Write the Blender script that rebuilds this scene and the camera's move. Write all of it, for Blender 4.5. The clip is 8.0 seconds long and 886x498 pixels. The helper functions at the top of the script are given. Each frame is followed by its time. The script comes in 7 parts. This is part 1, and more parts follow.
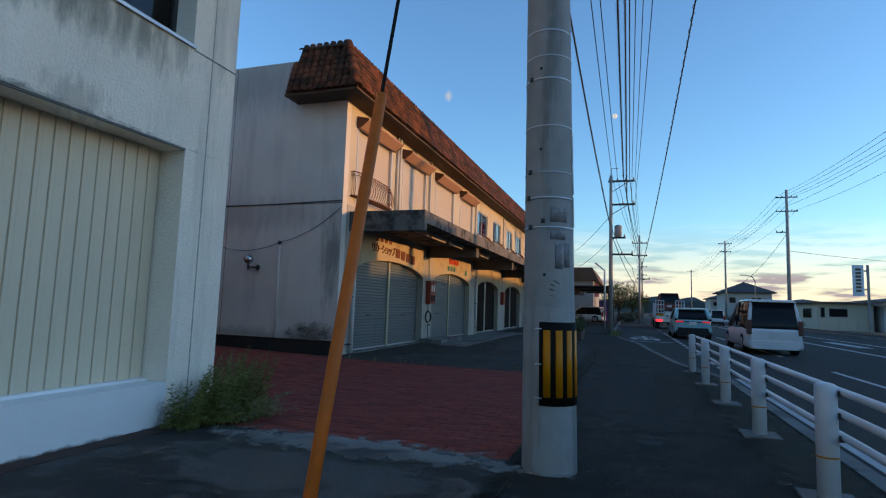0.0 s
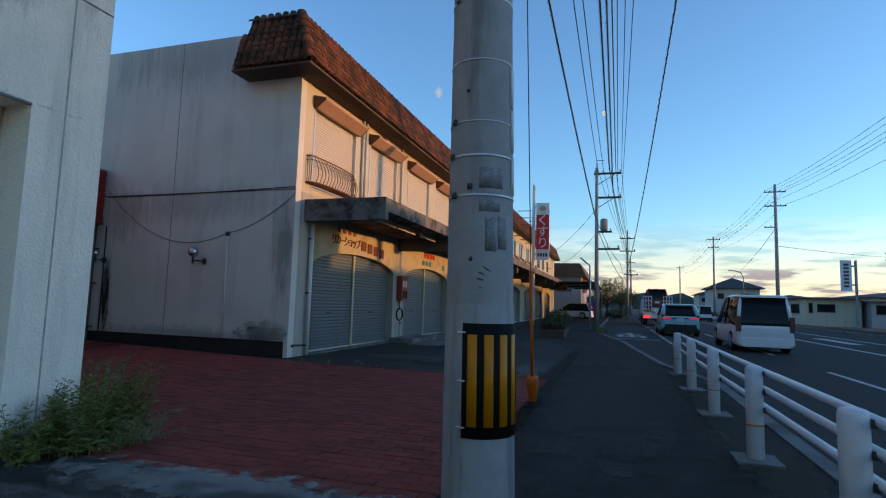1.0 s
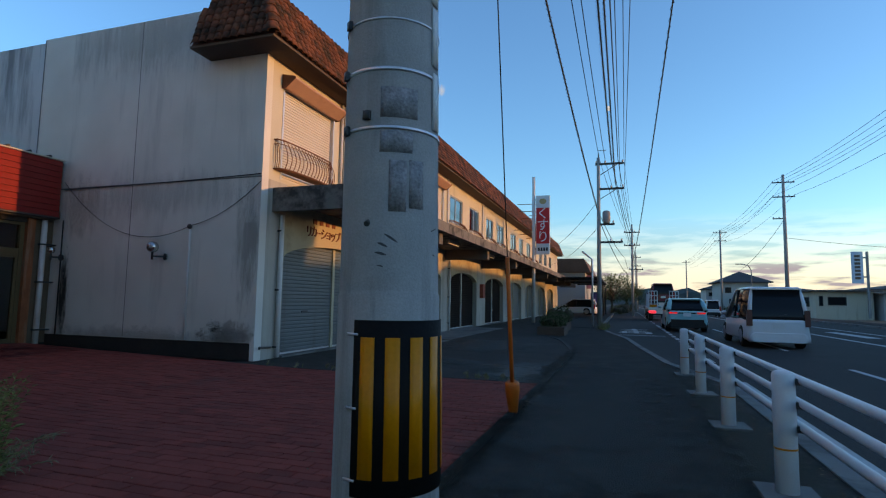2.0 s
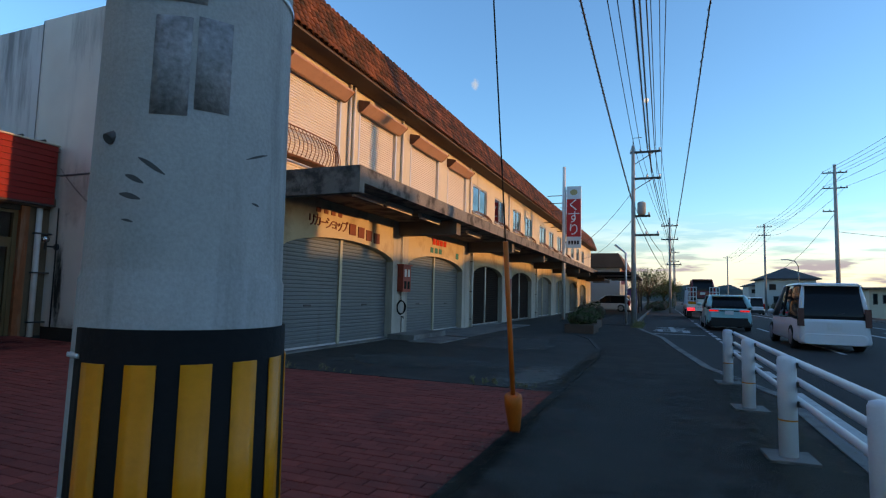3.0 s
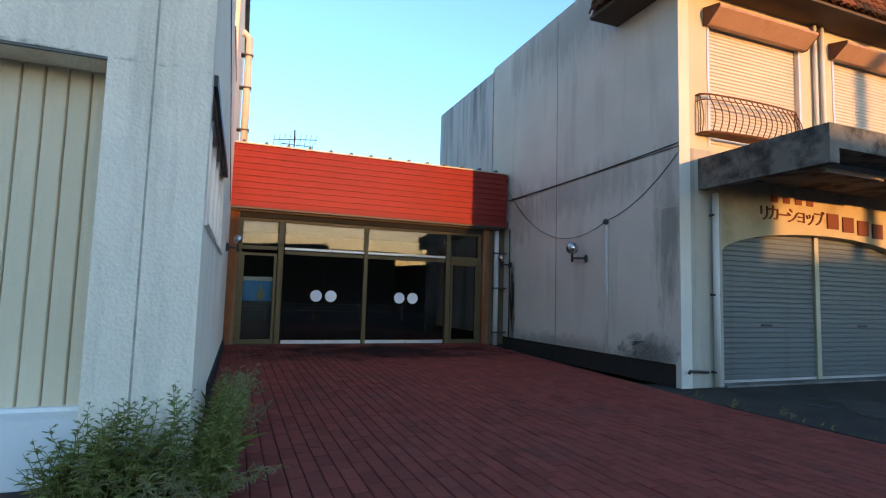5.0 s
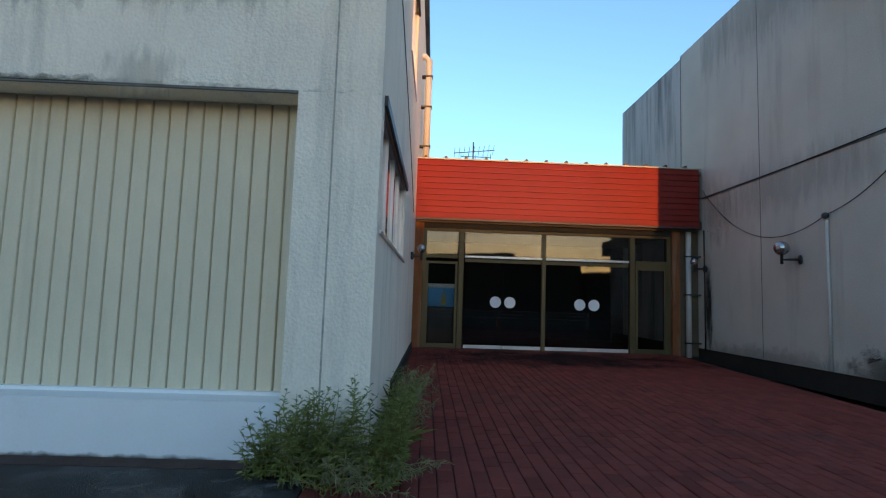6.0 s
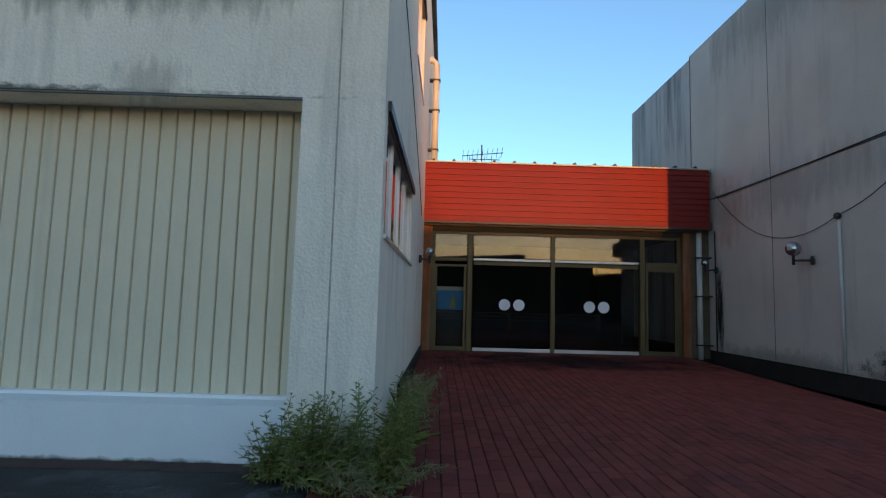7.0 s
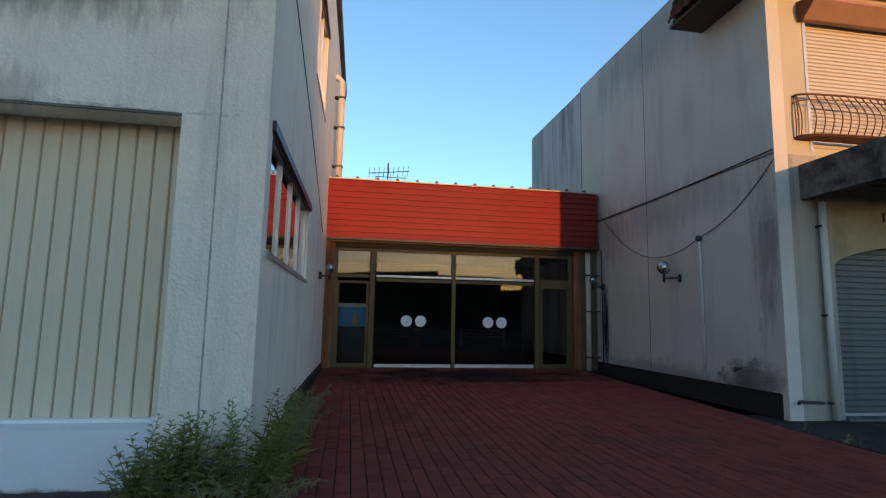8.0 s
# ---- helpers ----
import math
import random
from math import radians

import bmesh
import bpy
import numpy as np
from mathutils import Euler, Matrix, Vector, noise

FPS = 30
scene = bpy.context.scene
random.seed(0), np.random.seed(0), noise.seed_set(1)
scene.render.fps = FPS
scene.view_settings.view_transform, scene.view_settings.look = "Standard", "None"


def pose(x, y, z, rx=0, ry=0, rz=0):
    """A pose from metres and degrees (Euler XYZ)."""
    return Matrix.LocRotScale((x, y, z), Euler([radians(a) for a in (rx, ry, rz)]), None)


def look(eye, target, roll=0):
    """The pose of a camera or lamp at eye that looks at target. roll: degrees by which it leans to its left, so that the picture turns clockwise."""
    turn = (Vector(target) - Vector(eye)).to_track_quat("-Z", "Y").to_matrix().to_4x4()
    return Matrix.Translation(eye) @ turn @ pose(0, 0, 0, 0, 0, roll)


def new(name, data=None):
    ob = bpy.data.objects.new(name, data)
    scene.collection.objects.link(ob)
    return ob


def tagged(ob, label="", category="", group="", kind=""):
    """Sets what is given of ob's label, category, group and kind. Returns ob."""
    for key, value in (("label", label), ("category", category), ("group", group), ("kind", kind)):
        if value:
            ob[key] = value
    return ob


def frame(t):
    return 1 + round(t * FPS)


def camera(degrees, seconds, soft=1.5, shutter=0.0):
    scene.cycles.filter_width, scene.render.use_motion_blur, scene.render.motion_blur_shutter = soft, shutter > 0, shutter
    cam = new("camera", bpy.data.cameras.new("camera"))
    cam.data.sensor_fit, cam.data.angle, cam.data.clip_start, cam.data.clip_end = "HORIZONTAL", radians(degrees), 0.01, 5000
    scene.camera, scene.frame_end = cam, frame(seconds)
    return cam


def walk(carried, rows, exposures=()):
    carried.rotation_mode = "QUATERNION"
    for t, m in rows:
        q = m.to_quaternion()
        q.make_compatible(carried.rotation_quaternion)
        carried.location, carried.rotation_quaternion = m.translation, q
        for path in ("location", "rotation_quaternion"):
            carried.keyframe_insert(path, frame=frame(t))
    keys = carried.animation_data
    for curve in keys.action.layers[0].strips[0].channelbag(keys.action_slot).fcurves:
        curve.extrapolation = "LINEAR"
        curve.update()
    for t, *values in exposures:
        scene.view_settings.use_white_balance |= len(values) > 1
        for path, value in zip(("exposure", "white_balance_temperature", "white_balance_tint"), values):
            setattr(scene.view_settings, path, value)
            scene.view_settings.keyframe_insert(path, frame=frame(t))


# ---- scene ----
cam = camera(78.4, 8.0, soft=1.2)
PATH = [
    (0, (0.434, 0.795, 1.204), (-0.209, 2.677, 1.408), 1.9),
    (0.5, (0.512, 1.398, 1.207), (-0.128, 3.283, 1.4), 1.8),
    (1, (0.616, 2.008, 1.213), (0.005, 3.903, 1.407), 1.7),
    (1.5, (0.676, 2.592, 1.208), (0.057, 4.485, 1.398), 1.7),
    (1.7, (0.699, 2.806, 1.179), (0.08, 4.698, 1.367), 1.2),
    (3, (0.798, 4.226, 1.178), (0.054, 6.075, 1.344), 1.4),
    (3.5, (0.679, 4.751, 1.175), (-0.287, 6.494, 1.341), 1.4),
    (4, (0.531, 5.136, 1.19), (-0.675, 6.723, 1.349), 1.5),
    (4.5, (0.356, 5.497, 1.155), (-1.237, 6.694, 1.324), 1.4),
    (5, (0.222, 5.69, 1.185), (-1.635, 6.412, 1.36), 1.6),
    (5.2, (0.216, 5.715, 1.18), (-1.699, 6.262, 1.36), 1.7),
    (6.3, (0.238, 5.899, 1.148), (-1.754, 5.903, 1.335), 1.7),
    (6.5, (0.24, 5.905, 1.153), (-1.751, 5.906, 1.342), 1.6),
    (7, (0.25, 5.918, 1.165), (-1.741, 5.937, 1.357), 1.6),
    (7.5, (0.284, 5.949, 1.168), (-1.703, 6.057, 1.37), 1.5),
    (8, (0.435, 6.158, 1.172), (-1.521, 6.486, 1.43), 1.1),
]
walk(cam, [(t, look(eye, target, roll)) for t, eye, target, roll in PATH], [(0, 2.45, 8900, 16), (1.7, 2.45, 8900, 16), (3.0, 2.65, 9100, 16), (3.5, 2.8, 9300, 16), (4.0, 3.05, 9600, 16), (4.5, 3.3, 10000, 16), (5.2, 3.3, 10600, 16), (6.4, 2.65, 11200, 17), (8, 2.6, 11200, 17)])

# ---- world, sun ----
SUN_AZ, SUN_EL = 10.7, 3.6          # degrees from +x towards +y, above the horizon
world = bpy.data.worlds.new("sky")
scene.world = world
world.use_nodes = True
wn = world.node_tree.nodes
wn.clear()
sky = wn.new("ShaderNodeTexSky")
sky.sky_type = 'NISHITA'
sky.sun_disc = False
sky.sun_elevation = radians(SUN_EL)
sky.sun_rotation = radians(90 - SUN_AZ)
sky.air_density, sky.dust_density, sky.ozone_density = 1.0, 0.25, 4.4
bg = wn.new("ShaderNodeBackground")
bg.inputs[1].default_value = 0.15
wo = wn.new("ShaderNodeOutputWorld")
world.node_tree.links.new(sky.outputs[0], bg.inputs[0])
world.node_tree.links.new(bg.outputs[0], wo.inputs[0])
sun_data = bpy.data.lights.new("sun", 'SUN')
sun_data.energy, sun_data.angle, sun_data.color = 0.55, radians(0.6), (1.0, 0.56, 0.26)
sun = new("sun", sun_data)
to_sun = Vector((math.cos(radians(SUN_AZ)) * math.cos(radians(SUN_EL)), math.sin(radians(SUN_AZ)) * math.cos(radians(SUN_EL)), math.sin(radians(SUN_EL))))
sun.matrix_world = Matrix.Translation((30, 10, 40)) @ to_sun.to_track_quat("Z", "Y").to_matrix().to_4x4()


# ---- materials ----
def surf(name, color, rough=0.8, metal=0.0, vary=0.15, scale=3.0, fine=60.0, bump=0.1, stain=None, stain_scale=1.2, stain_amount=0.5,
         streak=False, rand=0.0, spec=0.22, cover=0.55, edge=0.16):
    """Two scales of noise on a base colour, a stain with a shape of its own, and a fine relief."""
    m = bpy.data.materials.new(name)
    m.use_nodes = True
    nt = m.node_tree
    n, l = nt.nodes, nt.links
    b = n["Principled BSDF"]
    b.inputs["Roughness"].default_value = rough
    b.inputs["Metallic"].default_value = metal
    b.inputs["Specular IOR Level"].default_value = spec
    tc = n.new("ShaderNodeNewGeometry")
    n1 = n.new("ShaderNodeTexNoise")
    n1.inputs["Scale"].default_value, n1.inputs["Detail"].default_value = scale, 6
    n2 = n.new("ShaderNodeTexNoise")
    n2.inputs["Scale"].default_value, n2.inputs["Detail"].default_value = fine, 3
    l.new(tc.outputs["Position"], n1.inputs["Vector"])
    l.new(tc.outputs["Position"], n2.inputs["Vector"])
    add = n.new("ShaderNodeMath")
    add.operation = 'ADD'
    l.new(n1.outputs[0], add.inputs[0])
    l.new(n2.outputs[0], add.inputs[1])
    rng = n.new("ShaderNodeMapRange")
    rng.inputs[1].default_value, rng.inputs[2].default_value = 0.6, 1.4
    rng.inputs[3].default_value, rng.inputs[4].default_value = 1 - vary, 1 + vary
    l.new(add.outputs[0], rng.inputs[0])
    val = rng.outputs[0]
    if rand:
        oi = n.new("ShaderNodeObjectInfo")
        gi = n.new("ShaderNodeNewGeometry")
        s = n.new("ShaderNodeMath")
        s.operation = 'ADD'
        l.new(oi.outputs["Random"], s.inputs[0])
        l.new(gi.outputs["Random Per Island"], s.inputs[1])
        fr = n.new("ShaderNodeMath")
        fr.operation = 'FRACT'
        l.new(s.outputs[0], fr.inputs[0])
        r2 = n.new("ShaderNodeMapRange")
        r2.inputs[3].default_value, r2.inputs[4].default_value = 1 - rand, 1 + rand
        l.new(fr.outputs[0], r2.inputs[0])
        mu = n.new("ShaderNodeMath")
        mu.operation = 'MULTIPLY'
        l.new(val, mu.inputs[0])
        l.new(r2.outputs[0], mu.inputs[1])
        val = mu.outputs[0]
    sc = n.new("ShaderNodeVectorMath")
    sc.operation = 'SCALE'
    sc.inputs[0].default_value = color
    l.new(val, sc.inputs["Scale"])
    out = sc.outputs[0]
    if stain:
        n3 = n.new("ShaderNodeTexNoise")
        n3.inputs["Scale"].default_value, n3.inputs["Detail"].default_value, n3.inputs["Roughness"].default_value = stain_scale, 8, 0.65
        mp = n.new("ShaderNodeMapping")
        mp.inputs["Scale"].default_value = (2.2, 2.2, 0.22) if streak else (1, 1, 1)
        l.new(tc.outputs["Position"], mp.inputs[0])
        l.new(mp.outputs[0], n3.inputs["Vector"])
        r3 = n.new("ShaderNodeMapRange")
        r3.inputs[1].default_value, r3.inputs[2].default_value = cover, cover + edge
        r3.inputs[4].default_value = stain_amount
        l.new(n3.outputs[0], r3.inputs[0])
        mx = n.new("ShaderNodeMix")
        mx.data_type = 'RGBA'
        l.new(r3.outputs[0], mx.inputs["Factor"])
        l.new(out, mx.inputs["A"])
        mx.inputs["B"].default_value = (*stain, 1)
        out = mx.outputs["Result"]
    l.new(out, b.inputs["Base Color"])
    if bump:
        bp = n.new("ShaderNodeBump")
        bp.inputs["Strength"].default_value, bp.inputs["Distance"].default_value = bump, 0.02
        l.new(add.outputs[0], bp.inputs["Height"])
        l.new(bp.outputs[0], b.inputs["Normal"])
    return m


def glow(name, color, strength):
    m = surf(name, color, 0.4, bump=0)
    b = m.node_tree.nodes["Principled BSDF"]
    b.inputs["Emission Color"].default_value, b.inputs["Emission Strength"].default_value = (*color, 1), strength
    return m


def glass(name, tint=(0.75, 0.8, 0.8), rough=0.02, mirror=0.10):
    """A thin pane: clear body with real gloss by Fresnel."""
    m = bpy.data.materials.new(name)
    m.use_nodes = True
    n, l = m.node_tree.nodes, m.node_tree.links
    n.clear()
    tr = n.new("ShaderNodeBsdfTransparent")
    tr.inputs[0].default_value = (*tint, 1)
    gl = n.new("ShaderNodeBsdfGlossy")
    gl.inputs["Roughness"].default_value = rough
    fr = n.new("ShaderNodeFresnel")
    fr.inputs[0].default_value = 1.5
    ad = n.new("ShaderNodeMath")
    ad.operation = 'ADD'
    ad.inputs[1].default_value = mirror
    l.new(fr.outputs[0], ad.inputs[0])
    mx = n.new("ShaderNodeMixShader")
    l.new(ad.outputs[0], mx.inputs[0])
    l.new(tr.outputs[0], mx.inputs[1])
    l.new(gl.outputs[0], mx.inputs[2])
    o = n.new("ShaderNodeOutputMaterial")
    l.new(mx.outputs[0], o.inputs[0])
    return m


ASPHALT = surf("asphalt_walk", (0.0225, 0.0192, 0.0165), 0.92, vary=0.75, scale=2.2, fine=70, bump=0.8, stain=(0.050, 0.043, 0.036), stain_scale=1.1, stain_amount=0.6, cover=0.5)
ASPHALT_OLD = surf("asphalt_forecourt", (0.037, 0.0325, 0.028), 0.92, vary=0.45, scale=1.6, fine=100, bump=0.4, stain=(0.08, 0.076, 0.07), stain_scale=0.5, stain_amount=0.6)
ROAD = surf("asphalt_road", (0.030, 0.028, 0.026), 0.9, vary=0.35, scale=0.5, fine=200, bump=0.3, stain=(0.035, 0.035, 0.036), stain_scale=0.3, stain_amount=0.6)
SOIL = surf("soil", (0.10, 0.09, 0.07), 0.95, vary=0.3, scale=0.2, fine=20, bump=0.3, stain=(0.06, 0.08, 0.03), stain_scale=0.05, stain_amount=0.7)
CONCRETE = surf("concrete", (0.17, 0.165, 0.155), 0.9, vary=0.2, scale=2.0, fine=90, bump=0.3, stain=(0.07, 0.067, 0.063), stain_scale=1.5, stain_amount=0.8, cover=0.48)
CONCRETE_WET = surf("apron_concrete", (0.046, 0.040, 0.036), 0.88, vary=0.4, scale=1.6, fine=80, bump=0.45, stain=(0.085, 0.082, 0.078), stain_scale=1.6, stain_amount=0.8, cover=0.52, edge=0.1)
CANOPY = surf("canopy_concrete", (0.165, 0.15, 0.132), 0.9, vary=0.25, scale=2.5, fine=70, bump=0.4, stain=(0.035, 0.034, 0.032), stain_scale=2.0, stain_amount=0.9, cover=0.47, edge=0.12)
CANOPY_UNDER = surf("canopy_underside", (0.13, 0.115, 0.10), 0.9, vary=0.25, scale=2.0, fine=60, bump=0.2)
WHITE = surf("white_stucco", (0.88, 0.755, 0.63), 0.85, vary=0.09, scale=2.0, fine=45, bump=0.55, stain=(0.40, 0.37, 0.31), stain_scale=1.3, stain_amount=0.42, streak=True, cover=0.53)
WHITE_PLAIN = surf("white_base_paint", (0.78, 0.78, 0.765), 0.7, vary=0.04, scale=3, fine=80, bump=0.12, stain=(0.55, 0.52, 0.48), stain_scale=2.0, stain_amount=0.3, cover=0.62)
SIDE = surf("grey_side_render", (0.58, 0.55, 0.495), 0.85, vary=0.14, scale=1.1, fine=50, bump=0.25, stain=(0.34, 0.325, 0.30), stain_scale=0.7, stain_amount=0.55, streak=True, cover=0.53)
SIDE_OLD = surf("mouldy_side_render", (0.50, 0.50, 0.49), 0.88, vary=0.12, scale=1.0, fine=50, bump=0.3, stain=(0.12, 0.12, 0.125), stain_scale=0.9, stain_amount=0.75, streak=True, cover=0.48)
CREAM = surf("cream_wall", (0.50, 0.445, 0.345), 0.85, vary=0.06, scale=1.5, fine=50, bump=0.25, stain=(0.30, 0.25, 0.19), stain_scale=1.0, stain_amount=0.55, streak=True, cover=0.54)
PIER = surf("pier_render", (0.38, 0.35, 0.30), 0.85, vary=0.12, scale=1.6, fine=50, bump=0.3, stain=(0.22, 0.205, 0.18), stain_scale=1.6, stain_amount=0.65, streak=True, cover=0.5)
# Dark for the houses reflected in the panes and the shaded gap over the doors.
DARK_WALL = surf("dark_wall_head_shade", (0.04, 0.035, 0.03), 0.9, vary=0.3, scale=1, fine=20, bump=0.1)
CRACK = surf("crack_shadow", (0.012, 0.011, 0.010), 0.95, bump=0)
ARCH = surf("arch_render", (0.44, 0.365, 0.245), 0.85, vary=0.1, scale=1.5, fine=50, bump=0.25, stain=(0.24, 0.185, 0.12), stain_scale=1.5, stain_amount=0.65, cover=0.5)
PLINTH = surf("dark_plinth", (0.028, 0.025, 0.023), 0.8, vary=0.3, scale=3, fine=60, bump=0.3)
SEAM = surf("seam_sealant", (0.16, 0.155, 0.15), 0.8, vary=0.2, bump=0)
BRICK = surf("red_paver", (0.25, 0.047, 0.035), 0.9, spec=0.14, vary=0.22, scale=4, fine=110, bump=0.35, rand=0.16, stain=(0.10, 0.045, 0.04), stain_scale=0.9, stain_amount=0.5)
JOINT = surf("paver_joint", (0.035, 0.024, 0.022), 0.95, vary=0.3, scale=5, fine=100, bump=0.3)
TILE = surf("clay_roof_tile", (0.16, 0.056, 0.031), 0.8, vary=0.25, scale=3, fine=60, bump=0.25, rand=0.35, stain=(0.030, 0.024, 0.017), stain_scale=2.3, stain_amount=0.9, cover=0.43)
SOFFIT = surf("roof_soffit", (0.105, 0.078, 0.062), 0.85, vary=0.2, scale=1, fine=40, bump=0.1)
RED = surf("red_siding_paint", (0.24, 0.020, 0.016), 0.42, vary=0.1, scale=1.2, fine=60, bump=0.05, stain=(0.20, 0.022, 0.014), stain_scale=1.0, stain_amount=0.5, streak=True)
SHUTTER = surf("grey_shutter", (0.125, 0.145, 0.150), 0.45, metal=0.25, vary=0.08, scale=1.2, fine=40, bump=0.05, stain=(0.10, 0.092, 0.08), stain_scale=0.9, stain_amount=0.6, streak=True)
SHUTTER_DARK = surf("dark_behind_shutter", (0.014, 0.009, 0.008), 0.7, spec=0.06, vary=0.3, scale=1.2, fine=40, bump=0.05)
SHUTTER_WHITE = surf("white_shutter", (0.54, 0.49, 0.425), 0.55, vary=0.05, scale=1.5, fine=50, bump=0.05, stain=(0.6, 0.5, 0.4), stain_scale=1, stain_amount=0.3, streak=True)
HOOD = surf("shutter_hood_paint", (0.42, 0.24, 0.165), 0.5, vary=0.15, scale=2, fine=60, bump=0.05, stain=(0.2, 0.1, 0.06), stain_scale=2, stain_amount=0.5)
PANEL = surf("cream_folding_panel", (0.72, 0.585, 0.425), 0.5, vary=0.05, scale=1.5, fine=60, bump=0.06, stain=(0.44, 0.38, 0.27), stain_scale=0.9, stain_amount=0.45, streak=True)
POLE = surf("pole_concrete", (0.285, 0.285, 0.28), 0.85, vary=0.17, scale=7, fine=130, bump=0.12, stain=(0.11, 0.108, 0.104), stain_scale=2.2, stain_amount=0.7, streak=True, cover=0.5)
POLE_MARK = surf("pole_glue_residue", (0.20, 0.20, 0.205), 0.8, vary=0.5, scale=20, fine=90, bump=0.2)
STEEL = surf("steel_band", (0.62, 0.64, 0.66), 0.35, metal=0.9, vary=0.1, bump=0.05)
DARK_STEEL = surf("dark_steel", (0.06, 0.06, 0.06), 0.5, metal=0.4, vary=0.2, bump=0.05)
BLACK = surf("black_rubber", (0.008, 0.008, 0.008), 0.7, vary=0.2, bump=0.1, spec=0.08)
YELLOW = surf("yellow_reflector", (0.56, 0.165, 0.003), 0.4, vary=0.1, scale=10, bump=0.05)
ORANGE = surf("orange_plastic", (0.58, 0.105, 0.012), 0.5, vary=0.15, scale=6, fine=80, bump=0.08, stain=(0.35, 0.10, 0.02), stain_scale=5, stain_amount=0.5)
FENCE = surf("white_guard_pipe", (0.55, 0.575, 0.60), 0.4, vary=0.06, scale=4, fine=90, bump=0.04, stain=(0.5, 0.48, 0.44), stain_scale=3, stain_amount=0.4, cover=0.6)
PAINT_WHITE = surf("road_paint", (0.42, 0.42, 0.41), 0.8, vary=0.25, scale=6, fine=120, bump=0.1, stain=(0.15, 0.15, 0.15), stain_scale=9, stain_amount=0.7, cover=0.58)
FRAME = surf("bronze_frame", (0.125, 0.088, 0.045), 0.45, metal=0.25, vary=0.15, bump=0.05)
RUST = surf("rusty_post", (0.27, 0.085, 0.035), 0.85, vary=0.35, scale=4, fine=70, bump=0.3, stain=(0.30, 0.19, 0.13), stain_scale=3, stain_amount=0.7, streak=True, cover=0.5)
ALU = surf("aluminium_frame", (0.55, 0.55, 0.55), 0.4, metal=0.7, vary=0.1, bump=0.03)
PIPE = surf("pvc_pipe", (0.58, 0.56, 0.53), 0.55, vary=0.12, scale=4, bump=0.05, stain=(0.3, 0.28, 0.25), stain_scale=3, stain_amount=0.5, streak=True)
RAIL = surf("rusty_balcony_iron", (0.17, 0.075, 0.045), 0.7, metal=0.2, vary=0.3, scale=8, bump=0.1)
WIRE = surf("wire", (0.02, 0.02, 0.022), 0.6, bump=0)
GLASS = glass("dark_door_glass", (0.78, 0.80, 0.78), mirror=0.006)
GLASS_BLUE = glass("window_glass", (0.35, 0.4, 0.42), mirror=0.25)
# Near-black base puts the dimness of the unlit rooms into the colour.
ROOM = surf("dim_room_shade", (0.022, 0.02, 0.018), 0.8, vary=0.2)
CIRCLE = surf("white_sticker", (0.78, 0.78, 0.78), 0.5, bump=0)


# ---- mesh helpers ----
def box(bm, x0, x1, y0, y1, z0, z1):
    v = [bm.verts.new(p) for p in ((x0, y0, z0), (x1, y0, z0), (x1, y1, z0), (x0, y1, z0), (x0, y0, z1), (x1, y0, z1), (x1, y1, z1), (x0, y1, z1))]
    for f in ((3, 2, 1, 0), (4, 5, 6, 7), (0, 1, 5, 4), (1, 2, 6, 5), (2, 3, 7, 6), (3, 0, 4, 7)):
        bm.faces.new([v[i] for i in f])
    return bm


def boxes(*bs):
    bm = bmesh.new()
    for b in bs:
        box(bm, *b)
    return bm


def tube(bm, pts, radius, n=10, caps=True):
    """A round bar along a line of points; radius is one number or one for each point."""
    pts = [Vector(p) for p in pts]
    rs = radius if isinstance(radius, (list, tuple)) else [radius] * len(pts)
    rings = []
    side = None
    for i, p in enumerate(pts):
        d = (pts[min(i + 1, len(pts) - 1)] - pts[max(i - 1, 0)]).normalized()
        if side is None:
            side = d.cross(Vector((0, 0, 1)) if abs(d.z) < 0.9 else Vector((1, 0, 0))).normalized()
        side = (side - d * side.dot(d)).normalized()
        up = d.cross(side)
        rings.append([bm.verts.new(p + (side * math.cos(a) + up * math.sin(a)) * rs[i]) for a in [2 * math.pi * k / n for k in range(n)]])
    for a, b in zip(rings, rings[1:]):
        for k in range(n):
            f = bm.faces.new((a[k], a[(k + 1) % n], b[(k + 1) % n], b[k]))
            f.smooth = True
    if caps:
        bm.faces.new(rings[0][::-1])
        bm.faces.new(rings[-1])
    return bm


def tubes(radius, *lines, n=8):
    bm = bmesh.new()
    for pts in lines:
        tube(bm, pts, radius, n)
    return bm


def prism(bm, poly, vec):
    """A flat outline drawn out along vec."""
    a = [bm.verts.new(p) for p in poly]
    b = [bm.verts.new(Vector(p) + Vector(vec)) for p in poly]
    n = len(a)
    bm.faces.new(a)
    bm.faces.new(b[::-1])
    for i in range(n):
        bm.faces.new((a[i], b[i], b[(i + 1) % n], a[(i + 1) % n]))
    bmesh.ops.recalc_face_normals(bm, faces=bm.faces)
    return bm


def ball(bm, c, r, n=12, squash=1.0):
    g = bmesh.ops.create_uvsphere(bm, u_segments=n, v_segments=max(6, n // 2), radius=r, matrix=Matrix.Translation(c) @ Matrix.Diagonal((1, 1, squash, 1)))
    for v in g["verts"]:
        for f in v.link_faces:
            f.smooth = True
    return bm


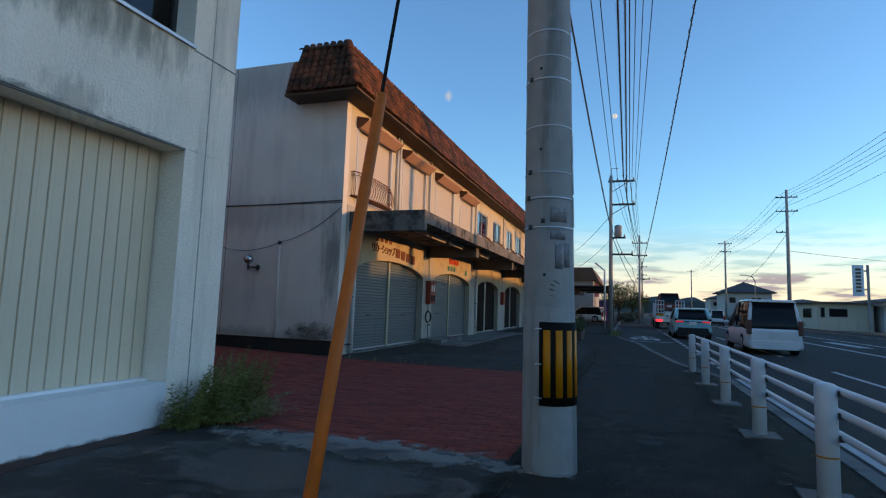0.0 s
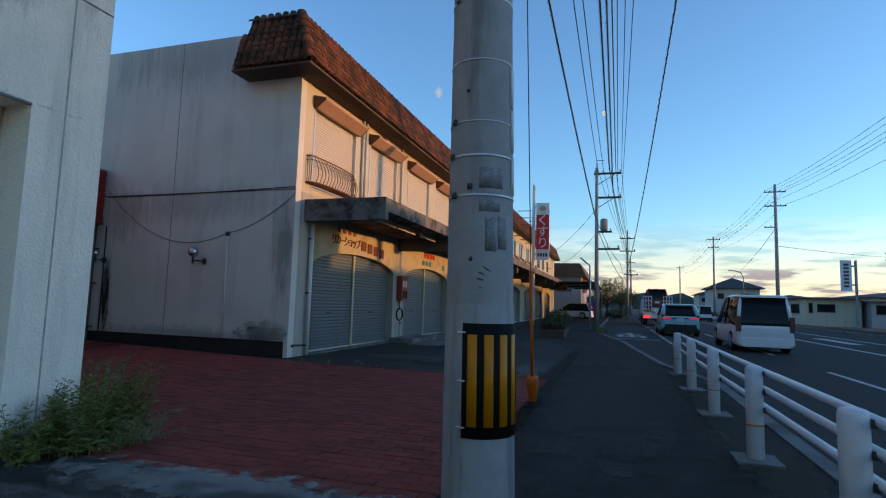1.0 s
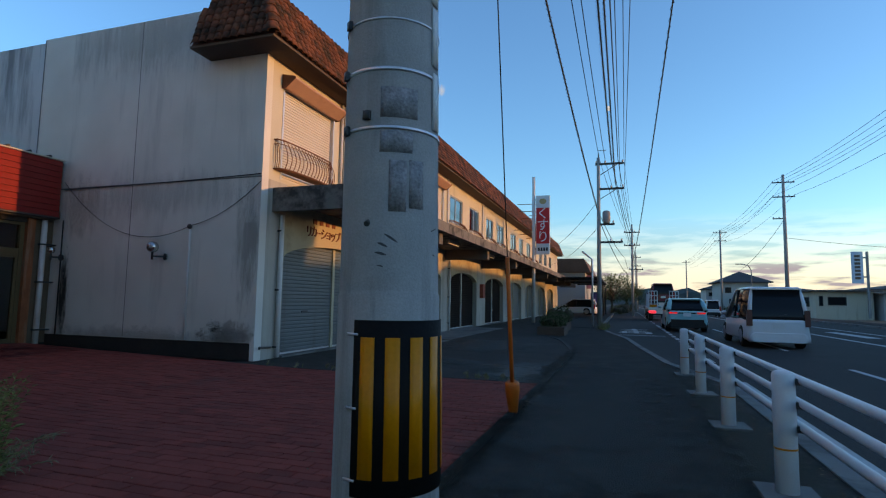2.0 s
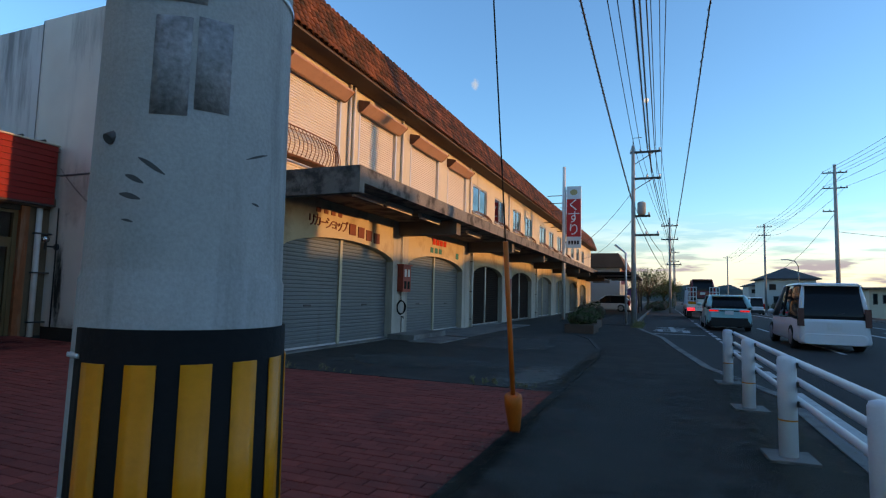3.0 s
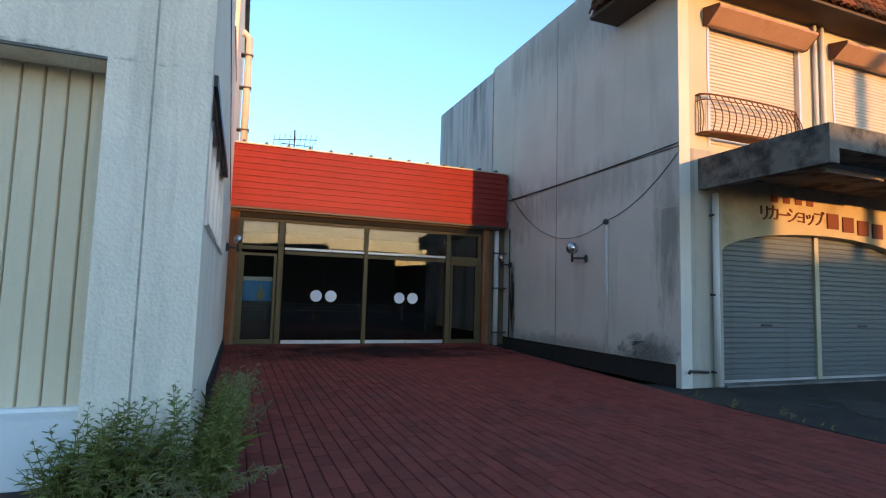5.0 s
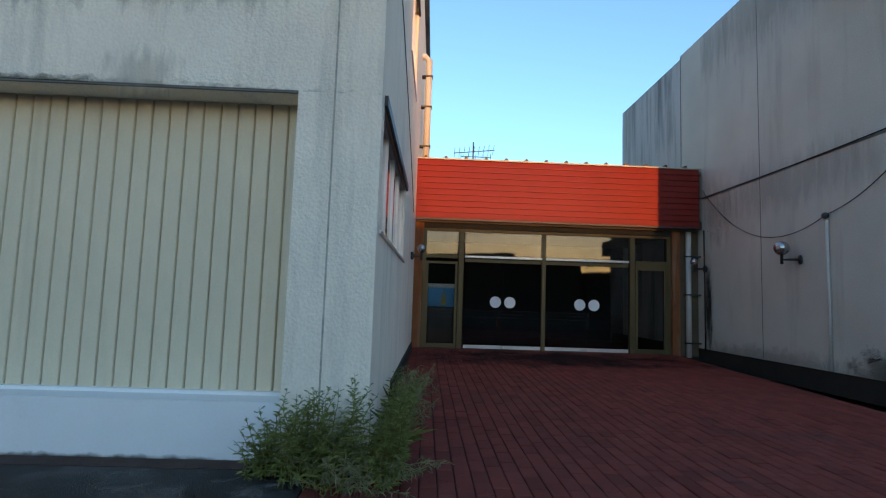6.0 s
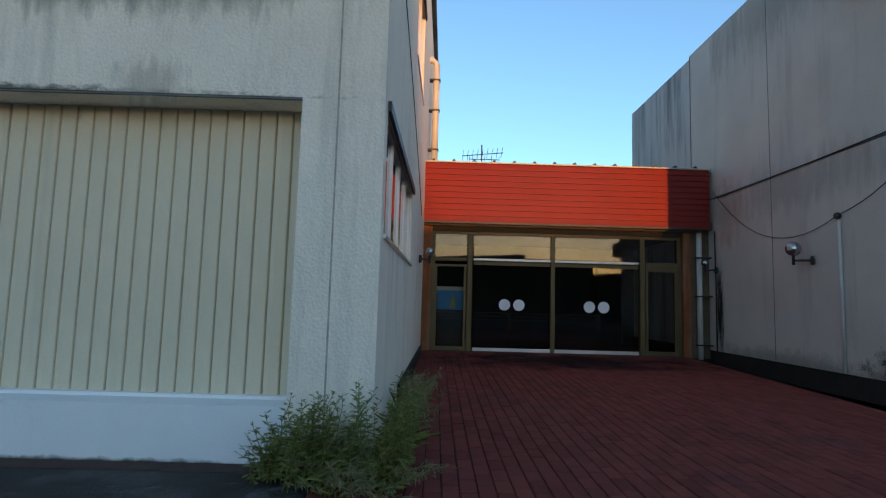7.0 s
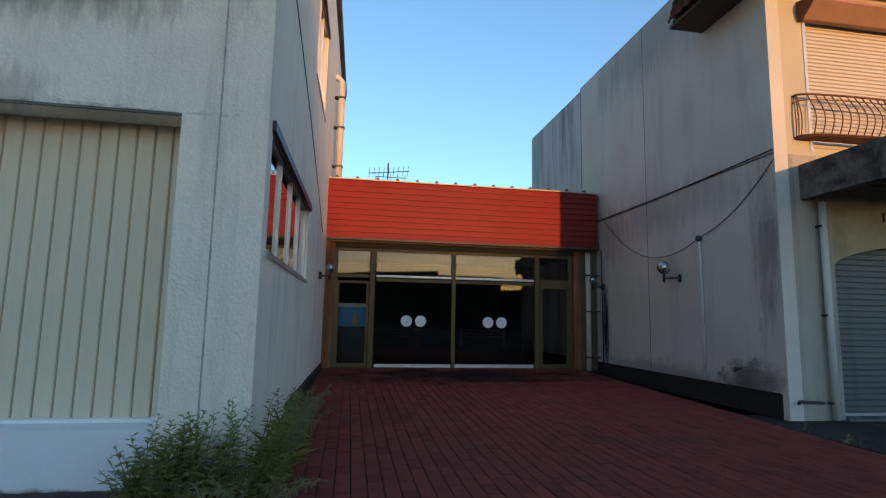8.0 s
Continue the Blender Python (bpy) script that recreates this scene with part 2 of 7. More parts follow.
def part(name, bm, material, parent=None, label="", bevel=0.0, kind=""):
    if bevel:
        bmesh.ops.bevel(bm, geom=[e for e in bm.edges if e.is_manifold and e.calc_face_angle(0) > 0.5], offset=bevel, segments=2, affect='EDGES', clamp_overlap=True)
    me = bpy.data.meshes.new(name)
    bm.to_mesh(me)
    bm.free()
    me.materials.append(material)
    ob = new(name, me)
    if parent is not None:
        ob.parent = parent
        ob.matrix_parent_inverse = inv_world(parent)
    tagged(ob, label, kind=kind)
    return ob


def inv_world(ob):
    m = ob.matrix_basis.copy()
    o = ob
    while o.parent is not None:
        m = o.parent.matrix_basis @ o.matrix_parent_inverse @ m
        o = o.parent
    return m.inverted()


def thing(name, at, label, category, group="", kind=""):
    ob = new(name)
    ob.empty_display_size = 0.2
    ob.matrix_basis = Matrix.Translation(at)
    return tagged(ob, label, category, group, kind)


def setting(name, bm, material, label, category, bevel=0.0):
    return tagged(part(name, bm, material, bevel=bevel), label, category, kind="structure")


def piece(name, mesh, parent, m):
    """One of many alike pieces on one shared mesh."""
    ob = new(name, mesh)
    ob.parent = parent
    ob.matrix_parent_inverse = inv_world(parent)
    ob.matrix_basis = m
    return ob


def mesh_of(name, bm, material):
    me = bpy.data.meshes.new(name)
    bm.to_mesh(me)
    bm.free()
    me.materials.append(material)
    return me


T = Matrix.Translation


def stain_paint(name, color, centre, radii, scale=6.0, stretch=(1, 1, 1), amount=0.8, edge=0.3, thin=0.45):
    """Dirt, and the shade painted before the doors, in a ragged shape: thick at its centre, broken up by noise and gone
    at its rim.
    """
    m = bpy.data.materials.new(name)
    m.use_nodes = True
    n, l = m.node_tree.nodes, m.node_tree.links
    b = n["Principled BSDF"]
    b.inputs["Base Color"].default_value = (*color, 1)
    b.inputs["Roughness"].default_value, b.inputs["Specular IOR Level"].default_value = 0.95, 0.1
    g = n.new("ShaderNodeNewGeometry")
    sub = n.new("ShaderNodeVectorMath")
    sub.operation = 'SUBTRACT'
    sub.inputs[1].default_value = centre
    l.new(g.outputs["Position"], sub.inputs[0])
    dv = n.new("ShaderNodeVectorMath")
    dv.operation = 'DIVIDE'
    dv.inputs[1].default_value = radii
    l.new(sub.outputs[0], dv.inputs[0])
    ln = n.new("ShaderNodeVectorMath")
    ln.operation = 'LENGTH'
    l.new(dv.outputs[0], ln.inputs[0])
    mp = n.new("ShaderNodeMapping")
    mp.inputs["Scale"].default_value = stretch
    l.new(g.outputs["Position"], mp.inputs[0])
    ns = n.new("ShaderNodeTexNoise")
    ns.inputs["Scale"].default_value, ns.inputs["Detail"].default_value, ns.inputs["Roughness"].default_value = scale, 9, 0.68
    l.new(mp.outputs[0], ns.inputs["Vector"])
    dif = n.new("ShaderNodeMath")
    dif.operation = 'MULTIPLY_ADD'
    dif.inputs[1].default_value, dif.inputs[2].default_value = -thin, thin - 0.5
    l.new(ln.outputs["Value"], dif.inputs[0])
    ad = n.new("ShaderNodeMath")
    l.new(dif.outputs[0], ad.inputs[0])
    l.new(ns.outputs[0], ad.inputs[1])
    rg = n.new("ShaderNodeMapRange")
    rg.inputs[1].default_value, rg.inputs[2].default_value, rg.inputs[4].default_value = 0.0, edge, amount
    l.new(ad.outputs[0], rg.inputs[0])
    tr = n.new("ShaderNodeBsdfTransparent")
    mx = n.new("ShaderNodeMixShader")
    l.new(rg.outputs[0], mx.inputs[0])
    l.new(tr.outputs[0], mx.inputs[1])
    l.new(b.outputs[0], mx.inputs[2])
    l.new(mx.outputs[0], n["Material Output"].inputs[0])
    return m


def stain_film(axis, at, centre, radii):
    """The flat film that a stain lies in, square to one axis."""
    i, j = [k for k in range(3) if k != axis]
    bm = bmesh.new()
    vs = []
    for p, q in ((-1, -1), (1, -1), (1, 1), (-1, 1)):
        c = list(centre)
        c[axis] = at
        c[i] += p * radii[i] * 1.25
        c[j] += q * radii[j] * 1.25
        vs.append(bm.verts.new(c))
    bm.faces.new(vs)
    return bm


def clip_film(bm, axis, lo, hi):
    for v in bm.verts:
        v.co[axis] = min(max(v.co[axis], lo), hi)
    return bm

# ---- ground, road, pavements ----
def lerp_line(pts, y):
    for (x0, y0), (x1, y1) in zip(pts, pts[1:]):
        if y <= y1:
            return x0 + (x1 - x0) * max(0, (y - y0)) / (y1 - y0)
    return pts[-1][0]


KERB = [(2.28, -60), (2.28, 12.2), (1.95, 13.6), (1.62, 15), (1.2, 19), (0.9, 22.5), (0.3, 25.8), (-0.2, 29.5), (-0.3, 33), (-0.3, 400)]
YS = [-60, -20, 0, 6, 10, 12.2, 13, 13.6, 14.3, 15, 17, 19, 21, 22.5, 24, 25.8, 27.5, 29.5, 31, 33, 45, 60, 120, 400]


def strip(ys, left, right, z0, z1):
    bm = bmesh.new()
    prev = None
    for y in ys:
        xl, xr = left(y), right(y)
        ring = [bm.verts.new(p) for p in ((xl, y, z0), (xr, y, z0), (xr, y, z1), (xl, y, z1))]
        if prev:
            for k in range(4):
                bm.faces.new((prev[k], prev[(k + 1) % 4], ring[(k + 1) % 4], ring[k]))
        else:
            bm.faces.new(ring)
        prev = ring
    bm.faces.new(prev[::-1])
    bmesh.ops.recalc_face_normals(bm, faces=bm.faces)
    return bm


setting("ground", boxes((-2500, 2500, -2500, 2500, -0.6, -0.2)), SOIL, "dull bare soil and scrub reaching the horizon", "ground")
setting("road", strip(YS, lambda y: lerp_line(KERB, y) + 0.001, lambda y: 15.2, -0.2, -0.10), ROAD, "worn dark asphalt road with several lanes", "road")
setting("kerb", strip(YS, lambda y: lerp_line(KERB, y) - 0.15, lambda y: lerp_line(KERB, y), -0.2, 0.012), CONCRETE, "low grey concrete kerb along the road", "kerb")
setting("pavement", strip([y for y in YS if y <= 400], lambda y: -0.36 if y < 31 else -4.0, lambda y: lerp_line(KERB, y) - 0.151, -0.2, 0.0), ASPHALT, "dark patched asphalt pavement beside the road", "pavement")
setting("far_kerb", boxes((15.2, 15.4, -60, 400, -0.2, 0.03)), CONCRETE, "grey kerb on the far side of the road", "kerb")
setting("far_pavement", boxes((15.4, 18.5, -60, 400, -0.2, 0.0)), ASPHALT, "asphalt pavement across the road", "pavement")

# forecourt in front of the shops, with its curving edge
FORE = [(-0.45, 11.2), (-0.45, 15.5), (-0.62, 17.5), (-1.18, 20.5), (-1.98, 22.6), (-2.3, 24), (-2.4, 60), (-2.4, 75)]
FYS = [11.2, 13, 15.5, 16.5, 17.5, 19, 20.5, 21.6, 22.6, 24, 40, 60, 75]
setting("forecourt", strip(FYS, lambda y: -6.2, lambda y: lerp_line(FORE, y), -0.2, -0.004), ASPHALT_OLD, "old dark asphalt forecourt with pale patches", "forecourt")
setting("forecourt_edging", strip(FYS, lambda y: lerp_line(FORE, y) + 0.001, lambda y: lerp_line(FORE, y) + 0.09, -0.2, 0.010), surf("worn_edging", (0.05, 0.048, 0.045), 0.9, vary=0.3, scale=3, fine=60, bump=0.4, stain=(0.03, 0.03, 0.028), stain_scale=2.5, stain_amount=0.9, cover=0.48), "worn concrete edging round the forecourt", "kerb")
setting("verge", strip([15.5, 16.5, 17.5, 19, 20.5, 21.6, 22.6, 24, 31, 60], lambda y: lerp_line(FORE, y) + 0.091, lambda y: -0.361, -0.2, -0.01), ASPHALT, "dark asphalt between forecourt and pavement", "pavement")
setting("apron", boxes((-3.9, -0.46, -30, 5.17, -0.2, 0.0)), CONCRETE_WET, "cracked dark concrete apron with pale worn patches", "apron")
setting("apron_edging", boxes((-0.455, -0.361, -30, 5.17, -0.2, 0.008), (-0.455, -0.361, 5.18, 11.195, -0.2, 0.006)), ASPHALT_OLD, "broken concrete edging along the pavement", "kerb")


def paving_z(x):
    return 0.0 if x > -4.5 else 0.15 * (-4.5 - x) / 6.1


bm = bmesh.new()
prism(bm, [(-0.456, 5.171, -0.2), (-0.456, 5.171, -0.014), (-4.5, 5.171, -0.014), (-11.3, 5.171, paving_z(-11.3) - 0.014), (-11.3, 5.171, -0.2)], (0, 6.03, 0))
paving = setting("brick_paving", bm, JOINT, "dark red brick paving rising gently to the glass doors", "paving")

setting("brick_band", boxes((-3.655, -3.47, -3.2, 4.9, -0.1, 0.006)), surf("worn_red_band", (0.085, 0.045, 0.037), 0.9, vary=0.35, scale=5, fine=70, bump=0.4), "narrow worn red band at the building's foot", "paving")

# ---- white building ----
white = thing("white_building", (-3.66, 3, 0), "white stuccoed two-storey building with cream folding shutter", "building")
W0, W1 = -3.66, -3.80
for nm, b in (("corner_pier", (W1, W0, 4.885, 5.5, 0, 7.8)), ("header_wall", (W1, W0, -3.2, 4.885, 2.63, 3.66)), ("parapet_wall", (W1, W0, -3.2, 4.885, 5.2, 7.8)), ("end_pier", (W1, W0, -3.2, 0.4, 0, 2.63)),
              ("upper_pier", (W1, W0, -3.2, 1.6, 3.66, 5.2)), ("jamb", (-4.06, W1, 4.885, 5.0, 0.0, 2.63)), ("lintel", (-4.06, W1, 0.4, 4.885, 2.63, 2.75)), ("upper_jamb", (-4.06, W1, 4.9, 5.02, 3.66, 5.2))):
    part(nm, boxes(b), WHITE, white)
part("drip_edge", boxes((W0 - 0.02, W0 + 0.004, 0.4, 4.885, 2.622, 2.640)), SEAM, white)
part("base_wall", boxes((-4.1, W0 + 0.004, 0.4, 4.884, -0.02, 0.40)), WHITE_PLAIN, white, "smooth white painted base below the shutter", bevel=0.012)
for b in ((-3.88, W1, 5.36, 5.5, 0, 7.8), (-7.1, -3.88, 5.36, 5.5, 0, 1.66), (-7.1, -3.88, 5.36, 5.5, 2.66, 7.8), (-15.5, -9.0, 5.36, 5.5, 0, 7.8), (-9.0, -7.1, 5.36, 5.5, 0, 4.62), (-9.0, -7.1, 5.36, 5.5, 6.2, 7.8)):
    part("side_wall", boxes(b), WHITE, white)
part("back_wall", boxes((-15.5, -15.3, -3.2, 5.36, 0, 7.8), (-15.3, W1, -3.2, -3.0, 0, 7.8)), WHITE, white)
part("roof", boxes((-15.6, W0 + 0.1, -3.3, 5.6, 7.8, 8.0)), CONCRETE, white)
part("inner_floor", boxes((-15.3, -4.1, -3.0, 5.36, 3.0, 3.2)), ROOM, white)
part("side_plinth", boxes((-10.8, -5.6, 5.5, 5.53, 0, 0.28)), PLINTH, white)
part("wall_seam", boxes((W0, W0 + 0.003, 5.146, 5.160, 0.02, 7.8)), surf("sealant_seam", (0.42, 0.37, 0.30), 0.8, vary=0.4, scale=6, fine=50, stain=(0.15, 0.13, 0.11), stain_scale=5, stain_amount=0.6), white)
part("wall_seam", boxes((W0, W0 + 0.003, 4.9, 5.5, 3.645, 3.66)), SEAM, white)
part("window_ledge", boxes((-3.95, W0 + 0.03, 1.6, 4.9, 3.66, 3.69)), ALU, white)
# folding shutter: upright ribbed panels
bmp = bmesh.new()
prism(bmp, [(0.006, -0.020, 0), (0.006, 0.052, 0), (0.002, 0.0575, 0), (-0.010, 0.061, 0), (-0.03, 0.0655, 0), (-0.03, -0.0655, 0), (-0.010, -0.061, 0), (0.0015, -0.0575, 0), (0.004, -0.030, 0)], (0, 0, 2.23))
panel_mesh = mesh_of("shutter_panel", bmp, PANEL)
fold = part("folding_shutter", boxes((-4.06, -4.03, 0.4, 4.885, 0.40, 2.63)), SHUTTER_DARK, white, "cream folding shutter of upright ribbed panels")
for i in range(34):
    piece("shutter_panel", panel_mesh, fold, T((-3.96, 4.812 - i * 0.131, 0.415)))
part("shutter_track", boxes((-4.02, -3.9, 0.4, 4.884, 0.395, 0.425)), WHITE_PLAIN, white, bevel=0.004)


def window(parent, axis, a0, a1, z0, z1, at, panes, frame_mat, pane_mat, depth=0.06, sill=True, name="window"):
    """A sliding window in a wall; axis 'x': lies along x in the plane y = at, 'y': along y in the plane x = at."""
    def bx(u0, u1, d0, d1, q0, q1):
        return (u0, u1, at + d0, at + d1, q0, q1) if axis == 'x' else (at + d0, at + d1, u0, u1, q0, q1)
    w = part(name, boxes(bx(a0, a1, -depth, 0, z0, z0 + 0.045), bx(a0, a1, -depth, 0, z1 - 0.045, z1), bx(a0, a0 + 0.045, -depth, 0, z0 + 0.045, z1 - 0.045), bx(a1 - 0.045, a1, -depth, 0, z0 + 0.045, z1 - 0.045)), frame_mat, parent)
    step = (a1 - a0 - 0.09) / panes
    for i in range(panes):
        u = a0 + 0.045 + i * step
        if i:
            part("mullion", boxes(bx(u - 0.02, u + 0.02, -depth * 0.9, -0.004, z0 + 0.045, z1 - 0.045)), frame_mat, w)
        part("pane", boxes(bx(u + 0.02 * (i > 0), u + step - 0.02 * (i < panes - 1), -depth * 0.6, -depth * 0.5, z0 + 0.045, z1 - 0.045)), pane_mat, w)
    if sill:
        part("sill", boxes(bx(a0 - 0.04, a1 + 0.04, -0.02, 0.05, z0 - 0.03, z0 - 0.002)), frame_mat, w)
    return w


side_win = window(white, 'x', -7.1, -3.88, 1.66, 2.66, 5.47, 4, ALU, GLASS_BLUE)
part("lintel", boxes((-7.16, -3.84, 5.501, 5.53, 2.62, 2.70)), DARK_STEEL, side_win)
part("curtain", boxes((-5.1, -4.0, 5.30, 5.32, 1.68, 2.64)), surf("red_curtain", (0.5, 0.03, 0.03), 0.9), side_win, "red curtain behind the glass")
upper_win = window(white, 'x', -9.0, -7.1, 4.62, 6.2, 5.47, 3, ALU, GLASS_BLUE)
part("lintel", boxes((-9.06, -7.04, 5.501, 5.53, 6.16, 6.24)), DARK_STEEL, upper_win)
window(white, 'y', 1.6, 4.9, 3.69, 5.2, -3.92, 3, DARK_STEEL, GLASS, sill=False)

# the side wall runs a little out of square, towards the entrance
def descend(ob):
    for c in ob.children:
        yield c
        yield from descend(c)


for ob in descend(white):
    if ob.type == 'MESH' and ob.name.split(".")[0] != "shutter_panel":
        for v in ob.data.vertices:
            if v.co.y > 5.2:
                v.co.y += 0.0165 * max(0.0, -3.88 - v.co.x)

# dirt on the front of the white building
for label, c, r, sc, stretch, col, amount in (
        ("black mould along the edge over the shutter", (0, 2.6, 2.63), (1, 2.6, 0.055), 9, (1, 1, 2.5), (0.09, 0.086, 0.07), 0.7),
        ("grey run-off streak over the shutter", (0, 3.75, 2.72), (1, 0.30, 0.22), 8, (1, 2.2, 0.6), (0.34, 0.31, 0.26), 0.25),
        ("greenish streaks below the upper window", (0, 3.3, 3.62), (1, 1.9, 0.42), 4, (1, 2.4, 0.5), (0.24, 0.22, 0.16), 0.5),
        ("dirty splashes low on the pier", (0, 5.2, 0.05), (1, 0.45, 0.35), 8, (1, 1, 0.7), (0.25, 0.22, 0.18), 0.6),
        ("dirt line at the foot of the white base", (0, 2.5, 0.0), (1, 3.0, 0.035), 9, (1, 1, 1), (0.14, 0.10, 0.08), 0.7)):
    z_lo = 2.632 if c[2] == 2.63 else 0.0
    part("stain", clip_film(clip_film(stain_film(0, W0 + 0.0065, c, r), 2, z_lo, 3.66), 1, 0.4, 5.5), stain_paint("wall_stain", col, (W0 + 0.0065, c[1], c[2]), r, sc, stretch, amount), white, label)

# ---- entrance building with the red fascia ----
hall = thing("entrance_hall", (-10.9, 8.5, 0.15), "single-storey entrance with red lap-boarded fascia and glass doors", "building")
part("ceiling_slab", boxes((-15.5, -10.9, 5.5, 11.62, 2.80, 2.95)), SOFFIT, hall)
part("roof", boxes((-15.5, -10.9, 5.5, 11.62, 3.95, 4.03)), CONCRETE, hall)
# Hall interior, its gloom painted in by the near-black ROOM colour.
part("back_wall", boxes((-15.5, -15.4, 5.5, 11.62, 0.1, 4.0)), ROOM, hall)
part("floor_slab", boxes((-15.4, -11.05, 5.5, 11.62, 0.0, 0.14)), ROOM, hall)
fascia = part("fascia", boxes((-10.9, -10.84, 5.60, 11.53, 2.82, 4.04)), surf("fascia_backing", (0.05, 0.008, 0.006), 0.8), hall, "red lap-boarded metal fascia")
bmp = bmesh.new()
prism(bmp, [(0, 0, 0), (0.028, 0, 0.0), (0.030, 0, 0.012), (0.012, 0, 0.117), (0, 0, 0.117)], (0, 5.93, 0))
board = mesh_of("board", bmp, RED)
for i in range(10):
    piece("board", board, fascia, T((-10.839, 5.60, 2.815 + i * 0.1225)))
part("roof_cap", boxes((-10.93, -10.79, 5.53, 11.56, 4.042, 4.07)), surf("beige_cap", (0.55, 0.47, 0.38), 0.5), hall)
part("fascia_trim", boxes((-10.93, -10.80, 5.53, 11.55, 2.775, 2.812)), DARK_STEEL, hall)
DX = -11.12
for y0, y1, z0, z1, nm in ((5.80, 5.87, 0.14, 2.58, "post"), (6.55, 6.65, 0.14, 2.58, "post"), (8.30, 8.38, 0.14, 2.58, "post"), (10.17, 10.27, 0.14, 2.58, "post"), (10.95, 11.03, 0.14, 2.58, "post")):
    part(nm, boxes((DX - 0.07, DX + 0.05, y0, y1, z0, z1)), FRAME, hall, bevel=0.006)
part("head_rail", boxes((DX - 0.07, DX + 0.045, 5.80, 11.03, 2.58, 2.64)), FRAME, hall)
# Dark board paints in the shaded gap under the fascia.
part("head_board", boxes((DX - 0.12, DX + 0.10, 5.80, 11.03, 2.641, 2.79)), DARK_WALL, hall, "dark board put in for the shaded gap over the glazing")
part("porch_soffit", boxes((DX + 0.101, -10.905, 5.62, 11.53, 2.74, 2.799)), SOFFIT, hall)
part("transom", boxes((DX - 0.06, DX + 0.04, 6.68, 10.15, 2.045, 2.085)), ALU, hall, "pale metal transom over the doors")
part("transom", boxes((DX - 0.06, DX + 0.04, 5.87, 6.53, 2.02, 2.09)), FRAME, hall)
part("transom", boxes((DX - 0.06, DX + 0.04, 10.29, 10.95, 1.95, 2.09)), FRAME, hall)
part("threshold", boxes((DX - 0.08, DX + 0.09, 5.80, 11.03, 0.09, 0.165)), CONCRETE_WET, hall, bevel=0.005)
for y0, y1 in ((5.87, 6.53), (6.68, 8.30), (8.38, 10.15), (10.29, 10.95)):
    part("transom_pane", boxes((DX - 0.012, DX - 0.004, y0, y1, 2.09, 2.58)), GLASS, hall)
for a, b in ((6.68, 7.49), (7.49, 8.30), (8.38, 9.265), (9.265, 10.15)):
    d = part("glass_door", boxes((DX - 0.012, DX, a + 0.006, b - 0.006, 0.235, 1.95)), GLASS, hall, "frameless dark glass door leaf")
    part("bottom_rail", boxes((DX - 0.025, DX + 0.012, a + 0.006, b - 0.006, 0.166, 0.235)), ALU, d)
    part("top_rail", boxes((DX - 0.025, DX + 0.012, a + 0.006, b - 0.006, 1.95, 2.018)), FRAME, d)
    c = b - 0.15 if a in (6.68, 8.38) else a + 0.15
    bmp = bmesh.new()
    prism(bmp, [(DX + 0.001, c + 0.118 * math.cos(k * math.pi / 16), 1.13 + 0.118 * math.sin(k * math.pi / 16)) for k in range(32)], (0.003, 0, 0))
    part("round_sticker", bmp, CIRCLE, d, "round white safety sticker")
    part("hinge_cover", boxes((DX + 0.012, DX + 0.03, c - 0.03, c + 0.03, 2.0, 2.05)), DARK_STEEL, d)
for a, b in ((5.87, 6.53), (10.29, 10.95)):
    d = part("side_door", boxes((DX - 0.03, DX + 0.03, a, a + 0.05, 0.166, 1.95), (DX - 0.03, DX + 0.03, b - 0.05, b, 0.166, 1.95), (DX - 0.03, DX + 0.03, a + 0.05, b - 0.05, 0.166, 0.25), (DX - 0.03, DX + 0.03, a + 0.05, b - 0.05, 1.90, 1.95)), FRAME, hall, "bronze framed glazed side door")
    part("pane", boxes((DX - 0.006, DX, a + 0.05, b - 0.05, 0.25, 1.90)), GLASS, d)
part("rusty_post", boxes((DX - 0.1, DX + 0.16, 5.56, 5.70, 0.1, 2.78)), RUST, hall, "rusty peeling steel post", bevel=0.01)
part("rusty_post", boxes((DX - 0.1, DX + 0.08, 5.70, 5.795, 0.1, 2.78)), RUST, hall, "rusty peeling steel post", bevel=0.01)
part("rusty_post", boxes((DX - 0.1, DX + 0.12, 11.04, 11.20, 0.1, 2.78)), RUST, hall, "rusty peeling steel post", bevel=0.01)
# The dark brown base also carries the shade of the recess; streaks are stains.
part("end_wall", boxes((DX - 0.1, DX + 0.05, 11.20, 11.62, 0.1, 2.78)), surf("shaded_stained_jamb", (0.13, 0.09, 0.06), 0.9, vary=0.3, scale=3, fine=40, bump=0.3, stain=(0.30, 0.27, 0.22), stain_scale=2, stain_amount=0.6, streak=True), hall)

# ---- row of shops ----
FX, CY, END = -5.72, 11.62, 60.0     # facade, near end wall, far end
shops = thing("shop_building", (-8, 30, 0), "two-storey row of shuttered shops with a clay tile mansard roof", "building")
part("side_wall", boxes((-11.78, FX, CY, CY + 0.2, 0.32, 6.98)), SIDE, shops, "pale grey rendered end wall, stained")
part("side_wall", boxes((-15.5, -11.78, CY - 0.004, CY + 0.2, 0.32, 6.90)), SIDE_OLD, shops, "mouldy grey rendered end wall")
part("plinth", boxes((-15.5, FX - 0.10, CY + 0.02, CY + 0.2, 0, 0.32)), PLINTH, shops)
part("corner_pier", boxes((FX - 0.10, FX, CY + 0.001, CY + 0.2, 0, 0.32)), SIDE, shops)
part("wall_seam", boxes((-15.5, FX, CY - 0.008, CY - 0.004, 3.44, 3.465)), SEAM, shops)
part("wall_seam", boxes((-8.90, -8.885, CY - 0.003, CY, 0.35, 6.97)), SEAM, shops)
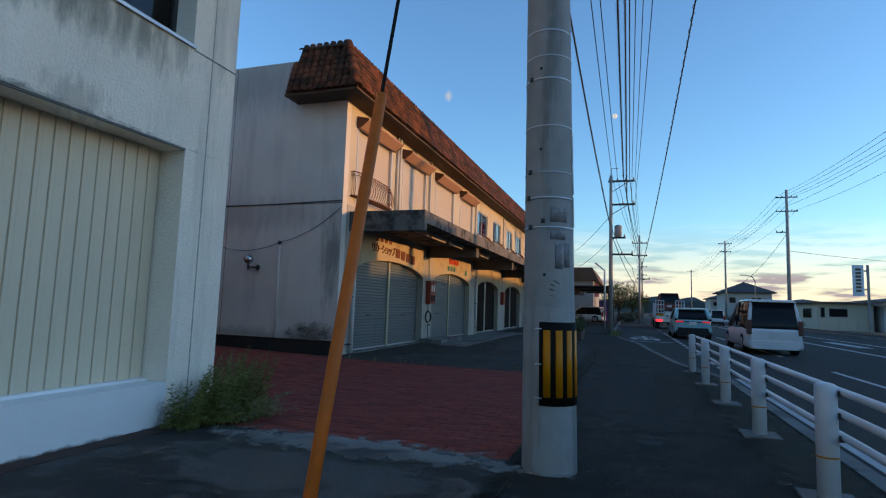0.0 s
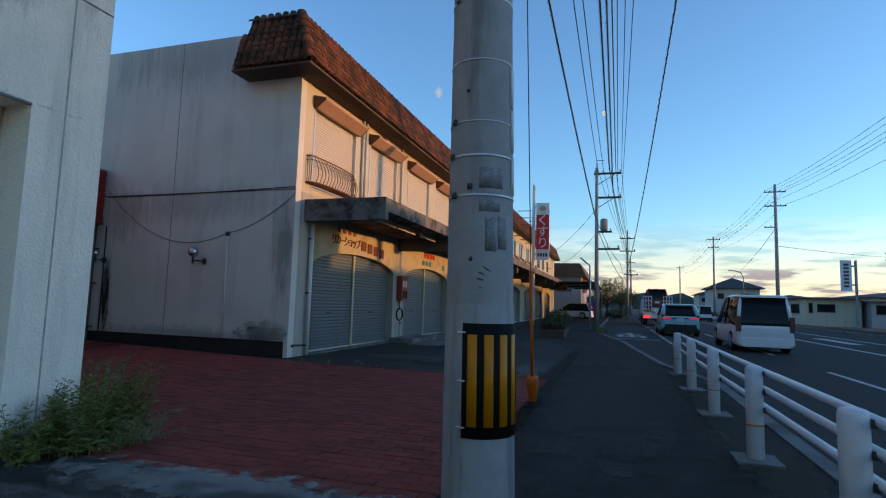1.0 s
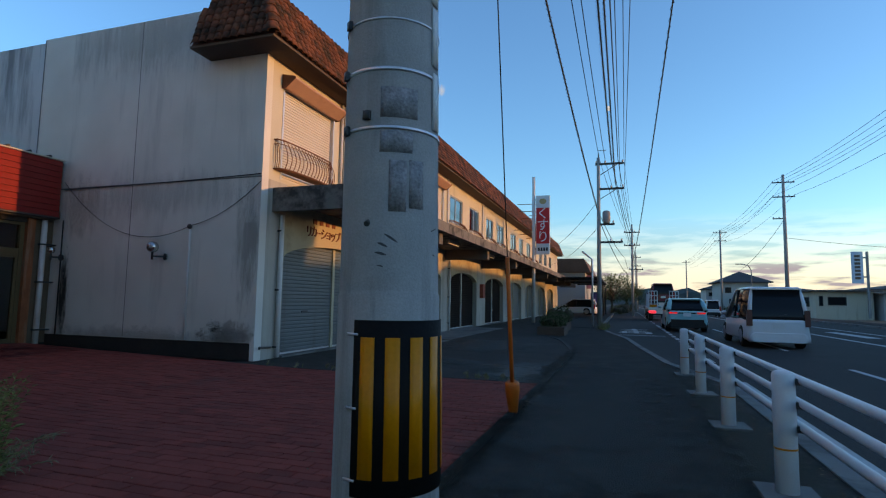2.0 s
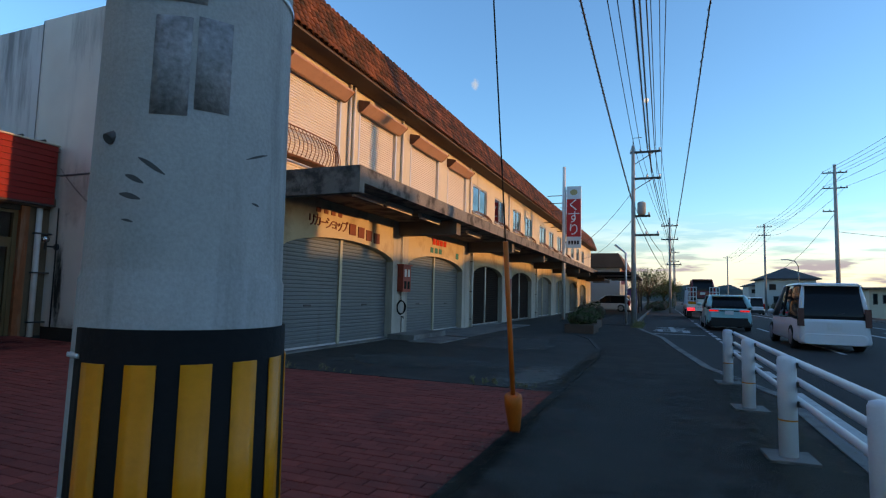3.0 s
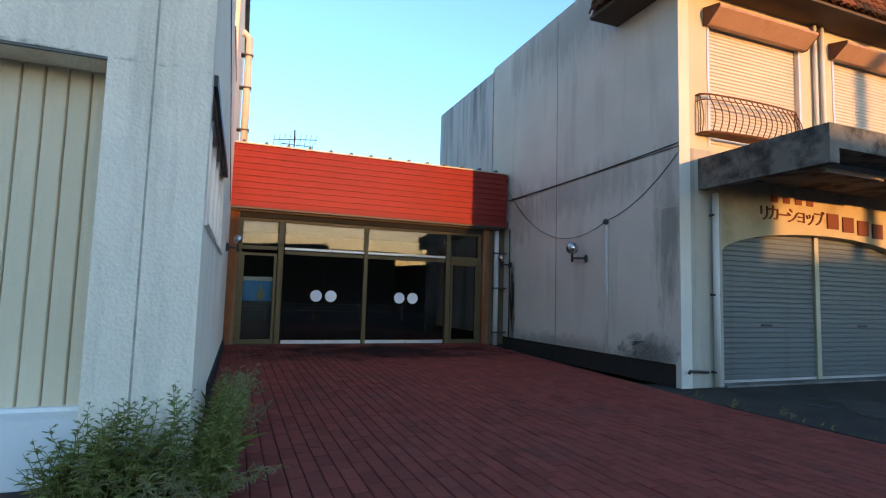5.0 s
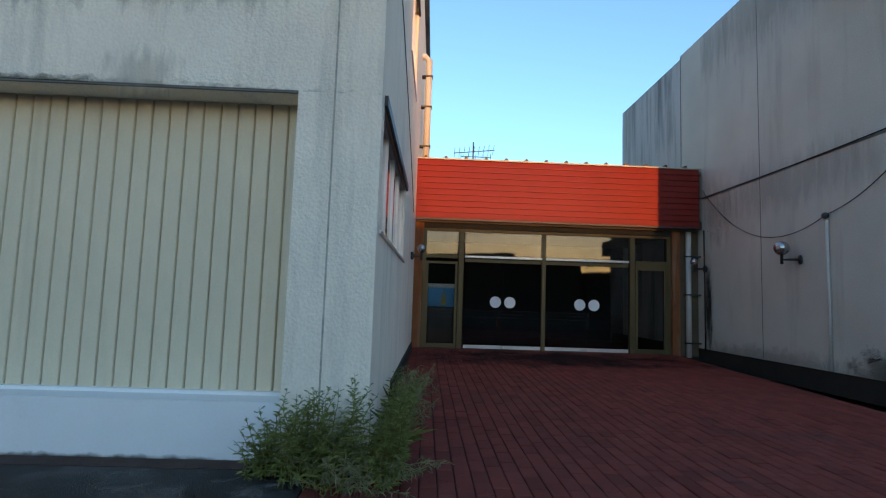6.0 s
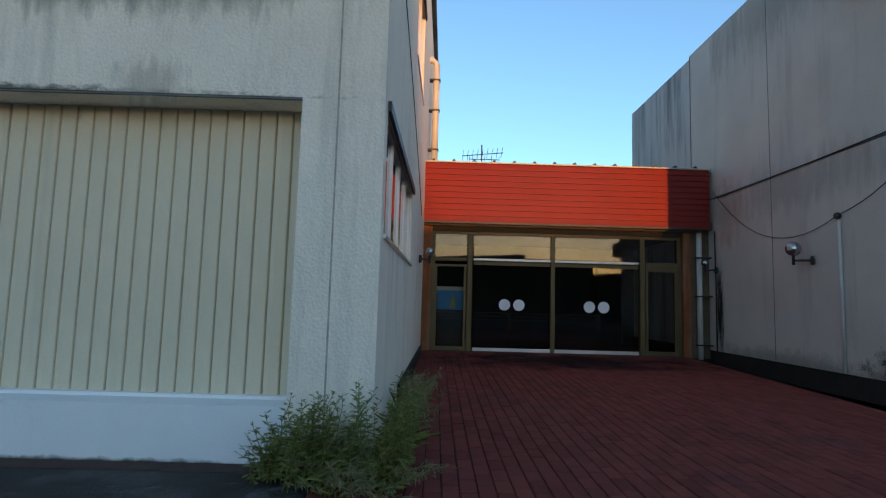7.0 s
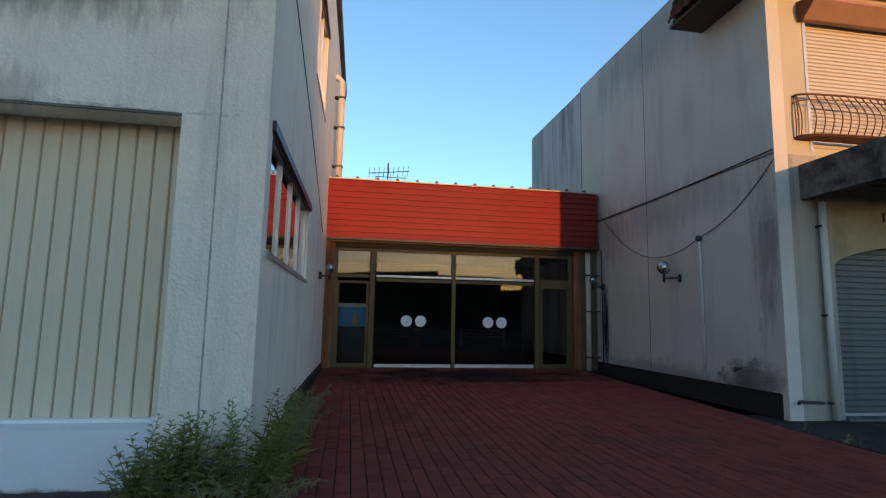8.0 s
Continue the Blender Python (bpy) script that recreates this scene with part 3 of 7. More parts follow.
part("wall_seam", boxes((-11.79, -11.77, CY - 0.010, CY - 0.005, 0.35, 6.97)), SEAM, shops)
part("back_wall", boxes((-15.5, -15.3, CY + 0.2, END, 0, 6.9)), SIDE, shops)
part("end_wall", boxes((-15.3, FX, END - 0.2, END, 0, 6.5)), SIDE, shops)
part("flat_roof", boxes((-15.3, -6.6, CY + 0.2, END, 6.5, 6.6)), CONCRETE, shops)
part("upper_floor", boxes((-15.3, FX - 0.3, CY + 0.2, END - 0.2, 3.0, 3.3)), CONCRETE, shops)
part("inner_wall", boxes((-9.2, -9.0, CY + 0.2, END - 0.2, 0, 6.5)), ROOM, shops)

# arcade: piers, arched headers
BAYS = [(12.42, 16.95), (17.86, 22.33), (23.55, 27.55), (29.2, 33.4), (35.0, 39.2), (40.7, 44.9), (46.4, 50.6), (52.1, 56.3)]
edges = [CY + 0.2] + [v for b in BAYS for v in b] + [END - 0.2]
for i in range(0, len(edges), 2):
    part("pier", boxes((FX - 0.28, FX, edges[i], edges[i + 1], 0, 3.45)), PIER, shops, bevel=0.01)


def arch_top(u):
    """Height of the opening across a bay, u from 0 to 1."""
    return 1.98 + 0.36 * (1 - (2 * u - 1) ** 2) ** 0.6


for b0, b1 in BAYS:
    bm = bmesh.new()
    us = [0.5 - 0.5 * math.cos(math.pi * k / 20) for k in range(21)]
    low = [(FX - 0.002, b0 + (b1 - b0) * u, arch_top(u)) for u in us]
    for (p, q) in zip(low, low[1:]):
        prof = [p, q, (q[0], q[1], 3.45), (p[0], p[1], 3.45)]
        a = [bm.verts.new(v) for v in prof]
        c = [bm.verts.new((v[0] - 0.24, v[1], v[2])) for v in prof]
        bm.faces.new(a)
        bm.faces.new(c[::-1])
        bm.faces.new((a[0], c[0], c[1], a[1]))
    bmesh.ops.remove_doubles(bm, verts=bm.verts, dist=1e-5)
    bmesh.ops.recalc_face_normals(bm, faces=bm.faces)
    part("arched_header", bm, ARCH, shops, "ochre rendered arched header")


def curtain(y0, y1, z0, top, x, pitch, depth):
    """A rolled shutter curtain of curved slats between y0 and y1."""
    bm = bmesh.new()
    ys = [y0 + (y1 - y0) * k / 10 for k in range(11)]
    zs = []
    z = z0
    hi = max(top(y) for y in ys) + 0.05
    while z < hi:
        zs += [(z, 0), (z + pitch * 0.22, depth), (z + pitch * 0.72, depth * 0.9), (z + pitch * 0.86, 0)]
        z += pitch
    a = [bm.verts.new((x + d, y0, q)) for q, d in zs]
    b = [bm.verts.new((x + d, y1, q)) for q, d in zs]
    for k in range(len(zs) - 1):
        bm.faces.new((a[k], b[k], b[k + 1], a[k + 1]))
    back = [bm.verts.new(p) for p in ((x - 0.03, y0, z0), (x - 0.03, y1, z0), (x - 0.03, y1, zs[-1][0]), (x - 0.03, y0, zs[-1][0]))]
    bm.faces.new(back[::-1])
    return bm


for i, (b0, b1) in enumerate(BAYS):
    mid = (b0 + b1) / 2
    # Near-black curtains stand in for grilles with the dark interior behind them.
    dark = i in (2, 3)
    sm = SHUTTER_DARK if dark else SHUTTER
    for y0, y1 in ((b0 + 0.02, mid - 0.05), (mid + 0.05, b1 - 0.02)):
        s = part("roller_shutter", curtain(y0, y1, 0.06, lambda y: 2.32, FX - 0.20, 0.078, 0.014), sm, shops, "near-black shutter standing in for a grille before a dark interior" if dark else "blue-grey steel roller shutter, closed")
        part("bottom_bar", boxes((FX - 0.225, FX - 0.17, y0, y1, 0.0, 0.06)), ALU, s)
        if not dark:
            part("lock_slot", boxes((FX - 0.188, FX - 0.178, (y0 + y1) / 2 - 0.12, (y0 + y1) / 2 + 0.12, 0.86, 0.90)), DARK_STEEL, s)
    part("shutter_post", boxes((FX - 0.22, FX - 0.15, mid - 0.05, mid + 0.05, 0, 2.36)), surf("shutter_post", (0.42, 0.38, 0.28), 0.5, metal=0.4) if not dark else ALU, shops)
    part("shop_sill", boxes((FX - 0.24, FX + 0.06, b0, b1, -0.02, 0.025)), CONCRETE, shops)

# upper storey: wall with openings
UP_SH = [(12.17, 14.2), (14.98, 16.9), (17.8, 19.88), (20.66, 22.5)]
UP_WIN = [(23.3, 25.08), (26.2, 27.83), (29.3, 30.8), (31.85, 33.4), (35.4, 37.2), (38.3, 39.8), (41.2, 42.8), (44.0, 45.6), (47.2, 48.8), (50.2, 51.8), (53.4, 55.0)]
cuts = [CY + 0.2] + [v for b in UP_SH + UP_WIN for v in b] + [END - 0.2]
bs = [(FX - 0.18, FX, cuts[i], cuts[i + 1], 3.45, 5.95) for i in range(0, len(cuts), 2)]
bs += [(FX - 0.18, FX, a, b, 5.4, 5.95) for a, b in UP_SH] + [(FX - 0.18, FX, a, b, 5.34, 5.95) for a, b in UP_WIN] + [(FX - 0.18, FX, a, b, 3.45, 4.28) for a, b in UP_WIN] + [(FX - 0.18, FX, a, b, 3.45, 3.52) for a, b in UP_SH]
for b in bs:
    part("upper_wall", boxes(b), CREAM, shops, "cream rendered upper wall")
for a, b in UP_SH:
    s = part("upper_shutter", curtain(a + 0.04, b - 0.04, 3.53, lambda y: 5.36, FX - 0.08, 0.056, 0.017), SHUTTER_WHITE, shops, "white rolled window shutter, closed")
    part("guide_rail", boxes((FX - 0.10, FX + 0.012, a, a + 0.045, 3.52, 5.4)), ALU, s)
    part("guide_rail", boxes((FX - 0.10, FX + 0.012, b - 0.045, b, 3.52, 5.4)), ALU, s)
    bm = bmesh.new()
    prism(bm, [(FX + 0.001, a - 0.05, 5.37), (FX + 0.09, a - 0.05, 5.36), (FX + 0.30, a - 0.05, 5.53), (FX + 0.30, a - 0.05, 5.57), (FX + 0.001, a - 0.05, 5.64)], (0, b - a + 0.10, 0))
    hd = part("shutter_hood", bm, HOOD, shops, "weathered salmon metal shutter hood", bevel=0.004)
    for ye in (a - 0.062, b + 0.051):
        bm = bmesh.new()
        prism(bm, [(FX + 0.001, ye, 5.36), (FX + 0.09, ye, 5.35), (FX + 0.31, ye, 5.53), (FX + 0.31, ye, 5.58), (FX + 0.001, ye, 5.65)], (0, 0.011, 0))
        part("end_plate", bm, RAIL, hd, "rusty brown end plate")
for a, b in UP_WIN:
    window(shops, 'y', a, b, 4.28, 5.34, FX - 0.03, 2, ALU, GLASS_BLUE)

# mansard roof
X0, X1, Z0, Z1, Y0, Y1 = -5.16, -5.62, 5.92, 7.08, 11.02, 11.34
bm = bmesh.new()
prism(bm, [(X0 - 0.05, Y0 + 0.04, Z0), (X1 - 0.04, Y0 + 0.04, Z1 - 0.05), (-6.6, Y0 + 0.04, Z1 - 0.05), (-6.6, Y0 + 0.04, Z0)], (0, END + 0.4 - Y0, 0))
for v in bm.verts:
    if v.co.z > Z0 + 0.5 and v.co.y < 12:
        v.co.y = Y1 + 0.03
roof = part("mansard_roof", bm, surf("roof_underlay", (0.10, 0.04, 0.025), 0.9), shops, "steep mansard roof of red clay barrel tiles")
bm = bmesh.new()
prism(bm, [(-6.6, Y0 + 0.04, Z0), (-7.04, Y0 + 0.04, Z0), (-6.86, Y1, Z1 - 0.05), (-6.6, Y1, Z1 - 0.05)], (0, 0.55, 0))
part("roof_return", bm, surf("return_underlay", (0.10, 0.04, 0.025), 0.9), shops)
part("soffit", boxes((FX - 1.34, X0 - 0.02, Y0 + 0.02, CY - 0.004, Z0 - 0.05, Z0 - 0.004), (FX + 0.004, X0 - 0.02, CY, END + 0.4, Z0 - 0.05, Z0 - 0.004)), SOFFIT, shops)

# canopy over the shop fronts
CX, CZ0, CZ1, CN = -3.84, 2.78, 3.30, 11.97
part("canopy", boxes((FX + 0.002, CX - 0.22, CN + 0.16, END, 3.08, 3.22), (CX - 0.22, CX, CN + 0.16, END, 3.02, CZ1), (FX + 0.002, CX, CN, CN + 0.16, 2.84, CZ1 + 0.002)), CANOPY, shops, "thick stained concrete canopy", bevel=0.015)
for i in range(9):
    y = 17.2 + i * 5.6
    part("canopy_beam", boxes((FX + 0.002, CX - 0.221, y, y + 0.3, 2.72, 3.079)), CANOPY_UNDER, shops, bevel=0.02)

# ---- road markings ----
marks = setting("road_marking", boxes((2.5, 2.64, -40, 13.4, -0.2, -0.094)), PAINT_WHITE, "worn white edge line on the road", "road marking")
for i in range(40):
    y = 15 + i * 1.55 if i < 14 else 37 + (i - 14) * 4
    setting("road_marking", boxes((2.5, 2.64, y, y + 0.9, -0.2, -0.094)), PAINT_WHITE, "worn white dash on the road", "road marking")
for i in range(22):
    y = 3 + i * 9.0
    setting("road_marking", boxes((5.05, 5.17, y, y + 4.4, -0.2, -0.094)), PAINT_WHITE, "worn white lane dash on the road", "road marking")
setting("road_marking", boxes((8.8, 8.98, -40, 300, -0.2, -0.094)), PAINT_WHITE, "worn white centre line", "road marking")
for y in (30, 42, 54, 66):
    setting("road_marking", boxes((10.2, 10.75, y, y + 5, -0.2, -0.094)), PAINT_WHITE, "worn white arrow shaft on the road", "road marking")
setting("road_marking", boxes((11.7, 11.85, -40, 300, -0.2, -0.094)), PAINT_WHITE, "worn white lane line", "road marking")
setting("road_marking", boxes((0.3, 2.3, 26.3, 26.42, -0.2, -0.094)), PAINT_WHITE, "thin white line across the bay", "road marking")
for k, (a, b, c, d) in enumerate(((0.55, 1.9, 29.2, 29.45), (0.75, 1.7, 30.0, 30.2), (0.65, 0.85, 27.9, 29.2), (1.15, 1.35, 27.9, 30.6), (1.6, 1.85, 27.8, 28.9), (0.5, 1.9, 28.2, 28.4), (0.6, 1.8, 31.2, 31.4), (1.1, 1.3, 30.7, 32.0))):
    setting("road_marking", boxes((a, b, c, d, -0.2, -0.094)), PAINT_WHITE, "white painted stroke of a word on the road", "road marking")

# ---- manhole and patches on the pavement ----
bm = bmesh.new()
tube(bm, [(0.62, 6.36, -0.05), (0.62, 6.36, 0.006)], 0.115, 24)
cover = part("manhole_cover", bm, surf("cast_iron_cover", (0.045, 0.042, 0.038), 0.8, metal=0.0, vary=0.3, fine=60, bump=0.5))
tagged(cover, "small round cast iron cover in the asphalt", "manhole cover")

# ---- guard fence ----
fence = thing("guard_fence", (1.687, 4, 0), "white painted tubular steel guard fence along the kerb", "fence")
bm = bmesh.new()
tube(bm, [(0, 0, -0.05), (0, 0, 0.74), (0, 0, 0.76), (0, 0, 0.77)], [0.066, 0.066, 0.058, 0.03], 20)
post_mesh = mesh_of("post", bm, FENCE)
bm = bmesh.new()
tube(bm, [(0, 0, 0.285), (0, 0, 0.297)], 0.0672, 20, caps=False)
band_mesh = mesh_of("reflector_band", bm, YELLOW)
foot_mesh = mesh_of("footing", boxes((-0.16, 0.17, -0.17, 0.17, -0.05, 0.022)), CONCRETE)
clamp_mesh = mesh_of("clamp", boxes((0.055, 0.10, -0.045, 0.045, -0.02, 0.02)), DARK_STEEL)
for i in range(-5, 4):
    y = 7.14 + 2 * i
    p = piece("post", post_mesh, fence, T((1.687, y, 0)))
    piece("reflector_band", band_mesh, p, T((1.687, y, 0)))
    piece("footing", foot_mesh, fence, T((1.687, y, 0)) @ pose(0, 0, 0, 0, 0, 4 * math.sin(i * 7)))
    for z in (0.705, 0.56, 0.415):
        piece("clamp", clamp_mesh, p, T((1.687, y, z)))
for z in (0.715, 0.57, 0.425):
    part("rail", tubes(0.026, [(1.687 + 0.095, -3.2, z), (1.687 + 0.095, 13.22, z)], n=12), FENCE, fence)

# ---- utility pole with its stays ----
PX, PY, LX, LY = -0.129, 5.088, -0.0158, 0.0181
pole = thing("utility_pole", (PX, PY, 0), "grey concrete utility pole wrapped with black and yellow stripes", "utility pole")


def pole_r(z):
    return 0.203 - 0.0074 * z


bm = bmesh.new()
zs = [-0.1, 0.0, 0.4, 0.8, 1.19, 1.20, 1.21, 1.6, 2.4, 3.2, 5, 8, 12.2]
tube(bm, [(PX + LX * z, PY + LY * z, z) for z in zs], [pole_r(max(z, 0)) + (0.004 if z < 1.2 else 0) for z in zs], 48)
part("shaft", bm, POLE, pole)


def sleeve(z0, z1, a0, a1, lift, thick=0.004):
    """A sheet wrapped round the pole between two heights and two angles in degrees."""
    bm = bmesh.new()
    n = max(2, int(abs(a1 - a0) / 6) + 1)
    rows = []
    for k in range(n + 1):
        a = radians(a0 + (a1 - a0) * k / n)
        rows.append([bm.verts.new((PX + LX * z + (pole_r(z) + lift + t) * math.cos(a), PY + LY * z + (pole_r(z) + lift + t) * math.sin(a), z)) for z, t in ((z0, 0), (z1, 0), (z1, thick), (z0, thick))])
    for a, b in zip(rows, rows[1:]):
        for k in range(4):
            f = bm.faces.new((a[k], a[(k + 1) % 4], b[(k + 1) % 4], b[k]))
            f.smooth = k == 2
    bm.faces.new(rows[0])
    bm.faces.new(rows[-1][::-1])
    bmesh.ops.recalc_face_normals(bm, faces=bm.faces)
    return bm


wrap = part("stripe_wrap", sleeve(0.492, 1.102, -103, 165, 0.005, 0.006), BLACK, pole, "black rubber wrap with yellow stripes")
for k in range(10):
    a = -87.0 + 25.2 * k
    part("yellow_stripe", sleeve(0.554, 1.041, a - 7.3, a + 7.3, 0.012, 0.002), YELLOW, wrap)
for z, h in ((1.815, 0.012), (2.047, 0.013), (2.253, 0.007), (2.625, 0.008), (3.015, 0.012), (3.207, 0.008), (3.42, 0.012)):
    part("steel_band", sleeve(z, z + h, -180, 180, 0.001, 0.003), STEEL, pole)
for z, a in ((1.82, -128), (2.052, -135), (2.257, -130), (3.02, -128), (1.863, -95)):
    part("band_buckle", sleeve(z - 0.012, z + 0.022, a - 4, a + 4, 0.003, 0.014), DARK_STEEL, pole)
for z in (1.047, 0.787, 0.542):
    part("strap_end", sleeve(z, z + 0.008, -112, -98, 0.006, 0.008), STEEL, pole)
for z0, z1, a0, a1 in ((1.86, 1.98, -80, -36), (1.725, 1.81, -80, -42), (1.50, 1.695, -69, -49), (1.515, 1.70, -46, -27)):
    part("glue_mark", sleeve(z0, z1, a0, a1, 0.0005, 0.001), POLE_MARK, pole, "grey patch of old glue")
for z, a, w, h in ((1.842, -4, 8, 0.235), (2.106, -5, 8, 0.245), (2.367, -6, 8, 0.25)):
    part("notice_plate", sleeve(z, z + h, a - w, a + w, 0.003, 0.004), surf("notice_plate", (0.5, 0.5, 0.48), 0.5), pole, "pale notice plate facing the road")
for z, a in ((1.452, -92.4), (2.434, -101), (2.9, 80), (3.1, -101), (3.5, 80)):
    ar = radians(a)
    r = pole_r(z)
    cx, cy = PX + LX * z, PY + LY * z
    bm = bmesh.new()
    tube(bm, [(cx + r * math.cos(ar) * 0.95, cy + r * math.sin(ar) * 0.95, z + 0.012), (cx + (r + 0.008) * math.cos(ar), cy + (r + 0.008) * math.sin(ar), z)], 0.011, 10)
    part("step_socket", bm, DARK_STEEL, pole)


def scratch(z0, a0, z1, a1, w=0.0035):
    bm = bmesh.new()
    rows = []
    for k in range(7):
        u = k / 6
        a, z = radians(a0 + (a1 - a0) * u), z0 + (z1 - z0) * u + 0.001 * math.sin(u * 3.1)
        h = w * (0.3 + math.sin(math.pi * u))
        rows.append([bm.verts.new((PX + LX * q + (pole_r(q) + 0.0008) * math.cos(a), PY + LY * q + (pole_r(q) + 0.0008) * math.sin(a), q)) for q in (z - h, z + h)])
    for a, b in zip(rows, rows[1:]):
        bm.faces.new((a[0], b[0], b[1], a[1]))
    part("scuff", bm, surf("scuff", (0.06, 0.06, 0.06), 0.9, bump=0), pole, "dark scuff mark")


scratch(1.416, -73, 1.385, -58, 0.0042)
scratch(1.383, -80, 1.368, -69, 0.0042)
scratch(1.348, -83, 1.338, -70, 0.0042)
scratch(1.435, -15, 1.456, 1, 0.002)
scratch(1.349, -10, 1.345, -4, 0.002)
scratch(1.30, -80, 1.295, -73, 0.002)


def stay(base, top, grip, boot):
    """A stay wire in an orange plastic guard."""
    b, t = Vector(base), Vector(top)
    d = (t - b).normalized()
    s = thing("stay_wire", base, "orange plastic guard on a taut pole stay", "stay wire", "pole stays")
    part("guard_tube", tubes(0.0175 if grip > 1.8 else 0.021, [b + d * 0.1, b + d * grip], n=14), ORANGE, s)
    if boot:
        bm = bmesh.new()
        tube(bm, [b, b + d * 0.02, b + d * 0.18, b + d * 0.30, b + d * 0.36, b + d * 0.38], [0.035, 0.045, 0.066, 0.078, 0.076, 0.05], 16)
        part("boot", bm, ORANGE, s)
    part("wire", tubes(0.006, [b + d * grip * 0.9, t], n=6), WIRE, s)


stay((-0.287, 1.787, -0.02), (-0.31, 4.85, 11.7), 1.93, True)
stay((-0.396, 8.977, -0.02), (-0.135, 5.25, 11.3), 1.72, True)


# ---- further utility poles and their cables ----
def far_pole(x, y, h, arms, label="grey concrete utility pole with cross arms and insulators", r=0.13):
    p = thing("utility_pole", (x, y, 0), label, "utility pole", "utility poles")
    part("shaft", tube(bmesh.new(), [(x, y, -0.2), (x, y, h)], [r, r * 0.6], 16), POLE, p)
    for z, x0, x1 in arms:
        a = part("cross_arm", boxes((x + x0, x + x1, y - 0.05, y + 0.05, z - 0.05, z + 0.05)), DARK_STEEL, p)
        n = max(2, int((x1 - x0) / 0.45))
        for k in range(n + 1):
            xx = x + x0 + 0.06 + (x1 - x0 - 0.12) * k / n
            part("insulator", tube(bmesh.new(), [(xx, y, z + 0.05), (xx, y, z + 0.12), (xx, y, z + 0.2)], [0.03, 0.055, 0.03], 8), CIRCLE, a)
    return p


fp = far_pole(-0.46, 32.8, 8.9, [(8.55, -0.15, 1.3), (7.2, 0.0, 1.3), (4.35, 0.0, 1.2), (5.3, 0.0, 0.8)], "grey concrete utility pole carrying a transformer can")
part("transformer", tube(bmesh.new(), [(-0.07, 32.8, 5.35), (-0.07, 32.8, 5.45), (-0.07, 32.8, 5.95), (-0.07, 32.8, 6.02)], [0.15, 0.2, 0.2, 0.12], 16), POLE, fp, "grey transformer can")
part("brace", tubes(0.02, [(-0.46, 32.8, 7.9), (0.5, 32.8, 8.5)]), DARK_STEEL, fp)
part("lightning_rod", tubes(0.02, [(-0.46, 32.8, 8.9), (-0.46, 32.8, 9.3), (-0.05, 32.8, 9.3)]), DARK_STEEL, fp)
part("brace", tubes(0.02, [(-0.46, 32.8, 6.6), (0.5, 32.8, 7.2)]), DARK_STEEL, fp)
bm = bmesh.new()
tube(bm, [(-0.72, 30.9, -0.1), (-0.72, 30.9, 3.3), (-1.2, 30.9, 3.7)], 0.05, 8)
sp = part("sign_post", bm, ALU)
tagged(sp, "grey steel post beside the utility pole", "post")
far_pole(1.6, 60, 9.0, [(8.2, -0.75, 0.75), (6.9, -0.75, 0.75), (4.5, -0.3, 1.0)])
far_pole(2.6, 92, 9.0, [(8.2, -0.75, 0.75), (6.9, -0.75, 0.75)])
far_pole(3.6, 130, 9.0, [(8.2, -0.75, 0.75)])
far_pole(15.4, 62, 13.7, [(12.95, -0.95, 0.95), (11.55, -0.95, 0.95), (9.45, -1.0, 0.1)], "tall grey utility pole across the road", 0.2)
far_pole(14.9, 95, 12.6, [(12.15, -0.95, 0.95), (10.9, -0.8, 0.8)], "tall grey utility pole across the road", 0.18)
far_pole(15.6, 150, 12.0, [(11.5, -0.95, 0.95)], "tall grey utility pole across the road", 0.18)
far_pole(40.0, 100, 11.0, [(10.4, -0.9, 0.9), (9.4, -0.9, 0.9)], "grey utility pole behind the low building", 0.18)
far_pole(16.2, 20, 13.7, [(12.95, -0.95, 0.95), (11.55, -0.95, 0.95)], "tall grey utility pole across the road", 0.2)


def cable(a, b, sag, r=0.012, n=14, label="dark overhead cable between the poles"):
    a, b = Vector(a), Vector(b)
    pts = [a.lerp(b, k / n) - Vector((0, 0, sag * 4 * (k / n) * (1 - k / n))) for k in range(n + 1)]
    tagged(part("overhead_cable", tubes(r, pts, n=5), WIRE), label, "cable", "overhead cables")


def spiral(a, b, sag, r, pitch=0.22):
    """A thin lashing wound round a sagging cable."""
    a, b = Vector(a), Vector(b)
    n = int((b - a).length / pitch) * 4
    d = (b - a).normalized()
    e = d.cross(Vector((0, 0, 1))).normalized()
    up_ = e.cross(d)
    pts = []
    for k in range(n + 1):
        u = k / n
        pts.append(a.lerp(b, u) - Vector((0, 0, sag * 4 * u * (1 - u))) + (e * math.cos(k * math.pi / 2) + up_ * math.sin(k * math.pi / 2)) * r * 1.9)
    tagged(part("cable_lashing", tubes(0.006, pts, n=3), WIRE), "thin lashing wound round an overhead cable", "cable", "overhead cables")


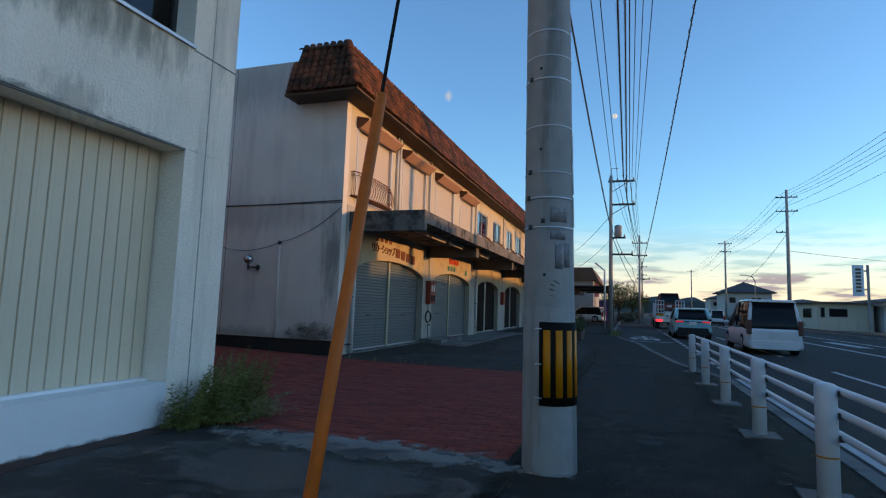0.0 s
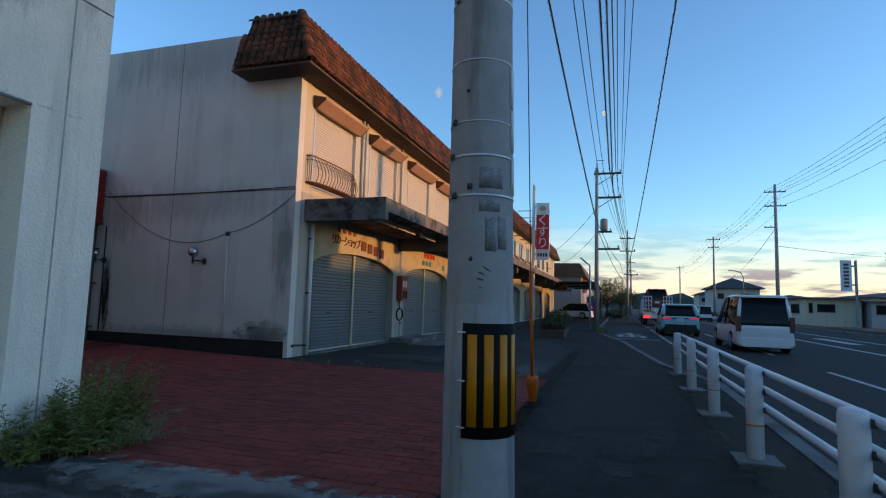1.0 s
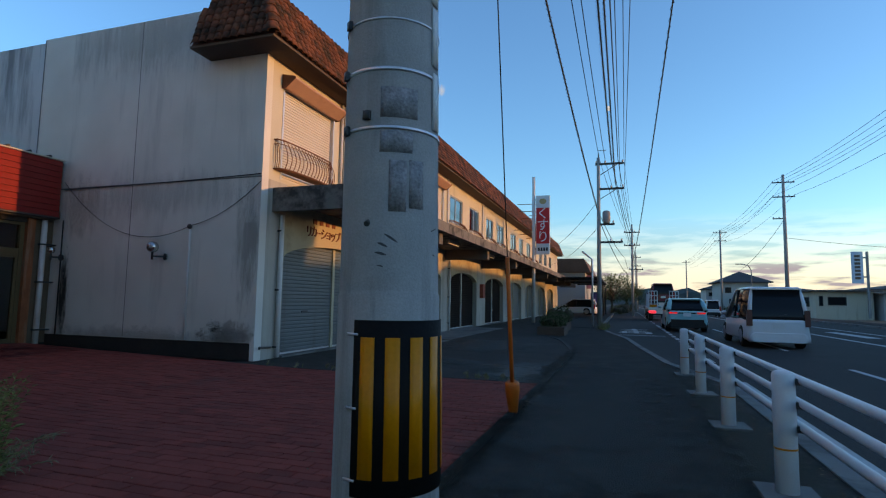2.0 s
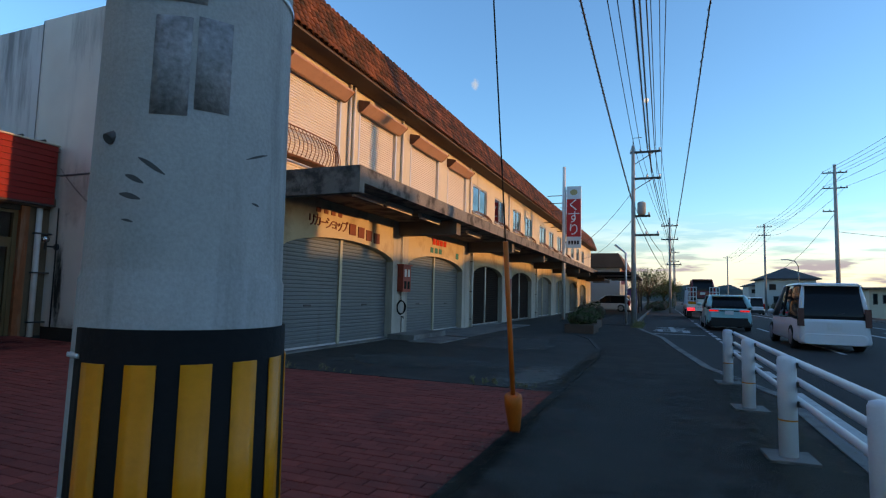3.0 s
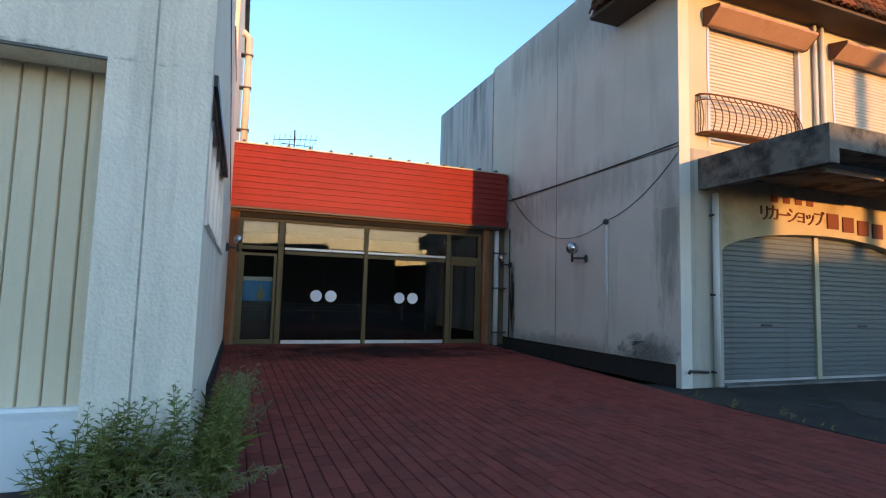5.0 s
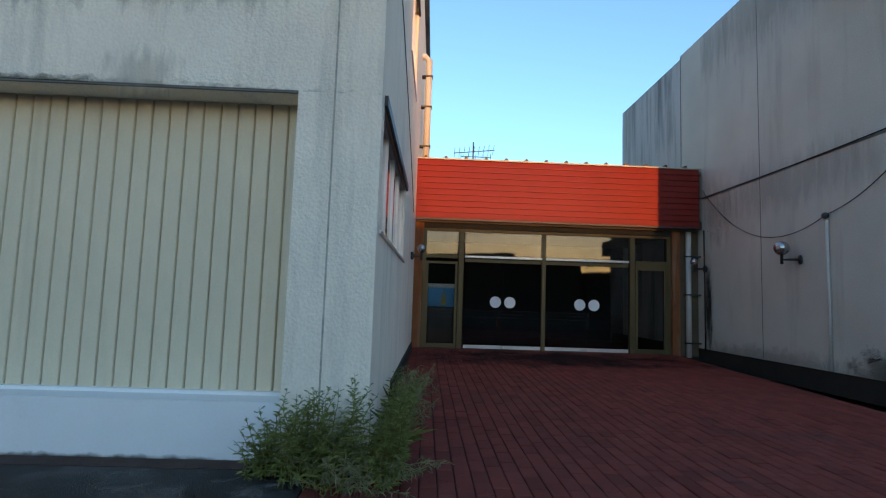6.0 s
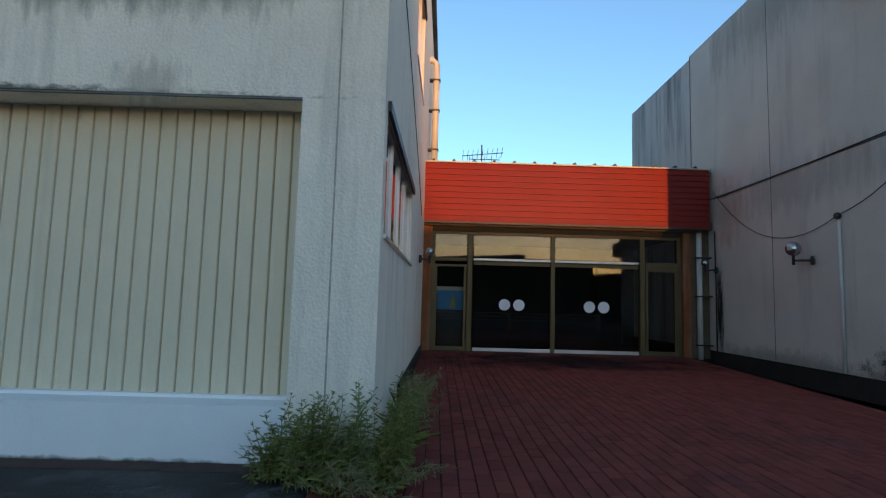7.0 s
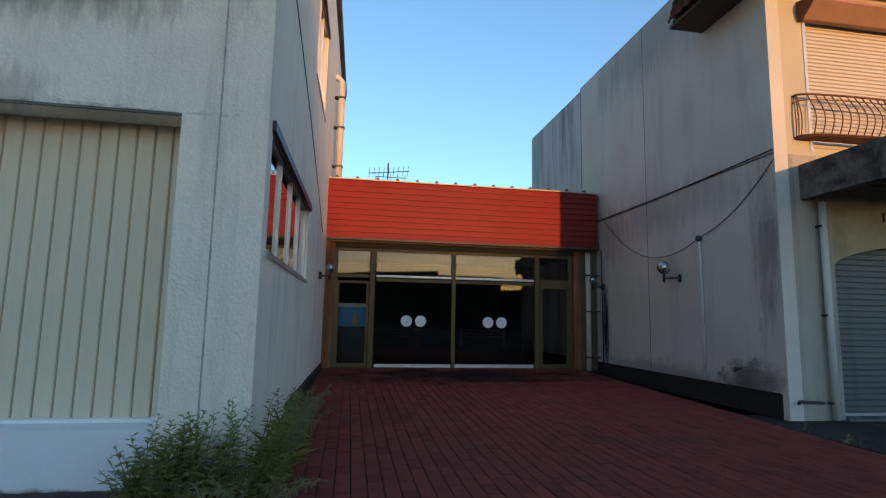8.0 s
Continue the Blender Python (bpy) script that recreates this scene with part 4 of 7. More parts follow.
# attachment across the near pole's arms above the view, then the far pole
SPAN = [(-0.62, 9.1, -0.12, 6.1, 0.35, 0.022), (-0.02, 9.2, 0.02, 8.75, 0.3, 0.014), (0.12, 9.5, 0.3, 8.75, 0.35, 0.014), (0.62, 9.3, 0.62, 8.75, 0.33, 0.026), (0.86, 9.6, 0.95, 8.75, 0.35, 0.020), (0.80, 9.0, 0.80, 7.5, 0.3, 0.022),
        (1.02, 9.1, 1.05, 7.45, 0.3, 0.012), (1.2, 9.3, 1.25, 8.75, 0.3, 0.012), (1.5, 9.0, 1.25, 7.45, 0.4, 0.011)]
for x0, z0, x1, z1, sag, r in SPAN:
    x0, x1 = x0 - 0.42, x1 - 0.40
    cable((x0, -18, z0 + 0.2), (x0 * 0.8 + x1 * 0.2, PY, z0), sag * 0.8, r)
    cable((x0 * 0.8 + x1 * 0.2, PY, z0), (x1, 32.8, z1), sag, r)
    if r > 0.021:
        spiral((x0 * 0.8 + x1 * 0.2, PY, z0), (x1, 32.8, z1), sag, r)
    cable((x1, 32.8, z1), (x1 * 0.6 + 1.2, 60, z1 - 0.4), sag, r * 0.9)
    cable((x1 * 0.6 + 1.2, 60, z1 - 0.4), (x1 * 0.6 + 2.2, 92, z1 - 0.4), sag, r * 0.9)
    cable((x1 * 0.6 + 2.2, 92, z1 - 0.4), (x1 * 0.6 + 3.2, 130, z1 - 0.4), sag, r * 0.9)
cable((2.35, -18, 9.2), (1.9, PY, 9.1), 0.3, 0.016)
cable((1.9, PY, 9.1), (1.6, 60, 5.2), 1.0, 0.018)
spiral((1.9, PY, 9.1), (1.6, 60, 5.2), 1.0, 0.018, 0.45)
for dx, z in ((-0.85, 13.1), (-0.3, 13.1), (0.35, 13.1), (0.88, 13.1), (-0.85, 11.7), (0.88, 11.7)):
    cable((16.2 + dx, 20, z), (15.4 + dx, 62, z), 0.8, 0.014)
    cable((15.4 + dx, 62, z), (14.9 + dx, 95, z - 0.9), 0.8, 0.014)
    cable((14.9 + dx, 95, z - 0.9), (15.6 + dx, 150, z - 1.5), 0.9, 0.014)
cable((15.4, 62, 7.6), (60, 90, 9.5), 1.2, 0.02)
cable((15.4, 62, 9.4), (14.9, 95, 5.0), 1.2, 0.02)
cable((-0.46, 32.8, 6.6), (-5.6, 47, 5.0), 0.5, 0.012)
cable((-0.46, 32.8, 5.2), (-5.6, 52, 4.5), 0.5, 0.012)
cable((-0.46, 32.8, 5.6), (1.6, 60, 3.6), 0.6, 0.02)


# ---- vehicles ----
TYRE = surf("tyre", (0.015, 0.015, 0.015), 0.8, bump=0.1)
RIM = surf("alloy_rim", (0.4, 0.4, 0.42), 0.35, metal=0.8, bump=0)
CARGLASS = surf("tinted_car_glass", (0.012, 0.014, 0.016), 0.06, vary=0.0, bump=0)
PLATE = surf("plate_white", (0.6, 0.6, 0.6), 0.5, bump=0)
TRIM = surf("black_trim", (0.02, 0.02, 0.02), 0.5, bump=0.05)
TAIL = glow("tail_lamp_lit", (0.8, 0.012, 0.008), 0.15)
TAIL_OFF = surf("tail_lamp", (0.35, 0.02, 0.02), 0.2, bump=0)


def paint(name, color):
    m = surf(name, color, 0.28, vary=0.04, scale=2, fine=200, bump=0.0)
    m.node_tree.nodes["Principled BSDF"].inputs["Coat Weight"].default_value = 0.6
    return m


def loft(sections):
    """Skin over closed rings that all have the same number of points."""
    bm = bmesh.new()
    rings = [[bm.verts.new(p) for p in s] for s in sections]
    n = len(rings[0])
    for a, b in zip(rings, rings[1:]):
        for k in range(n):
            f = bm.faces.new((a[k], a[(k + 1) % n], b[(k + 1) % n], b[k]))
            f.smooth = True
    bm.faces.new(rings[0][::-1])
    bm.faces.new(rings[-1])
    bmesh.ops.recalc_face_normals(bm, faces=bm.faces)
    return bm


def ring(x, y, z0, z1, w0, w1, r):
    """A rounded box outline across the car at y: half-widths w0 below, w1 above, corner radius r."""
    pts = []
    for cx, cz, s in ((w0 - r, z0 + r, -90), (w1 - r, z1 - r, 0), (-w1 + r, z1 - r, 90), (-w0 + r, z0 + r, 180)):
        for k in range(4):
            a = radians(s + 30 * k)
            pts.append((x + cx + r * math.cos(a), y, cz + r * math.sin(a)))
    return pts


def wheel(parent, x, y, z, r, w, side):
    t = part("wheel", tube(bmesh.new(), [(x - w / 2, y, z), (x - w / 2 + 0.02, y, z), (x + w / 2 - 0.02, y, z), (x + w / 2, y, z)], [r * 0.9, r, r, r * 0.9], 24), TYRE, parent)
    part("rim", tube(bmesh.new(), [(x + side * (w / 2 - 0.01), y, z), (x + side * (w / 2 + 0.012), y, z)], [r * 0.66, r * 0.62], 20), RIM, t)


def car(x, y, length, width, height, mat, label, belt=0.55, tail_mat=TAIL, bumper=TRIM, lamps="wide", rear_in=0.25, hood=0.75, z=-0.10, cp_r=0.07):
    """A car whose rear bumper stands at y, driving away towards +y."""
    c = thing("car", (x, y + length / 2, z), label, "car", "vehicles on the road")
    w = width / 2
    b = z + height * belt
    lo = z + 0.22
    body = part("body", loft([ring(x, y + 0.03, lo + 0.10, b - 0.14, w * 0.80, w * 0.76, 0.10), ring(x, y + 0.06, lo + 0.05, b - 0.08, w * 0.91, w * 0.86, 0.12), ring(x, y + 0.16, lo, b - 0.01, w * 0.98, w * 0.92, 0.12), ring(x, y + length * 0.2, lo, b, w, w * 0.96, 0.09),
                              ring(x, y + length * 0.62, lo, b - 0.02, w, w * 0.95, 0.09), ring(x, y + length * hood, lo, b - 0.08, w, w * 0.92, 0.10),
                              ring(x, y + length * 0.93, lo, b - 0.18, w * 0.96, w * 0.86, 0.10), ring(x, y + length, lo + 0.08, b - 0.3, w * 0.85, w * 0.78, 0.08)]), mat, c)
    top = z + height
    ys = (y + 0.08, y + 0.08 + rear_in, y + length * 0.30, y + length * 0.52, y + length * (hood - 0.02))
    part("cabin_glass", loft([ring(x, ys[0], b - 0.12, b + 0.02, w * 0.92, w * 0.90, 0.03), ring(x, ys[1], b - 0.12, top - 0.07, w * 0.94, w * 0.76, 0.06), ring(x, ys[2], b - 0.12, top - 0.03, w * 0.955, w * 0.79, 0.07),
                              ring(x, ys[3], b - 0.12, top - 0.05, w * 0.955, w * 0.78, 0.07), ring(x, ys[4], b - 0.12, b - 0.05, w * 0.93, w * 0.88, 0.03)]), CARGLASS, c, "dark tinted windows")
    part("roof", loft([ring(x, ys[1] - 0.10, top - 0.10, top - 0.055, w * 0.78, w * 0.72, 0.018), ring(x, ys[1] + 0.1, top - 0.085, top - 0.015, w * 0.80, w * 0.74, 0.025), ring(x, ys[2], top - 0.08, top, w * 0.81, w * 0.75, 0.03),
                       ring(x, ys[3], top - 0.09, top - 0.02, w * 0.80, w * 0.74, 0.025), ring(x, ys[3] + 0.12, top - 0.12, top - 0.06, w * 0.78, w * 0.72, 0.02)]), mat, c)
    for s in (-1, 1):
        # rear, middle and front pillars
        part("pillar", tube(bmesh.new(), [(x + s * w * 0.86, ys[0] + 0.03, b - 0.06), (x + s * w * 0.80, (ys[0] + ys[1]) / 2 + 0.04, (b + top) / 2), (x + s * w * 0.72, ys[1] + 0.05, top - 0.075)], [cp_r, cp_r * 0.9, cp_r * 0.65], 10), mat, c)
        part("pillar", tubes(0.025, [(x + s * w * 0.955, y + length * 0.42, b - 0.02), (x + s * w * 0.80, y + length * 0.42, top - 0.06)], n=6), TRIM, c)
        part("pillar", tubes(0.035, [(x + s * w * 0.92, ys[4] - 0.05, b - 0.05), (x + s * w * 0.79, ys[3], top - 0.07)], n=6), mat, c)
        part("mirror", ball(bmesh.new(), (x + s * (w + 0.10), y + length * 0.66, b + 0.08), 0.10, 10, 0.75), mat if mat else TRIM, c)
        wheel(c, x + s * (w - 0.11), y + length * 0.19, z + 0.33, 0.33, 0.21, s)
        wheel(c, x + s * (w - 0.11), y + length * 0.81, z + 0.33, 0.33, 0.21, s)
        if lamps == "wide":
            part("tail_light", boxes((x + s * w * 0.66 - w * 0.20, x + s * w * 0.66 + w * 0.20, y + 0.03, y + 0.12, b - 0.20, b - 0.13)), tail_mat, c, "slim lit red tail light", bevel=0.015)
        else:
            part("tail_light", boxes((x + s * w * 0.87 - 0.07, x + s * w * 0.87 + 0.07, y + 0.02, y + 0.16, b - 0.26, b + 0.22)), tail_mat, c, "upright red tail light", bevel=0.02)
    part("bumper", loft([ring(x, y + 0.005, lo - 0.02, lo + 0.24, w * 0.80, w * 0.78, 0.08), ring(x, y + 0.10, lo - 0.04, lo + 0.30, w * 0.97, w * 0.95, 0.10)]), bumper, c)
    part("number_plate", boxes((x - 0.165, x + 0.165, y + 0.0, y + 0.06, b - 0.32, b - 0.16)), PLATE, c, "blank white number plate", bevel=0.006)
    part("wiper", tubes(0.008, [(x, y + 0.07, b + 0.04), (x + 0.25, y + 0.10, b + 0.10)], n=5), TRIM, c)
    return c


TEAL = paint("teal_car_paint", (0.20, 0.50, 0.52))
PEARL = paint("white_car_paint", (0.62, 0.64, 0.66))
NAVY = paint("dark_car_paint", (0.02, 0.022, 0.028))
WINE = paint("wine_red_van_paint", (0.16, 0.012, 0.03))
suv = car(3.5, 30.5, 4.4, 1.80, 1.56, TEAL, "pale teal compact SUV with lit tail lights", belt=0.66, rear_in=0.55, cp_r=0.12)
part("tail_strip", boxes((3.12, 3.88, 30.515, 30.60, 0.735, 0.79)), TRIM, suv, "black strip between the tail lights", bevel=0.01)
part("roof_aerial", tubes(0.012, [(3.5, 31.6, 1.44), (3.5, 31.5, 1.54)], n=6), TRIM, suv)
part("spoiler", boxes((2.9, 4.1, 30.92, 31.12, 1.385, 1.425)), TEAL, suv, bevel=0.015)
part("valance", boxes((2.8, 4.2, 30.49, 30.6, 0.12, 0.47)), TRIM, suv, "black lower bumper", bevel=0.05)
car(5.05, 21.5, 4.6, 1.72, 1.85, PEARL, "white people carrier with dark tinted rear window", belt=0.50, tail_mat=surf("smoky_tail_lamp", (0.10, 0.045, 0.045), 0.2, bump=0), bumper=PEARL, lamps="tall", rear_in=0.16, hood=0.84)
car(3.7, 60.0, 4.4, 1.75, 1.5, NAVY, "black estate car far down the road", lamps="tall")
car(9.6, 66.0, 3.4, 1.48, 1.75, PEARL, "silver small car with dark rear window", belt=0.5, lamps="tall", tail_mat=TAIL_OFF, rear_in=0.14, hood=0.85)

# flatbed truck with a dark red van on it
tx, ty, tz = 3.5, 46.0, -0.10
lorry = thing("recovery_truck", (tx, ty + 3, tz), "flatbed recovery truck with white rear ramps", "truck", "vehicles on the road")
part("bed", boxes((tx - 1.05, tx + 1.05, ty, ty + 5.2, tz + 0.82, tz + 1.0)), ALU, lorry, bevel=0.01)
part("chassis", boxes((tx - 0.4, tx + 0.4, ty + 0.2, ty + 6.8, tz + 0.5, tz + 0.82)), TRIM, lorry)
part("cab", loft([ring(tx, ty + 5.3, tz + 0.6, tz + 2.15, 1.0, 0.95, 0.1), ring(tx, ty + 6.6, tz + 0.6, tz + 2.15, 1.0, 0.93, 0.1), ring(tx, ty + 7.0, tz + 0.6, tz + 1.3, 1.0, 0.96, 0.1)]), paint("cab_paint", (0.5, 0.52, 0.54)), lorry, bevel=0)
part("rear_bumper", boxes((tx - 1.02, tx + 1.02, ty - 0.05, ty + 0.1, tz + 0.55, tz + 0.80)), ALU, lorry, bevel=0.01)
for s in (-1, 1):
    part("tail_light", boxes((tx + s * 0.78 - 0.24, tx + s * 0.78 + 0.24, ty - 0.09, ty - 0.051, tz + 0.58, tz + 0.76)), glow("truck_tail_lamp", (0.9, 0.03, 0.05), 0.4), lorry, "bright lit red tail light")
    part("marker_light", boxes((tx + s * 0.70 - 0.25, tx + s * 0.70 + 0.25, ty + 0.0, ty + 0.05, tz + 1.02, tz + 1.2)), YELLOW, lorry, "amber lamp on the ramp")
    bs = [(tx + s * 0.72 + dx - 0.025, tx + s * 0.72 + dx + 0.025, ty + 0.06, ty + 0.11, tz + 1.0, tz + 2.2) for dx in (-0.3, -0.1, 0.1, 0.3)]
    bs += [(tx + s * 0.72 - 0.33, tx + s * 0.72 + 0.33, ty + 0.055, ty + 0.115, z, z + 0.05) for z in (tz + 1.22, tz + 1.5, tz + 1.85, tz + 2.17)]
    part("ramp", boxes(*bs), FENCE, lorry, "white ladder ramp folded upright")
    for yy in (1.2, 2.1, 6.0):
        wheel(lorry, tx + s * 0.86, ty + yy, tz + 0.36, 0.36, 0.26, s)
    part("mudguard", boxes((tx + s * 0.86 - 0.16, tx + s * 0.86 + 0.16, ty + 0.72, ty + 0.75, tz + 0.15, tz + 0.62)), TRIM, lorry)
part("tail_board", boxes((tx - 0.36, tx + 0.36, ty + 0.02, ty + 0.08, tz + 1.0, tz + 1.36)), ALU, lorry, bevel=0.01)
van = car(tx, ty + 0.35, 3.9, 1.66, 1.80, WINE, "wine-red van strapped on the truck bed", belt=0.56, tail_mat=TAIL_OFF, bumper=TRIM, lamps="tall", rear_in=0.12, hood=0.88, z=0.9)

# ---- foliage ----
LEAF = surf("weed_leaf", (0.185, 0.20, 0.060), 0.7, vary=0.3, scale=6, fine=40, bump=0, rand=0.35)
LEAF_PALE = surf("dry_grass", (0.24, 0.21, 0.12), 0.8, vary=0.3, scale=6, fine=40, bump=0, rand=0.3)
HEDGE = surf("hedge_leaf", (0.05, 0.075, 0.025), 0.7, vary=0.3, scale=4, fine=40, bump=0, rand=0.4)
TREE_LEAF = surf("tree_leaf", (0.055, 0.085, 0.03), 0.7, vary=0.3, scale=1, fine=20, bump=0, rand=0.4)
BARK = surf("bark", (0.09, 0.065, 0.045), 0.9, vary=0.3, scale=4, fine=40, bump=0.4)


def blade(bm, p, d, up, length, width):
    """A pointed folded leaf from p along d."""
    s = d.cross(up)
    s = s.normalized() if s.length > 1e-4 else Vector((1, 0, 0))
    nrm = s.cross(d).normalized()
    a = bm.verts.new(p)
    b = bm.verts.new(p + d * length * 0.45 + s * width * 0.5 + nrm * length * 0.06)
    c = bm.verts.new(p + d * length - nrm * length * 0.08)
    e = bm.verts.new(p + d * length * 0.45 - s * width * 0.5 + nrm * length * 0.06)
    bm.faces.new((a, b, c))
    bm.faces.new((a, c, e))


def weeds(label, spots, rnd, leafy=True):
    w = thing("weed_clump", (sum(s[0] for s in spots) / len(spots), sum(s[1] for s in spots) / len(spots), 0), label, "weeds", "weeds at the wall")
    stems, leaves, heads = bmesh.new(), bmesh.new(), bmesh.new()
    for x, y, h, lean_x, lean_y, grass in spots:
        pts = []
        for k in range(7):
            u = k / 6
            pts.append(Vector((x + lean_x * u * u + rnd.uniform(-.012, .012), y + lean_y * u * u + rnd.uniform(-.012, .012), h * u * (1 - 0.18 * u * (abs(lean_x) + abs(lean_y))))))
        tube(stems, pts, [0.004, 0.004, 0.0035, 0.003, 0.0025, 0.002, 0.001], 4, caps=False)
        if grass:
            for k in range(26):
                u = rnd.uniform(0.55, 1.0)
                i = min(5, int(u * 6))
                p = pts[i].lerp(pts[i + 1], u * 6 - i)
                d = Vector((lean_x + rnd.uniform(-.5, .5), lean_y + rnd.uniform(-.5, .5), rnd.uniform(-.6, .5))).normalized()
                blade(heads, p, d, Vector((0, 0, 1)), rnd.uniform(0.03, 0.07), 0.006)
            for k in range(5):
                u = rnd.uniform(0.05, 0.5)
                i = min(5, int(u * 6))
                a = rnd.uniform(0, 6.28)
                blade(leaves, pts[i], Vector((math.cos(a), math.sin(a), rnd.uniform(0.2, 1))).normalized(), Vector((0, 0, 1)), min(1, h / 0.4) * rnd.uniform(0.15, 0.3), 0.012 * min(1, h / 0.2))
        else:
            turn = rnd.uniform(0, 6.28)
            n = max(6, int(h * 42))
            for k in range(n):
                u = 0.10 + 0.90 * k / n
                i = min(5, int(u * 6))
                p = pts[i].lerp(pts[i + 1], u * 6 - i)
                a = turn + k * 2.4 + rnd.uniform(-.4, .4)
                size = (0.035 + 0.075 * (1 - u) ** 0.8) * min(1.0, h / 0.35) * rnd.uniform(0.7, 1.25)
                d = Vector((math.cos(a), math.sin(a), 0.9 * u - 0.15 + rnd.uniform(-.35, .35))).normalized()
                blade(leaves, p, d, Vector((0, 0, 1)), size, size * 0.26)
                side = d.cross(Vector((0, 0, 1))).normalized()
                for f, lobe in ((0.30, 0.55), (0.55, 0.45)):
                    for q in (-1, 1):
                        e = (d + side * q * 0.9 + Vector((0, 0, rnd.uniform(-.25, .15)))).normalized()
                        blade(leaves, p + d * size * f, e, Vector((0, 0, 1)), size * lobe, size * 0.15)
    part("stalk_growth", stems, LEAF, w, kind="stuff")
    part("leaf_growth", leaves, LEAF, w, kind="stuff")
    if heads.faces:
        part("seed_growth", heads, LEAF_PALE, w, "dry straw-coloured seed heads", kind="stuff")
    else:
        heads.free()


rnd = random.Random(4)
spots = []
for k in range(34):
    u = rnd.random()
    spots.append((-3.56 + rnd.uniform(0.0, 0.30), 4.78 + 0.34 * u, rnd.uniform(0.14, 0.38) + 0.12 * u, rnd.uniform(-.02, .14), rnd.uniform(-.14, .10), False))
for k in range(62):
    u = rnd.random()
    spots.append((-3.55 + rnd.uniform(0.0, 0.42), 5.02 + 0.72 * u, rnd.uniform(0.28, 0.60) + 0.08 * u, rnd.uniform(-.04, .18), rnd.uniform(-.06, .22), False))
for k in range(5):
    spots.append((-3.5 + rnd.uniform(0, 0.25), (4.93, 5.2, 5.42, 5.58, 5.7)[k], (0.58, 0.60, 0.66, 0.72, 0.70)[k], rnd.uniform(0, .1), rnd.uniform(0, .14), False))
weeds("green leafy weeds growing at the building's corner", spots, rnd)
spots = []
for k in range(40):
    u = rnd.random() ** 0.8
    spots.append((-3.30 - 2.2 * u + rnd.uniform(-0.1, 0.1), 5.60 + rnd.uniform(0.0, 0.16), rnd.uniform(0.35, 0.70) * (1 - 0.25 * u), rnd.uniform(-.1, .2), rnd.uniform(0.05, .30), True))
for k in range(26):
    u = rnd.random()
    spots.append((-3.5 - 1.5 * u, 5.58 + rnd.uniform(0, 0.14), rnd.uniform(0.25, 0.55), rnd.uniform(-.08, .1), rnd.uniform(0, .18), False))
for k in range(26):
    spots.append((-3.12 + rnd.uniform(-.18, .12), 5.42 + rnd.uniform(-.25, .35), rnd.uniform(0.10, 0.26), rnd.uniform(-.1, .3), rnd.uniform(-.25, .4), True))
weeds("tall dry grass drooping along the white wall's foot", spots, rnd)
spots = [(rnd.uniform(-1.6, -0.7), 11.22 + rnd.uniform(-0.05, 0.12), rnd.uniform(0.03, 0.10), rnd.uniform(-.05, .05), rnd.uniform(-.05, .05), k % 2 == 0) for k in range(14)]
weeds("thin grass growing in the paving joint", spots, rnd)
spots = [(rnd.uniform(-5.3, -3.4), 11.25 + rnd.uniform(-0.05, 0.1), rnd.uniform(0.02, 0.07), 0.02, 0.02, k % 2 == 0) for k in range(10)]
weeds("thin grass growing in the paving joint", spots, rnd)
spots = [(rnd.uniform(-0.3, 0.1), rnd.uniform(27, 31), rnd.uniform(0.1, 0.3), rnd.uniform(-.1, .1), rnd.uniform(-.1, .1), True) for k in range(60)]
weeds("rough grass at the kerb by the pole", spots, rnd)


def hedge(x, y, lx, ly, h, label, planter=True, rnd=rnd):
    b = thing("hedge", (x, y, 0), label, "shrub", "shrubs by the forecourt")
    z0 = 0.0
    if planter:
        part("planter", boxes((x - lx / 2, x + lx / 2, y - ly / 2, y + ly / 2, -0.02, 0.28)), surf("planter_brick", (0.10, 0.06, 0.045), 0.9, bump=0.3), b, bevel=0.02)
        z0 = 0.22
    core = bmesh.new()
    leaves = bmesh.new()
    for k in range(9):
        ball(core, (x + rnd.uniform(-.3, .3) * lx, y + rnd.uniform(-.3, .3) * ly, z0 + h * rnd.uniform(.3, .6)), min(lx, ly, h) * rnd.uniform(.22, .34), 8)
    part("twig_core", core, BARK, b, kind="stuff")
    for k in range(1500):
        d = Vector((rnd.gauss(0, 1), rnd.gauss(0, 1), rnd.gauss(0, 1))).normalized()
        r = rnd.uniform(0.75, 1.05) * (1 + 0.18 * noise.noise(d * 3 + Vector((x, y, 0))))
        p = Vector((x + d.x * lx * 0.5 * r, y + d.y * ly * 0.5 * r, z0 + h * 0.5 + d.z * h * 0.5 * r))
        e = Vector((rnd.gauss(0, 1), rnd.gauss(0, 1), rnd.gauss(0, 1))).normalized()
        blade(leaves, p, e, Vector((0, 0, 1)), rnd.uniform(0.05, 0.10), rnd.uniform(0.03, 0.05))
    part("foliage", leaves, HEDGE, b, kind="stuff")


hedge(-1.75, 23.6, 0.95, 1.5, 0.45, "low clipped shrub in a dark planter")
hedge(-2.0, 27.0, 1.0, 2.0, 0.55, "low clipped shrub in a dark planter")
hedge(-2.3, 31.0, 1.3, 2.2, 1.0, "rounded dark green shrub by the sign post", planter=False)


